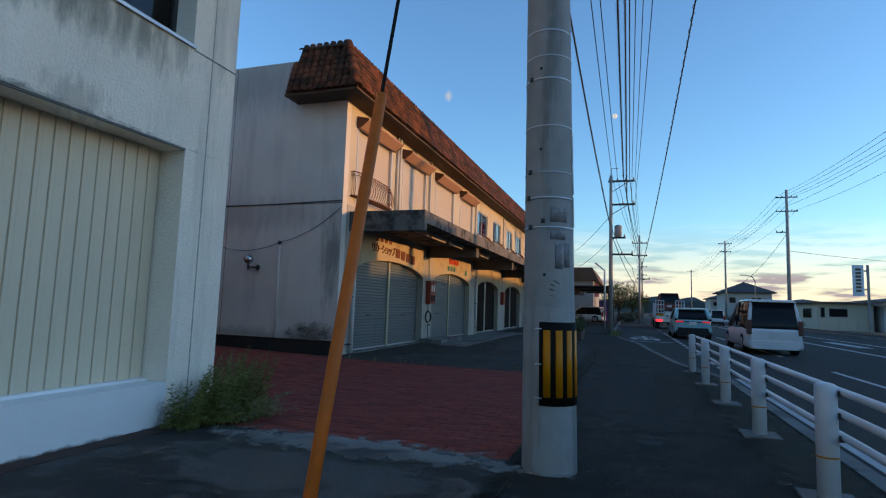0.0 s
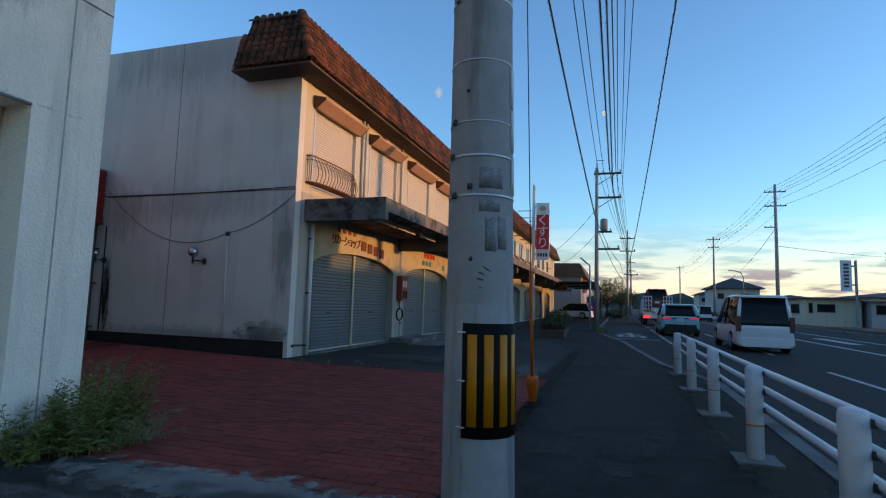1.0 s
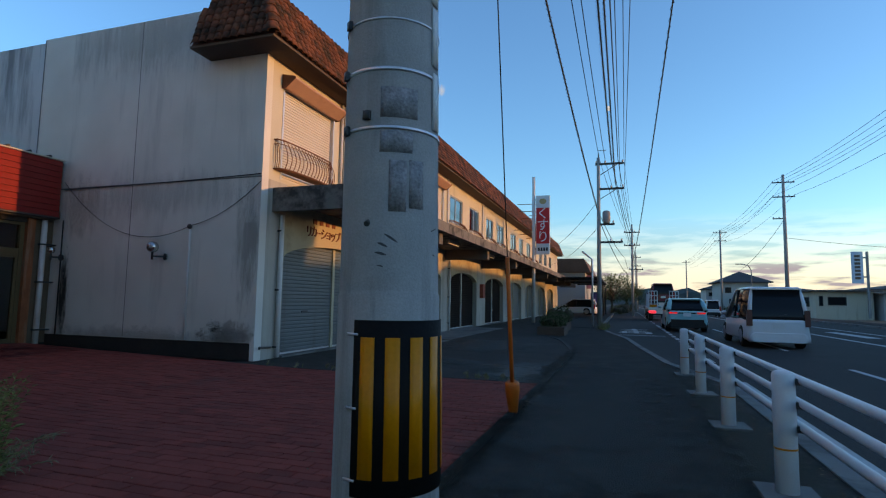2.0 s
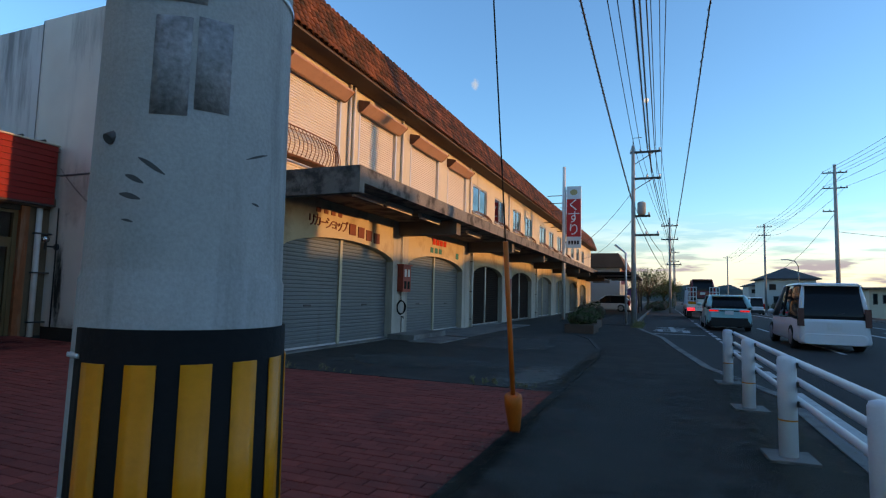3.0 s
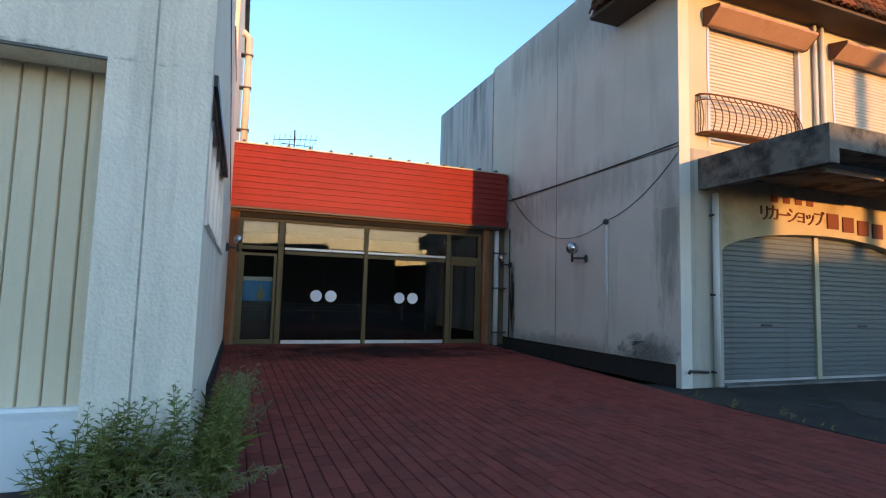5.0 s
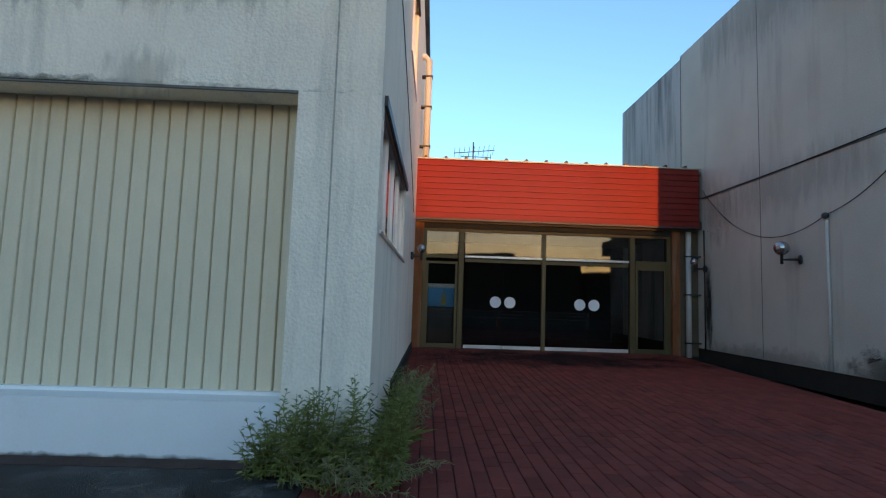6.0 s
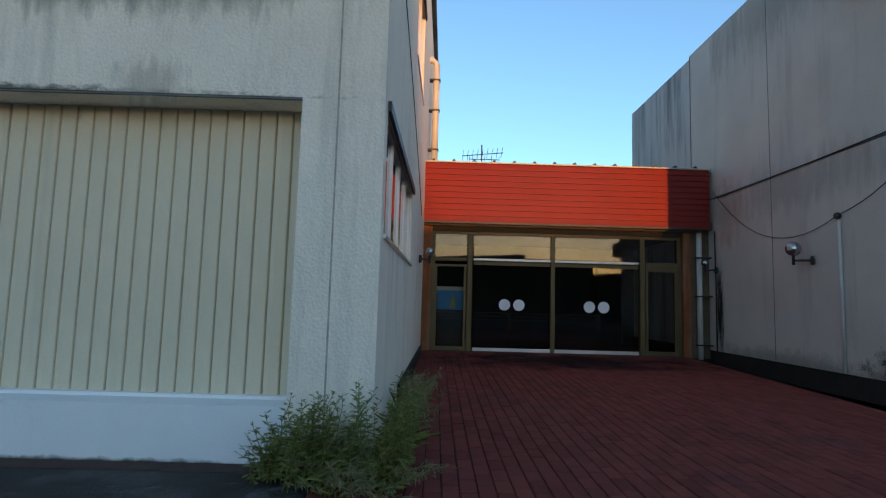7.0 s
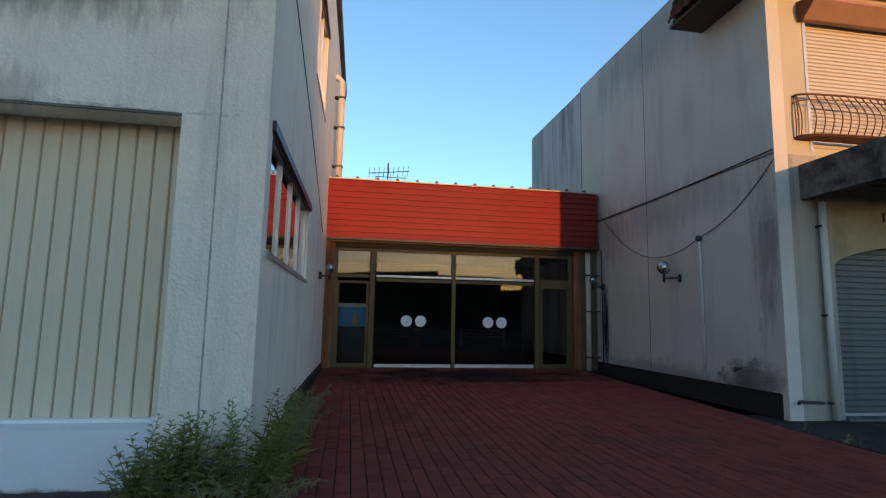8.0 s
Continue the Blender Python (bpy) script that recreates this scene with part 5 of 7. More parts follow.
def tree(x, y, h, w, label, rnd, n=2600, leaf=0.22, mat=TREE_LEAF):
    t = thing("tree", (x, y, 0), label, "tree", "trees along the road")
    tr = bmesh.new()
    tube(tr, [(x, y, -0.2), (x + 0.1, y, h * 0.2), (x + 0.05, y + 0.1, h * 0.5), (x, y, h * 0.8)], [h * 0.035, h * 0.028, h * 0.018, h * 0.006], 8)
    lv = bmesh.new()
    clumps = []
    for k in range(16):
        a = rnd.uniform(0, 6.28)
        r = w * 0.5 * rnd.uniform(0.3, 0.95)
        c = Vector((x + r * math.cos(a), y + r * math.sin(a), h * rnd.uniform(0.35, 0.9)))
        tube(tr, [(x + 0.05, y, h * rnd.uniform(0.2, 0.5)), (Vector((x, y, h * 0.5)) + c) / 2, c], [h * 0.012, h * 0.008, h * 0.003], 5)
        clumps.append((c, w * rnd.uniform(0.14, 0.26)))
    part("trunk", tr, BARK, t)
    for k in range(n):
        c, r = rnd.choice(clumps)
        d = Vector((rnd.gauss(0, 1), rnd.gauss(0, 1), rnd.gauss(0, 0.8)))
        p = c + d.normalized() * r * rnd.uniform(0.3, 1.1)
        e = Vector((rnd.gauss(0, 1), rnd.gauss(0, 1), rnd.gauss(0, 1))).normalized()
        blade(lv, p, e, Vector((0, 0, 1)), leaf * rnd.uniform(0.6, 1.3), leaf * 0.5)
    part("crown", lv, mat, t, kind="stuff")


tree(-0.6, 68, 4.6, 4.6, "dark green roadside tree with an uneven crown", random.Random(1))
tree(1.0, 80, 4.2, 4.0, "dark green roadside tree with an uneven crown", random.Random(2))
tree(-2.2, 92, 5.2, 5.0, "dark green roadside tree with an uneven crown", random.Random(3))
tree(18.5, 84, 3.2, 3.4, "round garden tree beside the house", random.Random(5))
tree(21.5, 78, 2.6, 2.6, "clipped garden tree beside the low building", random.Random(6))
tree(1.2, 110, 5.0, 6.0, "dark green roadside tree with an uneven crown", random.Random(7))
for k in range(6):
    hedge(0.2 + 0.35 * k, 62 + 7 * k, 1.8, 3.5, 0.9 + 0.2 * (k % 2), "wild scrub on the roadside verge", planter=False)

# ---- buildings in the distance ----
OFFWHITE = surf("offwhite_render", (0.36, 0.36, 0.345), 0.85, vary=0.1, scale=0.5, fine=20, bump=0.1, stain=(0.4, 0.38, 0.35), stain_scale=0.4, stain_amount=0.4)
DARKROOF = surf("dark_roof", (0.06, 0.058, 0.06), 0.7, vary=0.2, scale=1, fine=20, bump=0.2)
BROWNROOF = surf("brown_roof", (0.13, 0.07, 0.045), 0.8, vary=0.3, scale=1, fine=20, bump=0.3)


def house(x0, x1, y0, y1, h, rise, label, roof_mat=DARKROOF, wall_mat=OFFWHITE, over=0.5, wins=(), z0=0.0):
    """A plain house with a hipped roof; wins: openings on the side that faces -y and on the side that faces the road."""
    b = thing("house", ((x0 + x1) / 2, (y0 + y1) / 2, z0), label, "house", "buildings along the road")
    part("wall", boxes((x0, x1, y0, y1, z0 - 0.2, h)), wall_mat, b)
    bm = bmesh.new()
    cx, cy = (x0 + x1) / 2, (y0 + y1) / 2
    half = min(x1 - x0, y1 - y0) / 2
    if x1 - x0 > y1 - y0:
        r = [(x0 + half * 0.9, cy), (x1 - half * 0.9, cy)]
    else:
        r = [(cx, y0 + half * 0.9), (cx, y1 - half * 0.9)]
    e = [(x0 - over, y0 - over), (x1 + over, y0 - over), (x1 + over, y1 + over), (x0 - over, y1 + over)]
    lo = [bm.verts.new((*p, h)) for p in e]
    md = [bm.verts.new((*p, h + 0.15)) for p in e]
    tp = [bm.verts.new((*p, h + 0.15 + rise)) for p in r]
    bm.faces.new(lo[::-1])
    for k in range(4):
        bm.faces.new((lo[k], lo[(k + 1) % 4], md[(k + 1) % 4], md[k]))
    if x1 - x0 > y1 - y0:
        fs = ((md[0], md[1], tp[1], tp[0]), (md[1], md[2], tp[1]), (md[2], md[3], tp[0], tp[1]), (md[3], md[0], tp[0]))
    else:
        fs = ((md[0], md[1], tp[0]), (md[1], md[2], tp[1], tp[0]), (md[2], md[3], tp[1]), (md[3], md[0], tp[0], tp[1]))
    for f in fs:
        bm.faces.new(f)
    part("roof", bm, roof_mat, b)
    for side, a, c, q0, q1 in wins:
        if side == 'y':
            w = part("window", boxes((a, c, y0 - 0.05, y0 - 0.002, q0, q1)), DARK_STEEL, b)
            part("pane", boxes((a + 0.08, c - 0.08, y0 - 0.06, y0 - 0.051, q0 + 0.08, q1 - 0.08)), CARGLASS, w)
        else:
            w = part("window", boxes((x0 - 0.05, x0 - 0.002, a, c, q0, q1)), DARK_STEEL, b)
            part("pane", boxes((x0 - 0.06, x0 - 0.051, a + 0.08, c - 0.08, q0 + 0.08, q1 - 0.08)), CARGLASS, w)
    return b


# across the road, in view
house(20.2, 25.4, 71, 84, 2.75, 0.12, "low cream office with a flat overhanging roof", CANOPY, CREAM, 0.6, (('y', 21.3, 23.0, 1.3, 2.2), ('y', 20.5, 20.9, 1.2, 2.3), ('x', 73, 76, 1.1, 2.2)))
house(25.9, 33, 70, 84, 2.5, 0.12, "low white office with a flat overhanging roof", CANOPY, OFFWHITE, 0.5, (('y', 26.3, 27.3, 1.2, 2.2), ('y', 28.0, 29.0, 0.1, 2.2)))
house(19, 27, 92, 100, 2.9, 0.15, "low grey workshop with a flat roof", CANOPY, OFFWHITE, 0.4, (('y', 19.5, 22, 1.0, 2.0),))
house(16.8, 24, 108, 118, 5.0, 1.9, "white two-storey house with a dark hipped roof", DARKROOF, OFFWHITE, 0.7, (('y', 17.4, 18.4, 3.2, 4.2), ('y', 21, 22.4, 3.2, 4.2), ('y', 18, 20.5, 0.4, 2.2)))
house(16.5, 23, 124, 132, 4.2, 1.2, "grey two-storey house with a dark roof", DARKROOF, OFFWHITE, 0.5, (('y', 17, 18, 2.8, 3.6),))
house(34, 44, 96, 106, 3.6, 0.8, "pale house with a low dark roof", DARKROOF, OFFWHITE, 0.5, (('y', 36, 38, 1, 2.2),))
for k in range(7):
    hedge(16.2 + 0.3 * (k % 3), 64 + k * 6.5, 1.6, 4.5, 0.9 + 0.35 * (k % 2), "clipped hedge along the far pavement", planter=False)
house(27, 38, 118, 130, 3.4, 1.0, "low dark-roofed house behind the offices", DARKROOF, OFFWHITE, 0.5, (('y', 29, 31, 1, 2.2),))
house(46, 60, 110, 124, 4.5, 1.3, "two-storey house with a grey roof", DARKROOF, OFFWHITE, 0.5, (('y', 48, 50, 2.8, 3.8), ('y', 53, 55, 2.8, 3.8)))
# across the road, never in view but in the panes and in the way of the low sun
house(23, 31, 6.5, 19.0, 4.75, 0.12, "low plain house across the road", DARKROOF, DARK_WALL, 0.3)
house(22.5, 31, 19.35, 27.4, 3.6, 0.45, "low plain house across the road", DARKROOF, DARK_WALL, 0.3)
house(23, 31, 28.6, 40, 4.2, 0.35, "low plain house across the road", DARKROOF, DARK_WALL, 0.3)
house(23, 31, 41.5, 56, 4.2, 0.4, "low plain house across the road", DARKROOF, DARK_WALL, 0.3)
house(23, 31, -20, 6, 3.3, 0.5, "low plain house across the road", DARKROOF, DARK_WALL, 0.3)


def ridge(name, p0, p1, h, wob, seed, label, mat, thick=30, n=60, taper=6.0):
    """A bumpy wooded rise between two points on the plan."""
    bm = bmesh.new()
    a, b = Vector((*p0, 0)), Vector((*p1, 0))
    side = (b - a).cross(Vector((0, 0, 1))).normalized() * thick
    prev = None
    for k in range(n + 1):
        p = a.lerp(b, k / n)
        end = min(1, taper * min(k / n, 1 - k / n) + 0.05)
        z = (h + wob * noise.noise(Vector((k * 0.21, seed, 0))) + wob * 0.35 * noise.noise(Vector((k * 0.9, seed, 5)))) * end
        row = [bm.verts.new(p - side + Vector((0, 0, -1))), bm.verts.new(p - side * 0.5 + Vector((0, 0, z * 0.75))), bm.verts.new(p + Vector((0, 0, z))), bm.verts.new(p + side * 0.5 + Vector((0, 0, z * 0.75))), bm.verts.new(p + side + Vector((0, 0, -1)))]
        if prev:
            for j in range(4):
                bm.faces.new((prev[j], prev[j + 1], row[j + 1], row[j]))
        prev = row
    setting(name, bm, mat, label, "hill")


HILL = surf("far_woods", (0.035, 0.05, 0.045), 0.95, vary=0.4, scale=0.05, fine=0.6, bump=0.4)
ridge("wooded_hill", (-200, 520), (160, 560), 13, 7, 1.5, "dark wooded hill far down the road", HILL, 60)
ridge("far_hill", (20, 700), (700, 640), 12, 6, 8.5, "blue-grey wooded hill in the distance", HILL, 60)
# The last ridge is added out of view to shade the white building.
ridge("rise_across", (97, -120), (97, 27.6), 11.5, 1.2, 3.3, "unseen wooded rise added to block the low sun", HILL, 8, taper=80.0)

# far end of the row: white neighbour with a tiled mansard, canopy, banner and parked car
nb = thing("neighbour_shop", (-5, 68, 0), "white shop with a brown tiled mansard roof", "building", "buildings along the road")
part("wall", boxes((-12, -3.2, 64, 80, 0, 4.4)), OFFWHITE, nb)
bm = bmesh.new()
prism(bm, [(-2.6, 63.5, 4.4), (-3.3, 63.5, 5.9), (-12, 63.5, 5.9), (-12.5, 63.5, 4.4)], (0, 17, 0))
part("mansard_roof", bm, BROWNROOF, nb)
part("wall_sign", boxes((-3.19, -2.7, 66, 66.3, 2.7, 4.2)), surf("pink_sign", (0.6, 0.2, 0.22), 0.5), nb, "faded pink sign board")
cp = thing("carport", (-2.2, 52, 0), "dark metal carport roof on slim posts", "carport")
part("roof_sheet", boxes((-3.8, -0.9, 46, 62, 3.05, 3.13)), TRIM, cp)
for y in (47, 54, 61):
    part("post", tubes(0.05, [(-1.0, y, 0), (-1.0, y, 2.7), (-1.25, y, 3.0), (-1.8, y, 3.06)]), TRIM, cp)
    part("rafter", boxes((-3.8, -0.9, y - 0.05, y + 0.05, 2.95, 3.049)), TRIM, cp)
bn = thing("banner_board", (-1.7, 57, 0), "blue and pink printed banner board on the ground", "sign")
part("board", boxes((-2.25, -1.25, 57, 57.06, 0.1, 2.1)), surf("banner_print", (0.12, 0.08, 0.22), 0.6, vary=0.6, scale=3, fine=8, bump=0, stain=(0.5, 0.15, 0.3), stain_scale=4, stain_amount=0.8), bn)
part("foot", boxes((-2.25, -1.25, 56.8, 57.25, -0.02, 0.1)), TRIM, bn)


def parked(x, y, rz):
    c = car(0, -2, 4.0, 1.7, 1.5, PEARL, "white parked hatchback under the carport", tail_mat=TAIL_OFF, lamps="tall", z=0.0, bumper=PEARL, hood=0.8)
    tagged(c, group="parked cars")
    c.matrix_basis = pose(x, y, 0.0, 0, 0, rz)


parked(-3.6, 55.5, 82)

# taxi office pylon and a small roadside sign across the road
py = thing("pylon_sign", (23.9, 70, 0), "tall white and blue sign board on posts", "sign")
part("post", boxes((24.6, 24.8, 70, 70.2, 0, 6.9)), POLE, py)
part("board", boxes((23.3, 24.3, 70.02, 70.18, 3.6, 6.9)), surf("sign_white_blue", (0.45, 0.58, 0.7), 0.5, bump=0), py, bevel=0.01)
for k in range(7):
    part("letter_bar", boxes((23.55, 24.05, 70.0, 70.019, 6.3 - 0.38 * k, 6.55 - 0.38 * k)), NAVY, py)
part("bracket", boxes((24.3, 24.6, 70.05, 70.15, 6.2, 6.35), (24.3, 24.6, 70.05, 70.15, 4.2, 4.35)), POLE, py)
sl = thing("street_lamp", (15.6, 78, 0), "slim curved street lamp across the road", "street lamp")
part("post", tubes(0.06, [(15.6, 78, 0), (15.6, 78, 5.4), (15.3, 78, 6.0), (14.5, 78, 6.2)], n=8), POLE, sl)
part("head", boxes((13.9, 14.5, 77.9, 78.1, 6.14, 6.24)), POLE, sl)

# ---- clouds low over the horizon: a distant backdrop ----
cm = bpy.data.materials.new("low_cloud")
cm.use_nodes = True
cn_, cl_ = cm.node_tree.nodes, cm.node_tree.links
cn_.clear()
geo = cn_.new("ShaderNodeNewGeometry")
mp = cn_.new("ShaderNodeMapping")
mp.inputs["Scale"].default_value = (0.0036, 0.0036, 0.028)
ns = cn_.new("ShaderNodeTexNoise")
ns.inputs["Scale"].default_value, ns.inputs["Detail"].default_value, ns.inputs["Roughness"].default_value = 1.0, 7, 0.55
cl_.new(geo.outputs["Position"], mp.inputs[0])
cl_.new(mp.outputs[0], ns.inputs["Vector"])
thick = cn_.new("ShaderNodeMapRange")
thick.inputs[1].default_value, thick.inputs[2].default_value, thick.inputs[4].default_value = 0.49, 0.58, 0.97
cl_.new(ns.outputs[0], thick.inputs[0])
sep = cn_.new("ShaderNodeSeparateXYZ")
cl_.new(geo.outputs["Position"], sep.inputs[0])
fade = cn_.new("ShaderNodeMapRange")
haze = cn_.new("ShaderNodeMapRange")
haze.inputs[1].default_value, haze.inputs[2].default_value, haze.inputs[3].default_value, haze.inputs[4].default_value = 5, 290, 0.8, 0
cl_.new(sep.outputs["Z"], haze.inputs[0])
fade.inputs[1].default_value, fade.inputs[2].default_value, fade.inputs[3].default_value, fade.inputs[4].default_value = 110, 190, 1, 0
cl_.new(sep.outputs["Z"], fade.inputs[0])
mul = cn_.new("ShaderNodeMath")
mul.operation = 'MULTIPLY'
cl_.new(thick.outputs[0], mul.inputs[0])
cl_.new(fade.outputs[0], mul.inputs[1])
ramp = cn_.new("ShaderNodeMix")
ramp.data_type = 'RGBA'
ramp.inputs["A"].default_value, ramp.inputs["B"].default_value = (0.200, 0.190, 0.200, 1), (0.066, 0.067, 0.092, 1)
cl_.new(thick.outputs[0], ramp.inputs["Factor"])
em = cn_.new("ShaderNodeEmission")
warm = cn_.new("ShaderNodeMix")
warm.data_type = 'RGBA'
warm.inputs["B"].default_value = (0.62, 0.33, 0.10, 1)
east = cn_.new("ShaderNodeMapRange")
east.inputs[1].default_value, east.inputs[2].default_value = 1000, 1850
cl_.new(sep.outputs["X"], east.inputs[0])
cl_.new(east.outputs[0], warm.inputs["Factor"])
cl_.new(ramp.outputs["Result"], warm.inputs["A"])
cl_.new(warm.outputs["Result"], em.inputs[0])
trn = cn_.new("ShaderNodeBsdfTransparent")
mxs = cn_.new("ShaderNodeMixShader")
mxa = cn_.new("ShaderNodeMath")
mxa.operation = 'MAXIMUM'
cl_.new(mul.outputs[0], mxa.inputs[0])
cl_.new(haze.outputs[0], mxa.inputs[1])
cl_.new(mxa.outputs[0], mxs.inputs[0])
cl_.new(trn.outputs[0], mxs.inputs[1])
cl_.new(em.outputs[0], mxs.inputs[2])
co = cn_.new("ShaderNodeOutputMaterial")
cl_.new(mxs.outputs[0], co.inputs[0])
bm = bmesh.new()
prev = None
for k in range(41):
    a = radians(-70 + 6 * k)
    row = [bm.verts.new((1900 * math.cos(a), 1900 * math.sin(a), z)) for z in (-5, 60, 120, 200, 300)]
    if prev:
        for j in range(4):
            bm.faces.new((prev[j], row[j], row[j + 1], prev[j + 1]))
    prev = row
cb_ = setting("backdrop", bm, cm, "thin grey and pink evening clouds low over the horizon", "sky")
cb_.visible_shadow = False

def far_spot(d, r):
    v = Vector(d).normalized() * r
    return v + Vector((0.5, 3.0, 1.2))


moon_mat = bpy.data.materials.new("pale_moon")
moon_mat.use_nodes = True
mb = moon_mat.node_tree.nodes["Principled BSDF"]
mb.inputs["Base Color"].default_value = (0.1, 0.1, 0.1, 1)
mb.inputs["Emission Color"].default_value, mb.inputs["Emission Strength"].default_value = (0.80, 0.88, 1.0, 1), 0.13
setting("moon", ball(bmesh.new(), far_spot((-0.020, 0.9437, 0.3307), 1700), 7.0, 20), moon_mat, "small pale daytime moon in the evening sky", "moon")
wisp_at = far_spot((-0.3002, 0.8798, 0.3687), 1700)
wisp_mat = stain_paint("cloud_wisp", (0.1, 0.1, 0.1), wisp_at, (13, 13, 20), 0.07, (1, 1, 1), 0.75, 0.5, 0.55)
wb = wisp_mat.node_tree.nodes["Principled BSDF"]
wb.inputs["Emission Color"].default_value, wb.inputs["Emission Strength"].default_value = (0.80, 0.90, 1.0, 1), 0.12
setting("cloud_wisp", stain_film(1, wisp_at.y, wisp_at, (13, 13, 20)), wisp_mat, "tiny white wisp of cloud in the blue sky", "cloud")

# ---- fittings on the shop building ----
def downpipe(x, y, z1, bands, label="weathered pale downpipe with brackets"):
    d = part("downpipe", tubes(0.045, [(x, y, 0.02), (x, y, z1)], n=12), PIPE, shops, label)
    for z in bands:
        part("bracket", boxes((x - 0.09, x + 0.02, y - 0.052, y + 0.052, z - 0.015, z + 0.015)), DARK_STEEL, d)
    return d


downpipe(FX + 0.07, 12.22, 2.80, (0.22, 1.32, 2.48))
downpipe(FX + 0.07, 23.2, 2.9, (0.3, 1.3, 2.4))
downpipe(FX + 0.07, 34.4, 2.9, (0.3, 1.3, 2.4))
for y in (14.5, 14.68, 17.2, 22.9, 28.4):
    part("upper_pipe", tubes(0.035, [(FX + 0.05, y, 3.3), (FX + 0.05, y, 5.85)], n=8), PIPE, shops)
part("pipe_stub", tubes(0.02, [(FX + 0.02, 12.1, 0.22), (FX + 0.02, 11.75, 0.24), (FX + 0.06, 11.70, 0.22)], n=8), DARK_STEEL, shops)
part("conduit", tubes(0.022, [(-7.31, CY - 0.03, 0.33), (-7.31, CY - 0.03, 2.47)], n=8), PIPE, shops)
part("conduit_cap", ball(bmesh.new(), (-7.31, CY - 0.05, 2.53), 0.05, 10), DARK_STEEL, shops)
part("entry_pipe", tubes(0.055, [(-11.0, 11.38, 0.12), (-11.0, 11.38, 2.78)], n=12), PIPE, shops)
for z in (0.4, 1.4, 2.2):
    part("bracket", boxes((-11.07, -10.93, 11.31, 11.615, z, z + 0.03)), DARK_STEEL, shops)
part("entry_conduit", tubes(0.014, [(-10.72, CY - 0.04, 0.3), (-10.72, CY - 0.04, 1.5), (-10.72, CY - 0.05, 2.75)], n=8), PLINTH, shops)


def wall_lamp(base, out, r=0.075, label="round globe lamp on a short wall bracket"):
    """A globe lamp; out: the way it stands off the wall."""
    b, o = Vector(base), Vector(out)
    l = thing("wall_lamp", base, label, "lamp", "globe wall lamps")
    part("back_plate", tube(bmesh.new(), [b, b + o.normalized() * 0.03], 0.07, 14), DARK_STEEL, l)
    part("arm", tubes(0.018, [b, b + o * 0.6, b + o, b + o + Vector((0, 0, 0.08))], n=8), DARK_STEEL, l)
    part("globe", ball(bmesh.new(), b + o + Vector((0, 0, 0.065 + r)), r, 24), surf("smoky_globe", (0.42, 0.42, 0.42), 0.10, metal=0.85, bump=0), l, "smoky mirrored glass globe")
    part("collar", tube(bmesh.new(), [b + o + Vector((0, 0, -0.07)), b + o + Vector((0, 0, 0.07)), b + o + Vector((0, 0, 0.10))], [0.022, 0.022, r * 0.55], 14), DARK_STEEL, l)


wall_lamp((-7.90, CY, 1.94), (-0.10, -0.24, 0), 0.112)
wall_lamp((-10.75, CY - 0.0, 1.95), (0, -0.24, 0))
wall_lamp((-9.3, 5.595, 1.90), (-0.1, 0.18, 0))


def slack(a, b, sag, r, label):
    a, b = Vector(a), Vector(b)
    pts = [a.lerp(b, k / 14) - Vector((0, 0, sag * 4 * (k / 14) * (1 - k / 14))) for k in range(15)]
    tagged(part("wall_cable", tubes(r, pts, n=5), WIRE), label, "cable", "wall cables")


slack((-10.8, CY - 0.03, 3.6), (-7.31, CY - 0.03, 2.55), 0.62, 0.006, "thin slack cable along the end wall")
slack((-7.31, CY - 0.03, 2.55), (FX, CY - 0.02, 3.36), 0.14, 0.007, "thin slack cable along the end wall")
slack((-10.8, CY - 0.02, 3.43), (FX, CY - 0.02, 3.50), 0.02, 0.010, "dark cable along the wall seam")
slack((W0 - 0.25, 5.515, 4.4), (-9.5, 5.61, 2.7), -0.1, 0.006, "thin cable running down the white side wall")

for label, c, r, sc, stretch, col, amount in (
        ("dark sooty mould low on the wall", (-6.3, CY, 0.40), (0.72, 1, 0.36), 6, (1, 1, 1), (0.05, 0.047, 0.043), 0.9),
        ("brown run-off beside the entrance roof", (-10.3, CY, 3.0), (0.7, 1, 0.7), 3, (2, 1, 0.5), (0.30, 0.20, 0.15), 0.35),
        ("black run-off below the entrance lamp", (-10.62, CY, 1.15), (0.16, 1, 0.95), 7, (2.0, 1, 0.5), (0.03, 0.026, 0.022), 0.85),
        ("grey damp below the canopy end", (-5.95, CY, 2.2), (0.35, 1, 1.3), 4, (2.5, 1, 0.5), (0.24, 0.225, 0.205), 0.4),
        ("grey streaks under the wall seam", (-8.2, CY, 3.2), (2.6, 1, 0.5), 3, (2.5, 1, 0.4), (0.30, 0.29, 0.27), 0.22),
        ("grey streaks under the parapet", (-8.6, CY, 6.6), (3.2, 1, 0.9), 2.5, (2.5, 1, 0.35), (0.28, 0.275, 0.26), 0.3),
        ("dirty splashes at the foot of the wall", (-8.6, CY, 0.36), (2.8, 1, 0.22), 5, (1, 1, 1), (0.20, 0.19, 0.175), 0.3)):
    film = clip_film(clip_film(stain_film(1, CY - 0.013, c, r), 0, -10.85, FX), 2, 0.325, 6.97)
    part("stain", film, stain_paint("end_wall_stain", col, (c[0], CY - 0.013, c[2]), r, sc, stretch, amount), shops, label)

# lettering over the first two shops
INK = surf("sign_ink_brown", (0.16, 0.05, 0.035), 0.7, bump=0.05)
INK_RED = surf("sign_ink_red", (0.45, 0.03, 0.02), 0.7, bump=0.05)
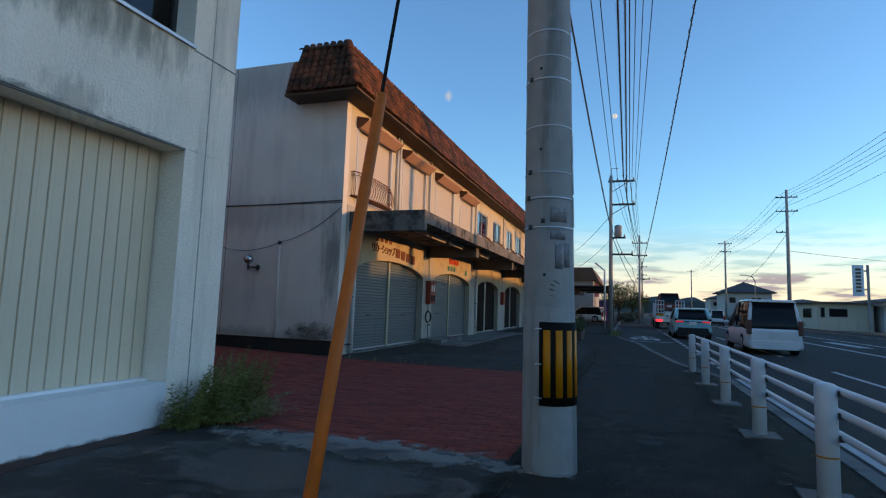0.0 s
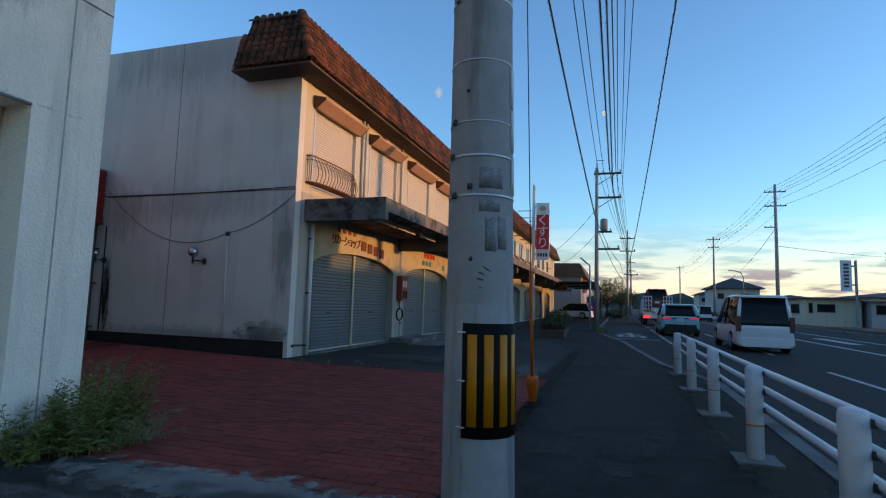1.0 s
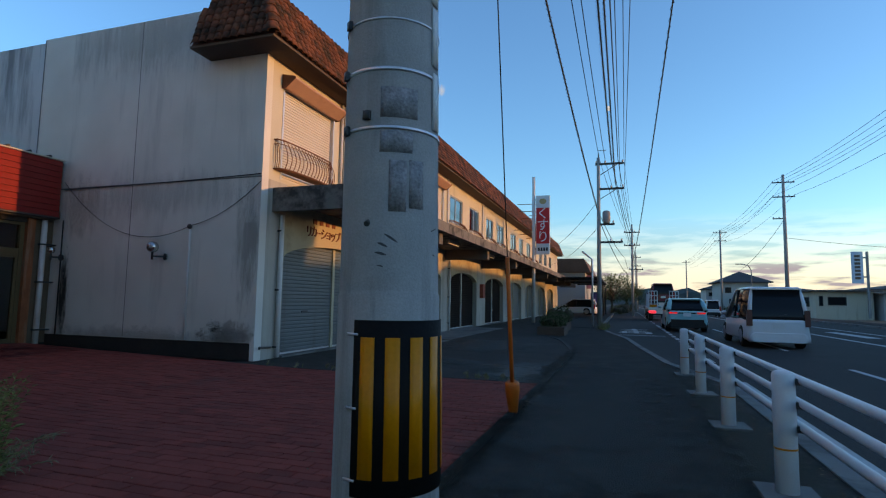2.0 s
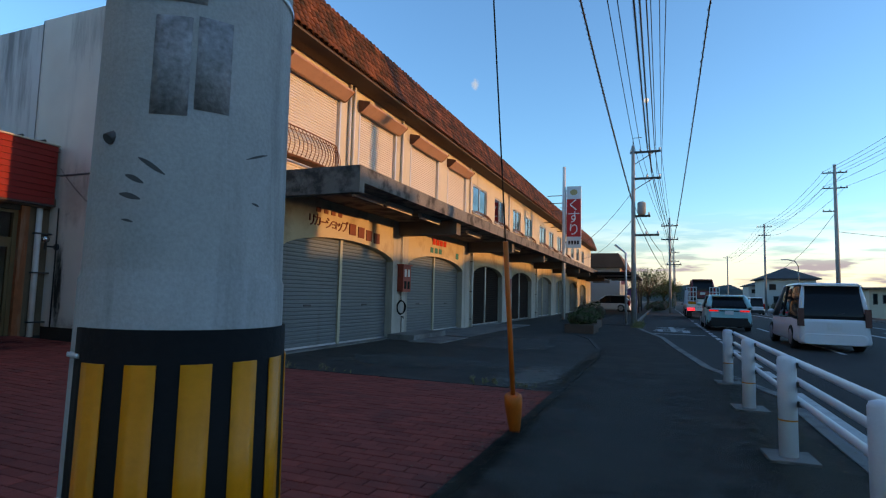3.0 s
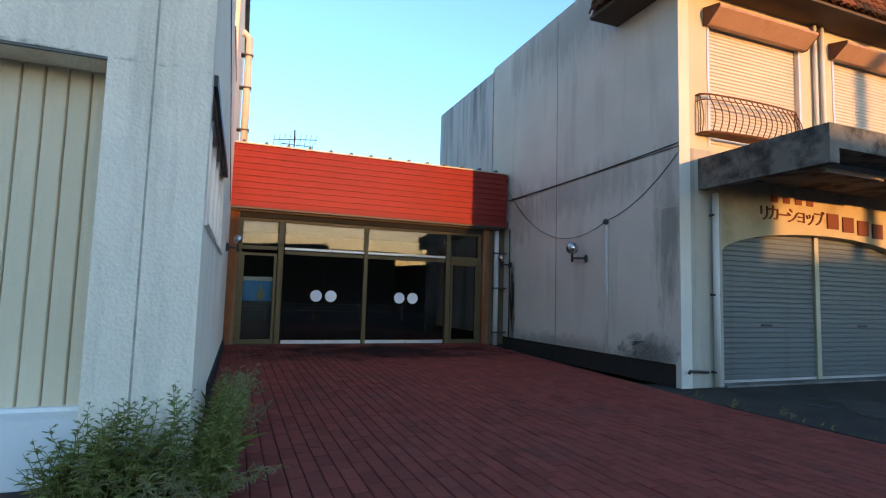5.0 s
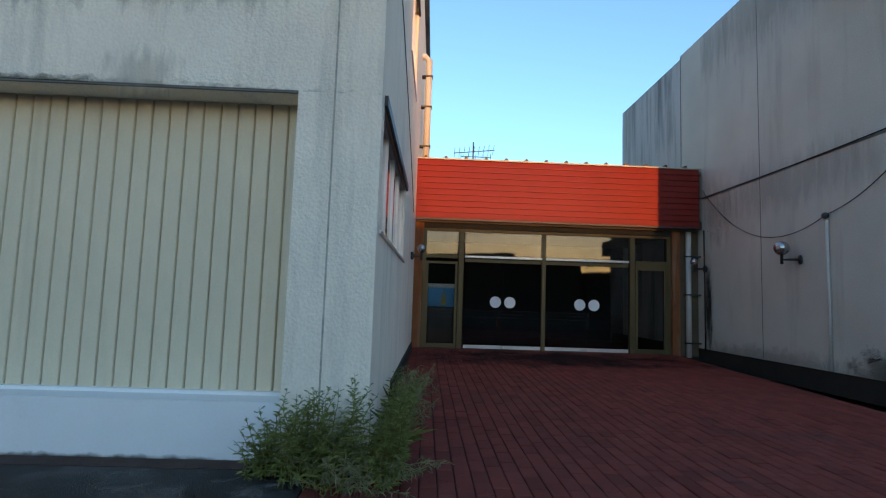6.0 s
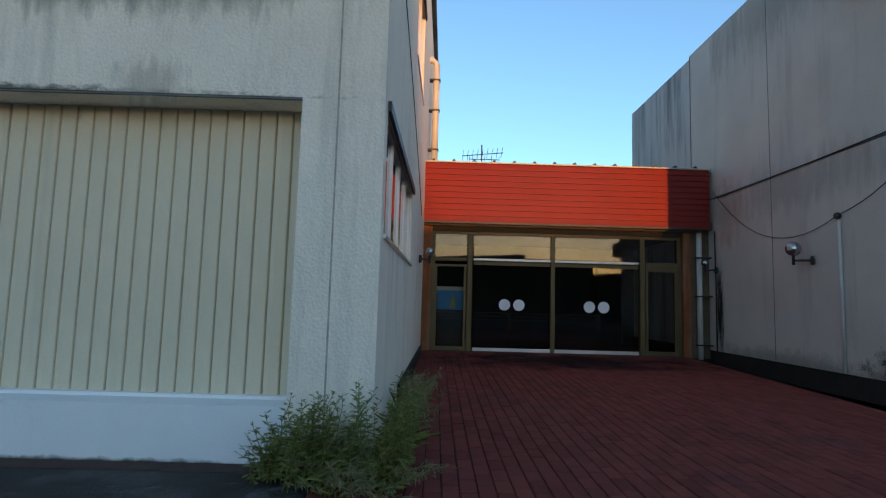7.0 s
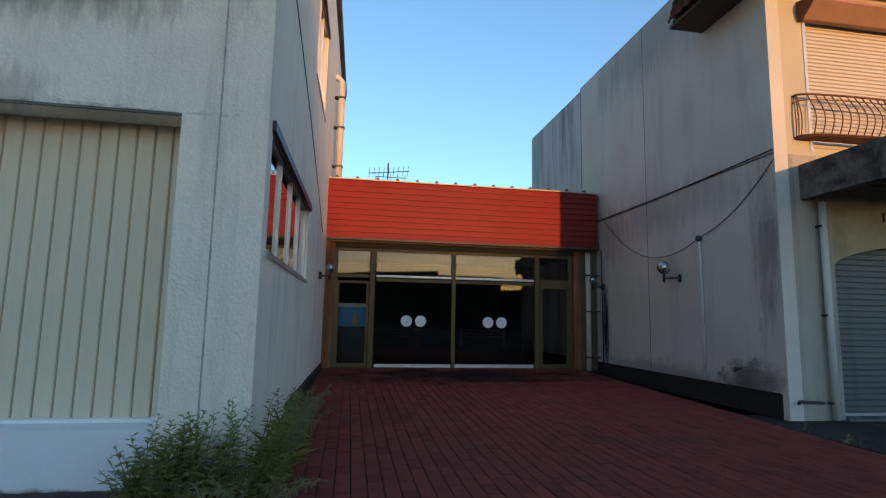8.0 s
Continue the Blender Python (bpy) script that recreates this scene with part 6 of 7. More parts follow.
INK_TEAL = surf("sign_ink_teal", (0.03, 0.16, 0.15), 0.7, bump=0.05)


def lettering(text, size, material, parent, m, depth=0.012, name="lettering", label=""):
    cu = bpy.data.curves.new(name, 'FONT')
    cu.body, cu.size, cu.extrude, cu.align_x = text, size, depth, 'CENTER'
    tmp = bpy.data.objects.new("tmp", cu)
    scene.collection.objects.link(tmp)
    bpy.context.view_layer.update()
    me = bpy.data.meshes.new_from_object(tmp.evaluated_get(bpy.context.evaluated_depsgraph_get()))
    bpy.data.objects.remove(tmp)
    me.transform(m)
    me.materials.clear()
    me.materials.append(material)
    ob = new(name, me)
    ob.parent = parent
    ob.matrix_parent_inverse = inv_world(parent)
    return tagged(ob, label)


FACE_X = Matrix(((0, 0, 1, 0), (1, 0, 0, 0), (0, 1, 0, 0), (0, 0, 0, 1)))   # text that faces +x and reads along +y
for k, ch in enumerate("リカーショップ"):
    u = 13.3 + k * 0.205
    lettering(ch, 0.27, INK, shops, T((FX + 0.006, u, 2.52 + 0.012 * math.sin(k * 2))) @ FACE_X, label="dark painted sign character")
for k in range(4):
    u = 14.85 + k * 0.38
    part("sign_bar", boxes((FX + 0.002, FX + 0.02, u - 0.12, u + 0.15, 2.47 - 0.03 * k, 2.72 - 0.03 * k)), INK, shops, "dark raised sign stroke")
for k in range(4):
    part("sign_bar", boxes((FX + 0.002, FX + 0.012, 13.45 + k * 0.27, 13.6 + k * 0.27, 2.80, 2.90)), INK, shops, "small dark sign stroke")
for k in range(4):
    part("sign_bar", boxes((FX + 0.002, FX + 0.012, 19.55 + k * 0.3, 19.78 + k * 0.3, 2.70, 2.88)), INK_RED, shops, "faded red sign stroke")
for k in range(3):
    part("sign_bar", boxes((FX + 0.002, FX + 0.012, 19.4 + k * 0.34, 19.62 + k * 0.34, 2.44, 2.60)), INK_TEAL, shops, "faded teal sign stroke")
part("sign_bar", boxes((FX + 0.002, FX + 0.012, 21.6, 21.85, 2.38, 2.58)), INK_TEAL, shops, "faded teal sign stroke")

# canopy lights
for y0 in (12.85, 14.2, 15.88, 19.3, 24.5, 30):
    f = thing("tube_light", (-4.5, y0 + 0.6, 3.0), "unlit fluorescent tube light under the canopy", "lamp", "canopy lights")
    part("housing", boxes((-4.55, -4.45, y0, y0 + 1.2, 3.0, 3.079)), SHUTTER_WHITE, f, bevel=0.006)
    part("tube", tubes(0.016, [(-4.5, y0 + 0.03, 2.975), (-4.5, y0 + 1.17, 2.975)], n=8), CIRCLE, f)
    part("holder", boxes((-4.52, -4.48, y0, y0 + 0.03, 2.95, 3.0)), SHUTTER_WHITE, f)
    part("holder", boxes((-4.52, -4.48, y0 + 1.17, y0 + 1.2, 2.95, 3.0)), SHUTTER_WHITE, f)

# meter cabinet with hose and steps
mc = thing("meter_box", (FX + 0.1, 17.45, 1.2), "rusty red metal meter cabinet on the pier", "meter box")
REDBOX = surf("red_cabinet", (0.30, 0.055, 0.035), 0.6, vary=0.2, scale=4, bump=0.1, stain=(0.12, 0.04, 0.03), stain_scale=4, stain_amount=0.6)
part("case", boxes((FX + 0.002, FX + 0.17, 17.22, 17.70, 1.22, 1.92)), REDBOX, mc, bevel=0.012)
part("hood", boxes((FX + 0.002, FX + 0.20, 17.18, 17.74, 1.921, 1.95)), REDBOX, mc)
for y, z in ((17.30, 1.62), (17.50, 1.62), (17.30, 1.30), (17.50, 1.30)):
    part("meter_window", boxes((FX + 0.171, FX + 0.178, y, y + 0.12, z, z + 0.2)), SHUTTER_WHITE if z > 1.5 else CARGLASS, mc)
part("conduit", tubes(0.02, [(FX + 0.04, 17.4, 1.95), (FX + 0.04, 17.4, 2.8)], n=8), PIPE, mc)
hs = thing("hose_coil", (FX + 0.05, 17.4, 0.8), "dark coiled hose hanging on the pier", "hose")
for k in range(3):
    pts = [(FX + 0.03 + 0.012 * k, 17.42 + (0.23 + 0.012 * k) * math.cos(a), 0.80 + (0.19 - 0.012 * k) * math.sin(a)) for a in [2 * math.pi * j / 22 for j in range(23)]]
    part("loop", tubes(0.011, pts, n=6), BLACK, hs)
part("tail", tubes(0.01, [(FX + 0.03, 17.42, 0.98), (FX + 0.03, 17.40, 1.22)], n=6), BLACK, hs)
part("tap", tubes(0.015, [(FX, 17.5, 0.55), (FX + 0.07, 17.5, 0.55), (FX + 0.07, 17.5, 0.50)], n=6), DARK_STEEL, hs)
part("tap_pipe", tubes(0.01, [(FX + 0.012, 17.5, 0.55), (FX + 0.012, 17.5, 0.1)], n=6), DARK_STEEL, hs)
st = tagged(part("step_slab", boxes((FX + 0.002, FX + 0.75, 16.75, 18.9, -0.02, 0.13)), CONCRETE, bevel=0.02), "low concrete step at the shop pier", "step")
st2 = tagged(part("step_slab", boxes((FX + 0.76, FX + 1.6, 16.4, 18.4, -0.02, 0.018)), CONCRETE, bevel=0.006), "thin pale concrete slab before the step", "step")
setting("concrete_strip", boxes((FX + 0.07, FX + 1.5, 18.95, 26.5, -0.02, 0.012)), CONCRETE, "pale worn concrete strip before the shops", "paving")
fb = thing("meter_box", (FX + 0.1, 28.3, 1.3), "rusty red metal meter cabinet on the pier", "meter box")
part("case", boxes((FX + 0.002, FX + 0.17, 28.1, 28.5, 1.3, 1.95)), REDBOX, fb, bevel=0.012)


# ---- balcony baskets of bent iron ----
def balcony(y0, y1, z0, z1, bulge):
    b = thing("window_basket", (FX, (y0 + y1) / 2, z0), "rusty bent iron balcony basket under the window", "balcony", "iron balcony baskets")
    n = int((y1 - y0) / 0.11)

    def prof(u):
        """Stand-off from the wall at height u."""
        return bulge * (0.70 + 0.30 * math.cos(u * 3.6 - 1.3))

    def bow(v, u):
        """Stand-off at v along the front and height u; the front bows out and turns in at the ends."""
        return prof(u) * (1 - (2 * v - 1) ** 2 * 0.35 - 0.5 * max(0.0, abs(2 * v - 1) - 0.9) * 5)

    def rim(u, r, name):
        z = z0 + (z1 - z0) * u
        pts = [(FX, y0, z)] + [(FX + bow(k / 16, u), y0 + (y1 - y0) * k / 16, z) for k in range(17)] + [(FX, y1, z)]
        part(name, tubes(r, pts, n=7), RAIL, b)
    rim(1.0, 0.015, "top_rail")
    rim(0.84, 0.008, "mid_rail")
    rim(0.0, 0.014, "bottom_rail")
    bm = bmesh.new()
    prism(bm, [(FX + 0.001, y0, z0 - 0.02)] + [(FX + bow(k / 16, 0) - 0.01, y0 + (y1 - y0) * k / 16, z0 - 0.02) for k in range(17)] + [(FX + 0.001, y1, z0 - 0.02)], (0, 0, 0.012))
    part("floor_plate", bm, RAIL, b)
    for k in range(n + 1):
        v = k / n
        part("bar", tubes(0.008, [(FX + bow(v, u), y0 + (y1 - y0) * v, z0 + (z1 - z0) * u) for u in (0, .15, .3, .45, .6, .75, .9, 1)], n=5), RAIL, b)
    for v in (0, 1):
        for q in (0.3, 0.65):
            part("bar", tubes(0.007, [(FX + bow(v, u) * q, y0 + (y1 - y0) * v, z0 + (z1 - z0) * u) for u in (0, .25, .5, .75, 1)], n=5), RAIL, b)


balcony(11.95, 14.0, 3.68, 4.26, 0.34)
for y0, y1 in ((17.6, 19.95), (20.55, 22.6)):
    balcony(y0, y1, 3.42, 3.62, 0.36)
for a, b in UP_WIN[:8]:
    balcony(a - 0.1, b + 0.1, 3.95, 4.30, 0.34)

# ---- pharmacy sign and frame on the roof ----
sg = thing("pylon_sign", (-3.95, 33.7, 0), "tall red and white shop sign on a steel post", "sign")
part("post", tube(bmesh.new(), [(-4.05, 33.7, -0.1), (-4.05, 33.7, 8.25)], [0.10, 0.085], 14), PIPE, sg)
bd = part("board", boxes((-3.90, -3.14, 33.62, 33.78, 3.82, 7.15)), surf("sign_white", (0.62, 0.66, 0.68), 0.5, vary=0.08, bump=0), sg, "white lit sign box with a red field", bevel=0.01)
part("red_field", boxes((-3.885, -3.155, 33.61, 33.619, 4.42, 6.45)), surf("sign_red", (0.62, 0.035, 0.035), 0.5, vary=0.08, bump=0), bd)
FACE_Y = Matrix(((1, 0, 0, 0), (0, 0, -1, 0), (0, 1, 0, 0), (0, 0, 0, 1)))   # text that faces -y
for k, ch in enumerate("くすり"):
    lettering(ch, 0.70, CIRCLE, bd, T((-3.52, 33.605, 5.88 - k * 0.66)) @ FACE_Y, depth=0.004, label="white sign character")
for k in range(4):
    part("small_bar", boxes((-3.80 + k * 0.15, -3.69 + k * 0.15, 33.612, 33.618, 4.0, 4.2)), NAVY, bd)
bmq = bmesh.new()
prism(bmq, [(-3.52 + 0.2 * math.cos(k * math.pi / 8), 33.618, 6.82 + 0.16 * math.sin(k * math.pi / 8)) for k in range(16)], (0, -0.006, 0))
part("emblem", bmq, surf("emblem_ochre", (0.45, 0.33, 0.15), 0.5, bump=0), bd)
for z in (4.1, 6.9):
    part("bracket", boxes((-4.0, -3.905, 33.67, 33.73, z, z + 0.06)), DARK_STEEL, sg)
rf = thing("roof_rack", (-5.0, 38, 6.3), "rusty open steel frame on the roof edge", "frame")
for z in (6.3, 6.75, 7.2):
    part("rail", tubes(0.025, [(-5.5, 36.5, z), (-4.4, 36.5, z), (-4.4, 41, z), (-5.5, 41, z)], n=6), RAIL, rf)
for x, y in ((-4.4, 36.5), (-4.4, 38.7), (-4.4, 41)):
    part("upright", tubes(0.025, [(x, y, 5.6), (x, y, 7.4)], n=6), RAIL, rf)
for y in (36.5, 38.7, 41):
    part("strut", tubes(0.025, [(-5.7, y, 5.6), (-4.4, y, 5.6)], n=6), RAIL, rf)
# air conditioners on the canopy
for y in (40.4, 46.3, 49.4):
    ac = thing("air_conditioner", (-5.2, y, 3.22), "pale outdoor air conditioner unit on the canopy", "air conditioner", "outdoor units")
    part("case", boxes((-5.4, -5.1, y, y + 0.8, 3.222, 3.85)), PIPE, ac, bevel=0.02)
    part("fan_grille", tube(bmesh.new(), [(-5.1, y + 0.35, 3.53), (-5.085, y + 0.35, 3.53)], 0.22, 18), DARK_STEEL, ac)

# ---- roof details behind the red fascia ----
an = thing("aerial", (-14.0, 7.02, 4.03), "thin rusty television aerial on a mast", "aerial")
part("mast", tubes(0.018, [(-14.0, 7.02, 4.0), (-14.0, 7.02, 5.38)], n=6), DARK_STEEL, an)
part("boom", tubes(0.012, [(-14.0, 6.5, 5.06), (-14.0, 7.6, 5.18)], n=5), DARK_STEEL, an)
for k in range(9):
    y = 6.52 + k * 0.13
    z = 5.06 + 0.12 * (y - 6.5) / 1.1
    part("element", tubes(0.006, [(-14.2, y, z - 0.08), (-13.8, y, z + 0.09)], n=4), DARK_STEEL, an)
part("boom", tubes(0.012, [(-14.0, 6.7, 4.98), (-14.0, 7.5, 4.98)], n=5), DARK_STEEL, an)
for k in range(5):
    part("element", tubes(0.006, [(-14.1, 6.7 + k * 0.2, 4.88), (-14.1, 6.7 + k * 0.2, 5.1)], n=4), DARK_STEEL, an)
vp = part("vent_pipe", tubes(0.075, [(-11.6, 5.45, 6.55), (-11.6, 5.68, 6.6), (-11.6, 5.78, 6.5), (-11.6, 5.78, 4.0)], n=14), PIPE, white, "pale vent pipe bent into the wall")
for z in (4.5, 5.4, 6.1):
    part("pipe_clip", boxes((-11.69, -11.51, 5.5, 5.87, z, z + 0.03)), DARK_STEEL, vp)
for k in range(14):
    y = 5.78 + k * 0.42
    part("roof_rib", tubes(0.034, [(-14.0, y, 4.06), (-10.80, y, 4.085)], n=8), DARK_STEEL, hall)

# blue cool box with a bottle picture, standing inside the left pane
cb = thing("drinks_cooler", (-11.48, 6.25, 0.14), "blue drinks cooler with a pale bottle picture", "cooler")
part("stand", boxes((-11.68, -11.28, 5.95, 6.48, 0.14, 0.995)), DARK_STEEL, cb, "dark stand", bevel=0.01)
part("case", boxes((-11.7, -11.26, 5.93, 6.50, 1.0, 1.40)), surf("blue_cooler", (0.05, 0.45, 0.90), 0.4, bump=0), cb, bevel=0.02)
part("lid", boxes((-11.72, -11.24, 5.91, 6.52, 1.401, 1.48)), CIRCLE, cb, "white lid", bevel=0.01)
bmq = bmesh.new()
prism(bmq, [(-11.257, 6.26 + dy, z) for dy, z in ((-0.06, 1.03), (0.06, 1.03), (0.06, 1.17), (0.02, 1.24), (0.02, 1.33), (-0.02, 1.33), (-0.02, 1.24), (-0.06, 1.17))], (0.004, 0, 0))
part("bottle_picture", bmq, surf("bottle_print", (0.55, 0.5, 0.25), 0.5, bump=0), cb)

# ---- cracks and litter on the ground ----
crnd = random.Random(31)


def crack(x, y, heading, n, step, w):
    bm = bmesh.new()
    prev = None
    a = heading
    for k in range(n):
        h = w * (0.4 + crnd.random()) * (1 - 0.7 * k / n)
        side = Vector((-math.sin(a), math.cos(a), 0)) * h
        row = [bm.verts.new(Vector((x, y, 0.0065)) - side), bm.verts.new(Vector((x, y, 0.0065)) + side)]
        if prev:
            bm.faces.new((prev[0], row[0], row[1], prev[1]))
        prev = row
        a = heading + crnd.uniform(-0.9, 0.9)
        x, y = x + step * math.cos(a), y + step * math.sin(a)
        if not (-3.6 < x < -0.5 and y < 5.15):
            break
    if len(bm.faces):
        setting("crack", bm, CRACK, "thin dark crack in the concrete apron", "crack")
    else:
        bm.free()


for x, y, h, n in ((-0.6, 4.9, 3.5, 26), (-1.2, 5.1, 4.2, 24), (-2.0, 5.1, 4.6, 22), (-3.0, 4.6, -0.2, 26), (-1.6, 4.3, 2.6, 20), (-0.8, 4.0, 2.9, 22), (-2.6, 3.6, 0.3, 22), (-1.0, 3.2, 3.4, 24), (-2.2, 4.4, 1.2, 12), (-1.4, 4.75, 0.4, 14)):
    crack(x, y, h, n, 0.09, 0.007)
LITTER = surf("dry_leaf_litter", (0.16, 0.12, 0.07), 0.9, rand=0.5, bump=0)
bm = bmesh.new()
for k in range(420):
    q = crnd.random()
    if q < 0.35:
        x, y = -0.42 + crnd.gauss(0, 0.10), crnd.uniform(1, 16)
    elif q < 0.6:
        x, y = crnd.uniform(-5.6, -0.6), 11.2 + crnd.gauss(0, 0.12)
    elif q < 0.8:
        x, y = crnd.uniform(-9, -0.6), crnd.uniform(5.6, 11)
    else:
        x, y = 2.05 + crnd.gauss(0, 0.08), crnd.uniform(2, 14)
    a = crnd.uniform(0, 6.28)
    z = paving_z(x) + 0.006 if x < -0.5 else 0.004 + (0.012 if x > 1.9 else 0.01)
    blade(bm, Vector((x, y, z)), Vector((math.cos(a), math.sin(a), 0.1)).normalized(), Vector((0, 0, 1)), crnd.uniform(0.015, 0.05), crnd.uniform(0.008, 0.02))
tagged(part("leaf_litter", bm, LITTER), "scattered dry leaves and crumbs on the ground", "litter", kind="stuff")


# ---- pale worn patches where the asphalt has crumbled, dirt, painted shade by the doors ----
for label, c, r, sc, col, amount, thin in (
        ("pale crumbled strip at the apron's edge", (-1.7, 4.95, 0), (1.6, 0.34, 1), 5.0, (0.25, 0.235, 0.215), 0.8, 0.36),
        ("pale scuffed patches on the apron", (-1.7, 4.3, 0), (1.6, 0.8, 1), 3.2, (0.15, 0.14, 0.128), 0.55, 0.30),
        ("pale crumbled patch by the stay", (-1.0, 12.3, 0), (0.6, 1.3, 1), 7, (0.15, 0.138, 0.12), 0.7, 0.3),
        ("pale worn patch on the forecourt", (-3.2, 13.0, 0), (1.6, 0.9, 1), 2.5, (0.10, 0.097, 0.09), 0.5, 0.3),
        ("pale worn patch on the forecourt", (-2.6, 17.5, 0), (1.2, 2.4, 1), 2, (0.11, 0.105, 0.098), 0.5, 0.3),
        ("pale dusty patch on the pavement", (0.5, 9.5, 0), (0.9, 4.5, 1), 1.6, (0.075, 0.071, 0.066), 0.5, 0.3),
        ("brown dirt along the edge of the paving", (-0.37, 8.2, 0), (0.10, 4.2, 1), 11, (0.035, 0.029, 0.022), 0.85, 0.3),
        ("brown dirt along the apron's edging", (-0.40, 3.6, 0), (0.12, 2.0, 1), 10, (0.035, 0.029, 0.022), 0.85, 0.3),
        ("brown dirt along the forecourt edging", (-0.45, 14.0, 0), (0.16, 3.4, 1), 8, (0.045, 0.037, 0.028), 0.85, 0.3),
        ("dirt gathered under the guard fence", (1.78, 7.5, 0), (0.30, 7.0, 1), 6, (0.07, 0.06, 0.048), 0.55, 0.35),
        # corner shade before the doors painted in, together with dirt
        ("dark band of dirt and painted shade before the glass doors", (-9.9, 8.4, 0), (1.3, 3.0, 1), 1.8, (0.030, 0.018, 0.017), 0.75, 0.4)):
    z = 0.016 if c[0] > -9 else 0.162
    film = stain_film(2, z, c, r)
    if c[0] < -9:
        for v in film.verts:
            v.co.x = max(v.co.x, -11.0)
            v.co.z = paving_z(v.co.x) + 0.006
    setting("stain", film, stain_paint("ground_stain_shade", col, c, (r[0], r[1], 100.0), sc, (1, 1, 1), amount, 0.30 if c[0] < -9 else 0.13, thin), label, "stain")

# ---- roof tiles: shared barrel tiles on the mansard ----
def barrel(width, length, rise):
    """A tapered half-round tile; x across, y up the slope, z out."""
    bm = bmesh.new()
    rows = []
    for v, s in ((0.0, 1.0), (length, 0.82)):
        rows.append([bm.verts.new((math.cos(math.pi * k / 6) * width / 2 * s, v, math.sin(math.pi * k / 6) * rise * s + 0.012 * (1 - v / length))) for k in range(7)])
    for k in range(6):
        f = bm.faces.new((rows[0][k], rows[1][k], rows[1][k + 1], rows[0][k + 1]))
        f.smooth = True
    inner = [bm.verts.new((math.cos(math.pi * k / 6) * (width / 2 - 0.018), 0.0, math.sin(math.pi * k / 6) * (rise - 0.018) + 0.012)) for k in range(7)]
    for k in range(6):
        bm.faces.new((rows[0][k], rows[0][k + 1], inner[k + 1], inner[k]))
    return bm


trnd = random.Random(9)
tile_mesh = mesh_of("roof_tile", barrel(0.172, 0.215, 0.058), TILE)
tile_src = barrel(0.172, 0.215, 0.058)
tile_src.verts.ensure_lookup_table()
tile_src.verts.index_update()
tile_co = [v.co.copy() for v in tile_src.verts]
tile_fc = [[v.index for v in f.verts] for f in tile_src.faces]
slope = Vector((X1 - X0, 0, Z1 - Z0))
run = slope.length
up = slope.normalized()
out = Vector((up.z, 0, -up.x))
rest_v, rest_f = [], []
count = 0
NR, PITCH = 8, 0.176


def tile_at(o, right, upv, nrm):
    m = Matrix((right, upv, nrm)).transposed().to_4x4()
    m.translation = o
    return m @ pose(0, 0, 0, trnd.uniform(-2, 2), trnd.uniform(-3, 3), trnd.uniform(-2.5, 2.5))


ncol = int((END + 0.4 - Y0) / PITCH)
for c in range(ncol):
    for r in range(NR):
        u = r * run / NR
        y = Y0 + 0.1 + c * PITCH
        if y < Y0 + (Y1 - Y0) * u / run:
            continue
        m = tile_at(Vector((X0, y, Z0)) + up * u + out * 0.012, Vector((0, 1, 0)), up, out)
        if count < 210:
            piece("roof_tile", tile_mesh, roof, m)
            count += 1
        else:
            base = len(rest_v)
            rest_v += [m @ co for co in tile_co]
            rest_f += [[base + i for i in f] for f in tile_fc]
# gable end of the mansard
eu = Vector((0, Y1 - Y0, Z1 - Z0)).normalized()
eo = Vector((0, -eu.z, eu.y))
for c in range(11):
    for r in range(NR):
        u = r * run / NR
        x = -7.0 + 0.09 + c * 0.176
        f = u / run
        if x > X0 + (X1 - X0) * f or x < -7.0 + 0.16 * f:
            continue
        m = tile_at(Vector((x, Y0, Z0)) + eu * u + eo * 0.012, Vector((1, 0, 0)), eu, eo)
        piece("roof_tile", tile_mesh, roof, m)
me = bpy.data.meshes.new("far_tiles")
me.from_pydata([tuple(v) for v in rest_v], [], rest_f)
me.materials.append(TILE)
ft = new("far_tiles", me)
ft.parent = roof
ft.matrix_parent_inverse = inv_world(roof)
tagged(ft, kind="stuff")
# ridge caps along the top and down the corner
cap_mesh = mesh_of("ridge_tile", barrel(0.24, 0.30, 0.09), TILE)
for k in range(60):
    y = Y1 + k * 0.26
    piece("ridge_tile", cap_mesh, roof, Matrix.LocRotScale((X1 - 0.06, y, Z1 - 0.05), Euler((0, 0, 0)), None))
cs = Vector((X1 - X0, Y1 - Y0, Z1 - Z0))
cu = cs.normalized()
cr = cu.cross(Vector((1, -1, 0))).normalized()
cn = cr.cross(cu)
for k in range(6):
    piece("ridge_tile", cap_mesh, roof, tile_at(Vector((X0, Y0, Z0)) + cs * (k / 6), cu.cross(Vector((1, -1, 0.4)).normalized()).normalized(), cu, cu.cross(Vector((1, -1, 0.4)).normalized()).normalized().cross(cu)))
for k in range(5):
    piece("ridge_tile", cap_mesh, roof, Matrix.LocRotScale((-6.86 + k * 0.25, Y1, Z1 - 0.05), Euler((0, 0, radians(-90))), None))

# ---- paving bricks ----
BL, BW, GAP = 0.23, 0.1145, 0.007


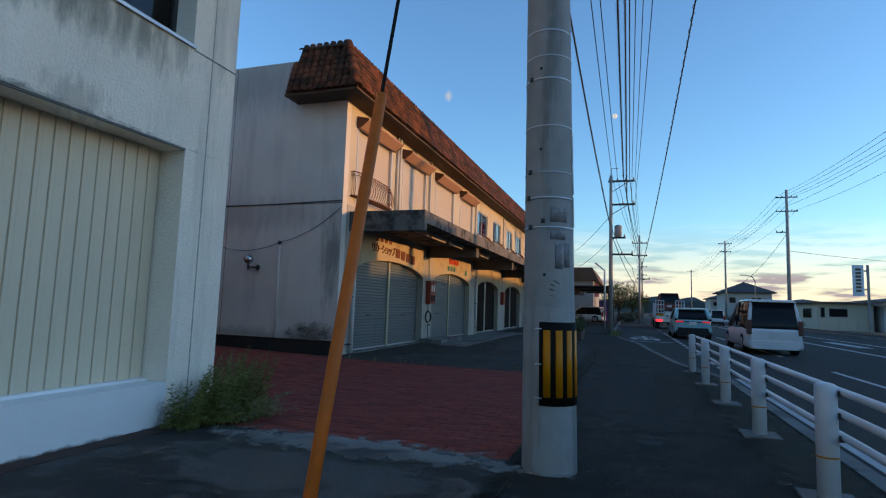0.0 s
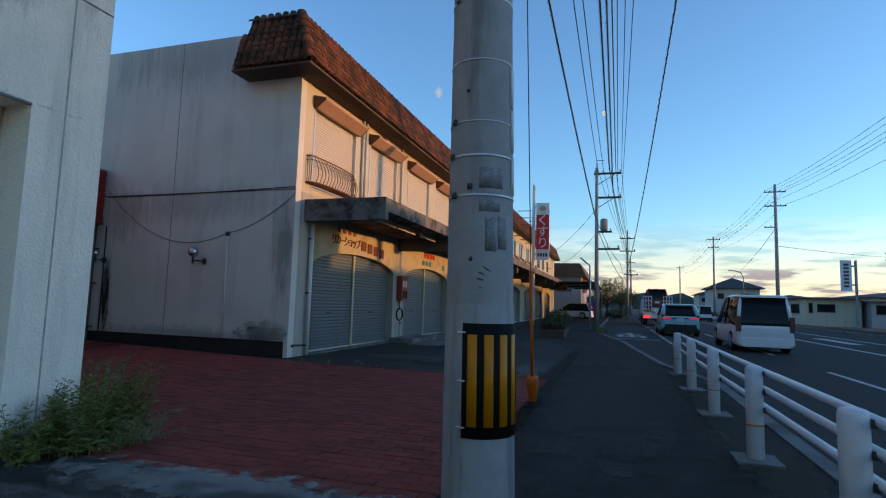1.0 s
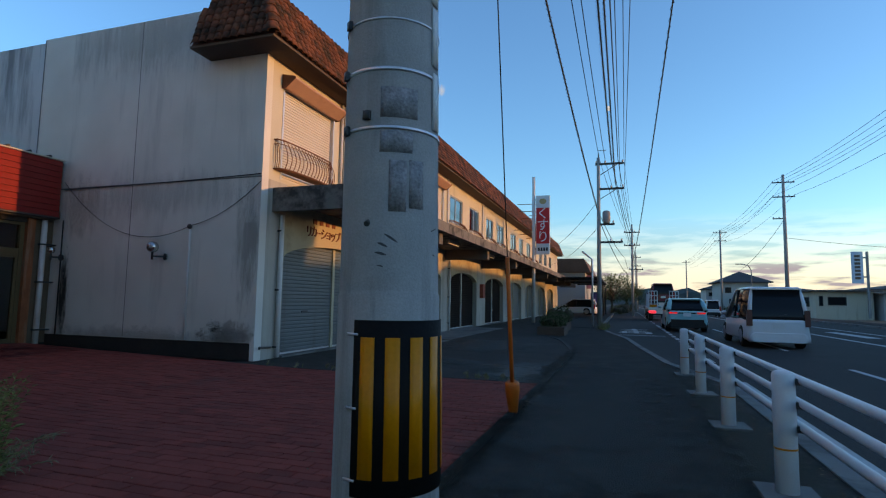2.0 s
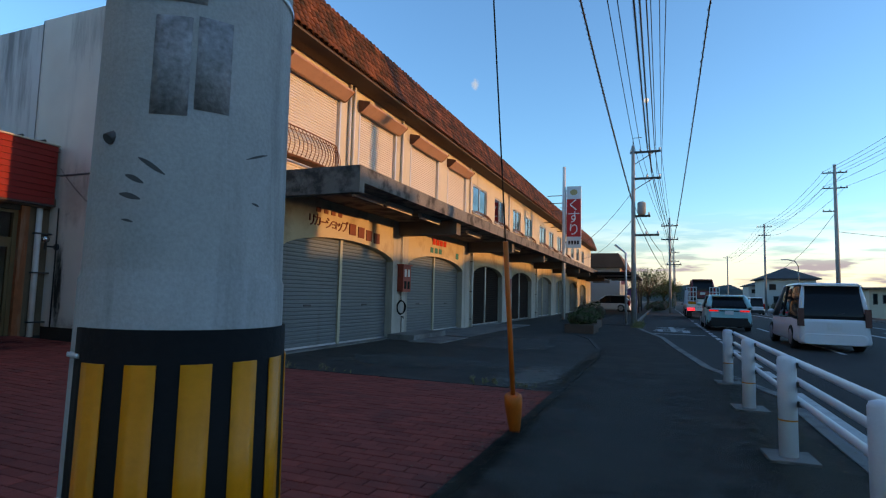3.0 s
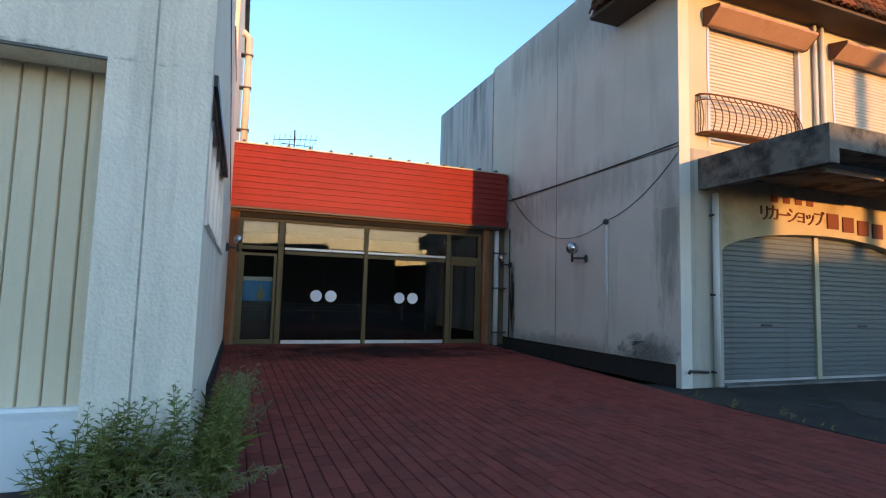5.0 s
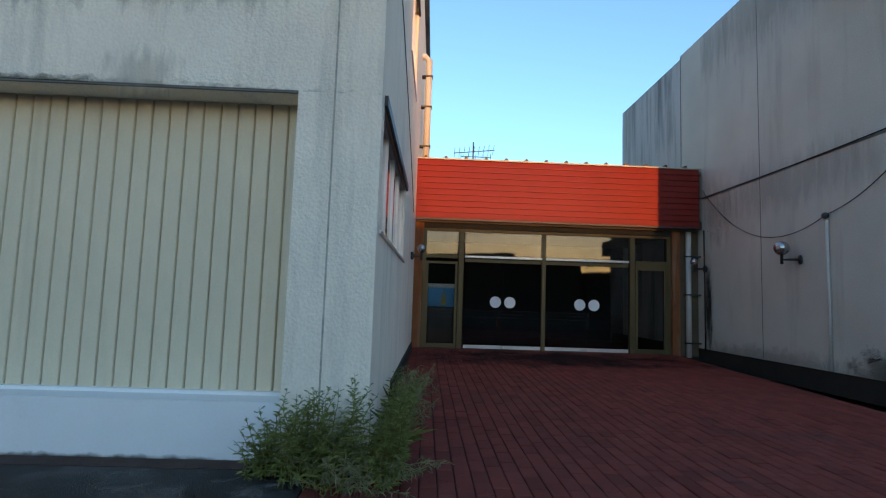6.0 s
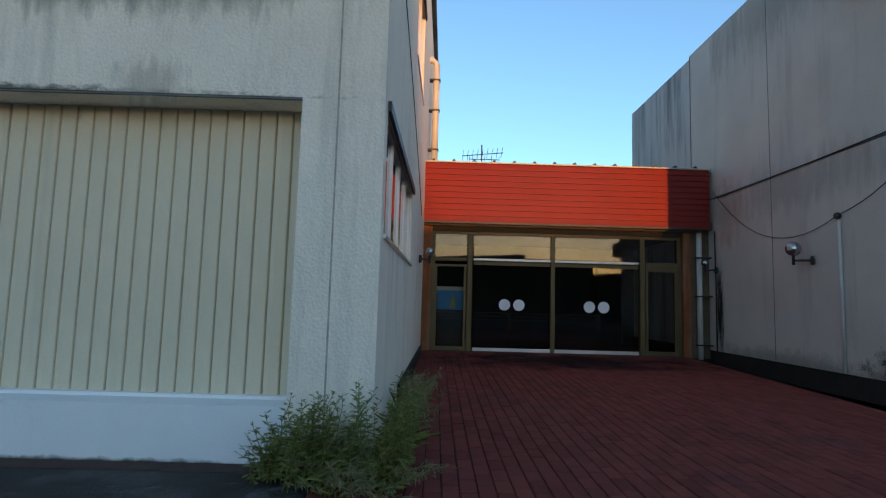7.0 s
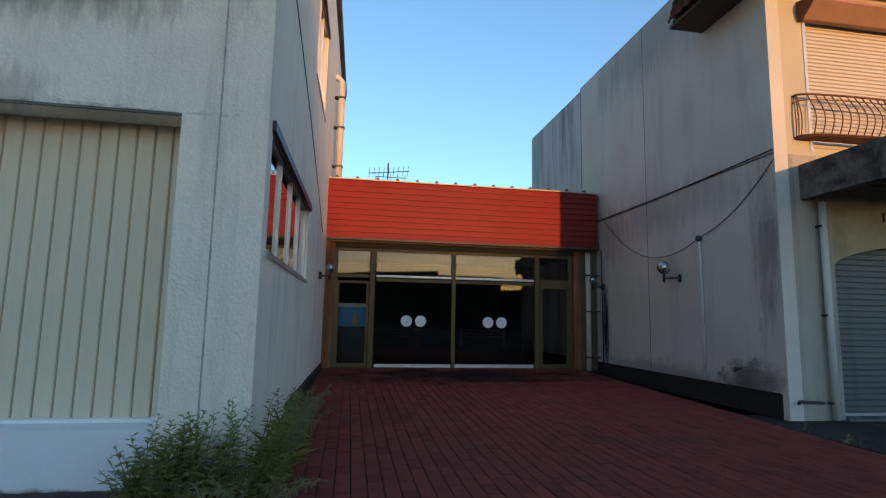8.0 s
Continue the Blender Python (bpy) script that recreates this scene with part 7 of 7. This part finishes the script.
def paver(BL=0.23):
    bm = bmesh.new()
    hx, hy, b = BL / 2 - GAP / 2, BW / 2 - GAP / 2, 0.006
    lo = [bm.verts.new((sx * hx, sy * hy, -0.014)) for sx, sy in ((-1, -1), (1, -1), (1, 1), (-1, 1))]
    md = [bm.verts.new((sx * hx, sy * hy, -0.004)) for sx, sy in ((-1, -1), (1, -1), (1, 1), (-1, 1))]
    tp = [bm.verts.new((sx * (hx - b), sy * (hy - b), 0)) for sx, sy in ((-1, -1), (1, -1), (1, 1), (-1, 1))]
    for a, c in ((lo, md), (md, tp)):
        for k in range(4):
            bm.faces.new((a[k], a[(k + 1) % 4], c[(k + 1) % 4], c[k]))
    bm.faces.new(tp)
    return bm


brick_mesh = mesh_of("brick", paver(), BRICK)
half = paver(0.115)
half.verts.index_update()
half_v = [v.co.copy() for v in half.verts]
src = paver()
src.verts.ensure_lookup_table()
src.verts.index_update()
pv = [v.co.copy() for v in src.verts]
pf = [[v.index for v in f.verts] for f in src.faces]
brnd = random.Random(21)
rest_v, rest_f = [], []
near = 0
rows = int(6.02 / BW)
for r in range(rows):
    y = 5.18 + (r + 0.5) * BW
    off = (r % 2) * BL / 2
    for c in range(48):
        x = -0.46 - BL / 2 - c * BL + off - 0.0
        if x < -11.15:
            continue
        short = x > -0.46 - BL * 0.5 + 0.01
        if short:
            x -= BL / 4
        tilt = 0.0 if x > -4.5 else -math.degrees(math.atan(0.15 / 6.1))
        m = pose(x, y, paving_z(x) + brnd.uniform(-0.0022, 0.0042), brnd.uniform(-0.8, 0.8), brnd.uniform(-0.4, 0.4) - tilt, brnd.uniform(-0.5, 0.5))
        if near < 290 and -4.6 < x < -1.6 and 5.6 < y < 8.4:
            piece("brick", brick_mesh, paving, m)
            near += 1
        else:
            base = len(rest_v)
            rest_v += [m @ co for co in (half_v if short else pv)]
            rest_f += [[base + i for i in f] for f in pf]
me = bpy.data.meshes.new("far_bricks")
me.from_pydata([tuple(v) for v in rest_v], [], rest_f)
me.materials.append(BRICK)
fbk = new("far_bricks", me)
fbk.parent = paving
tagged(fbk, kind="stuff")
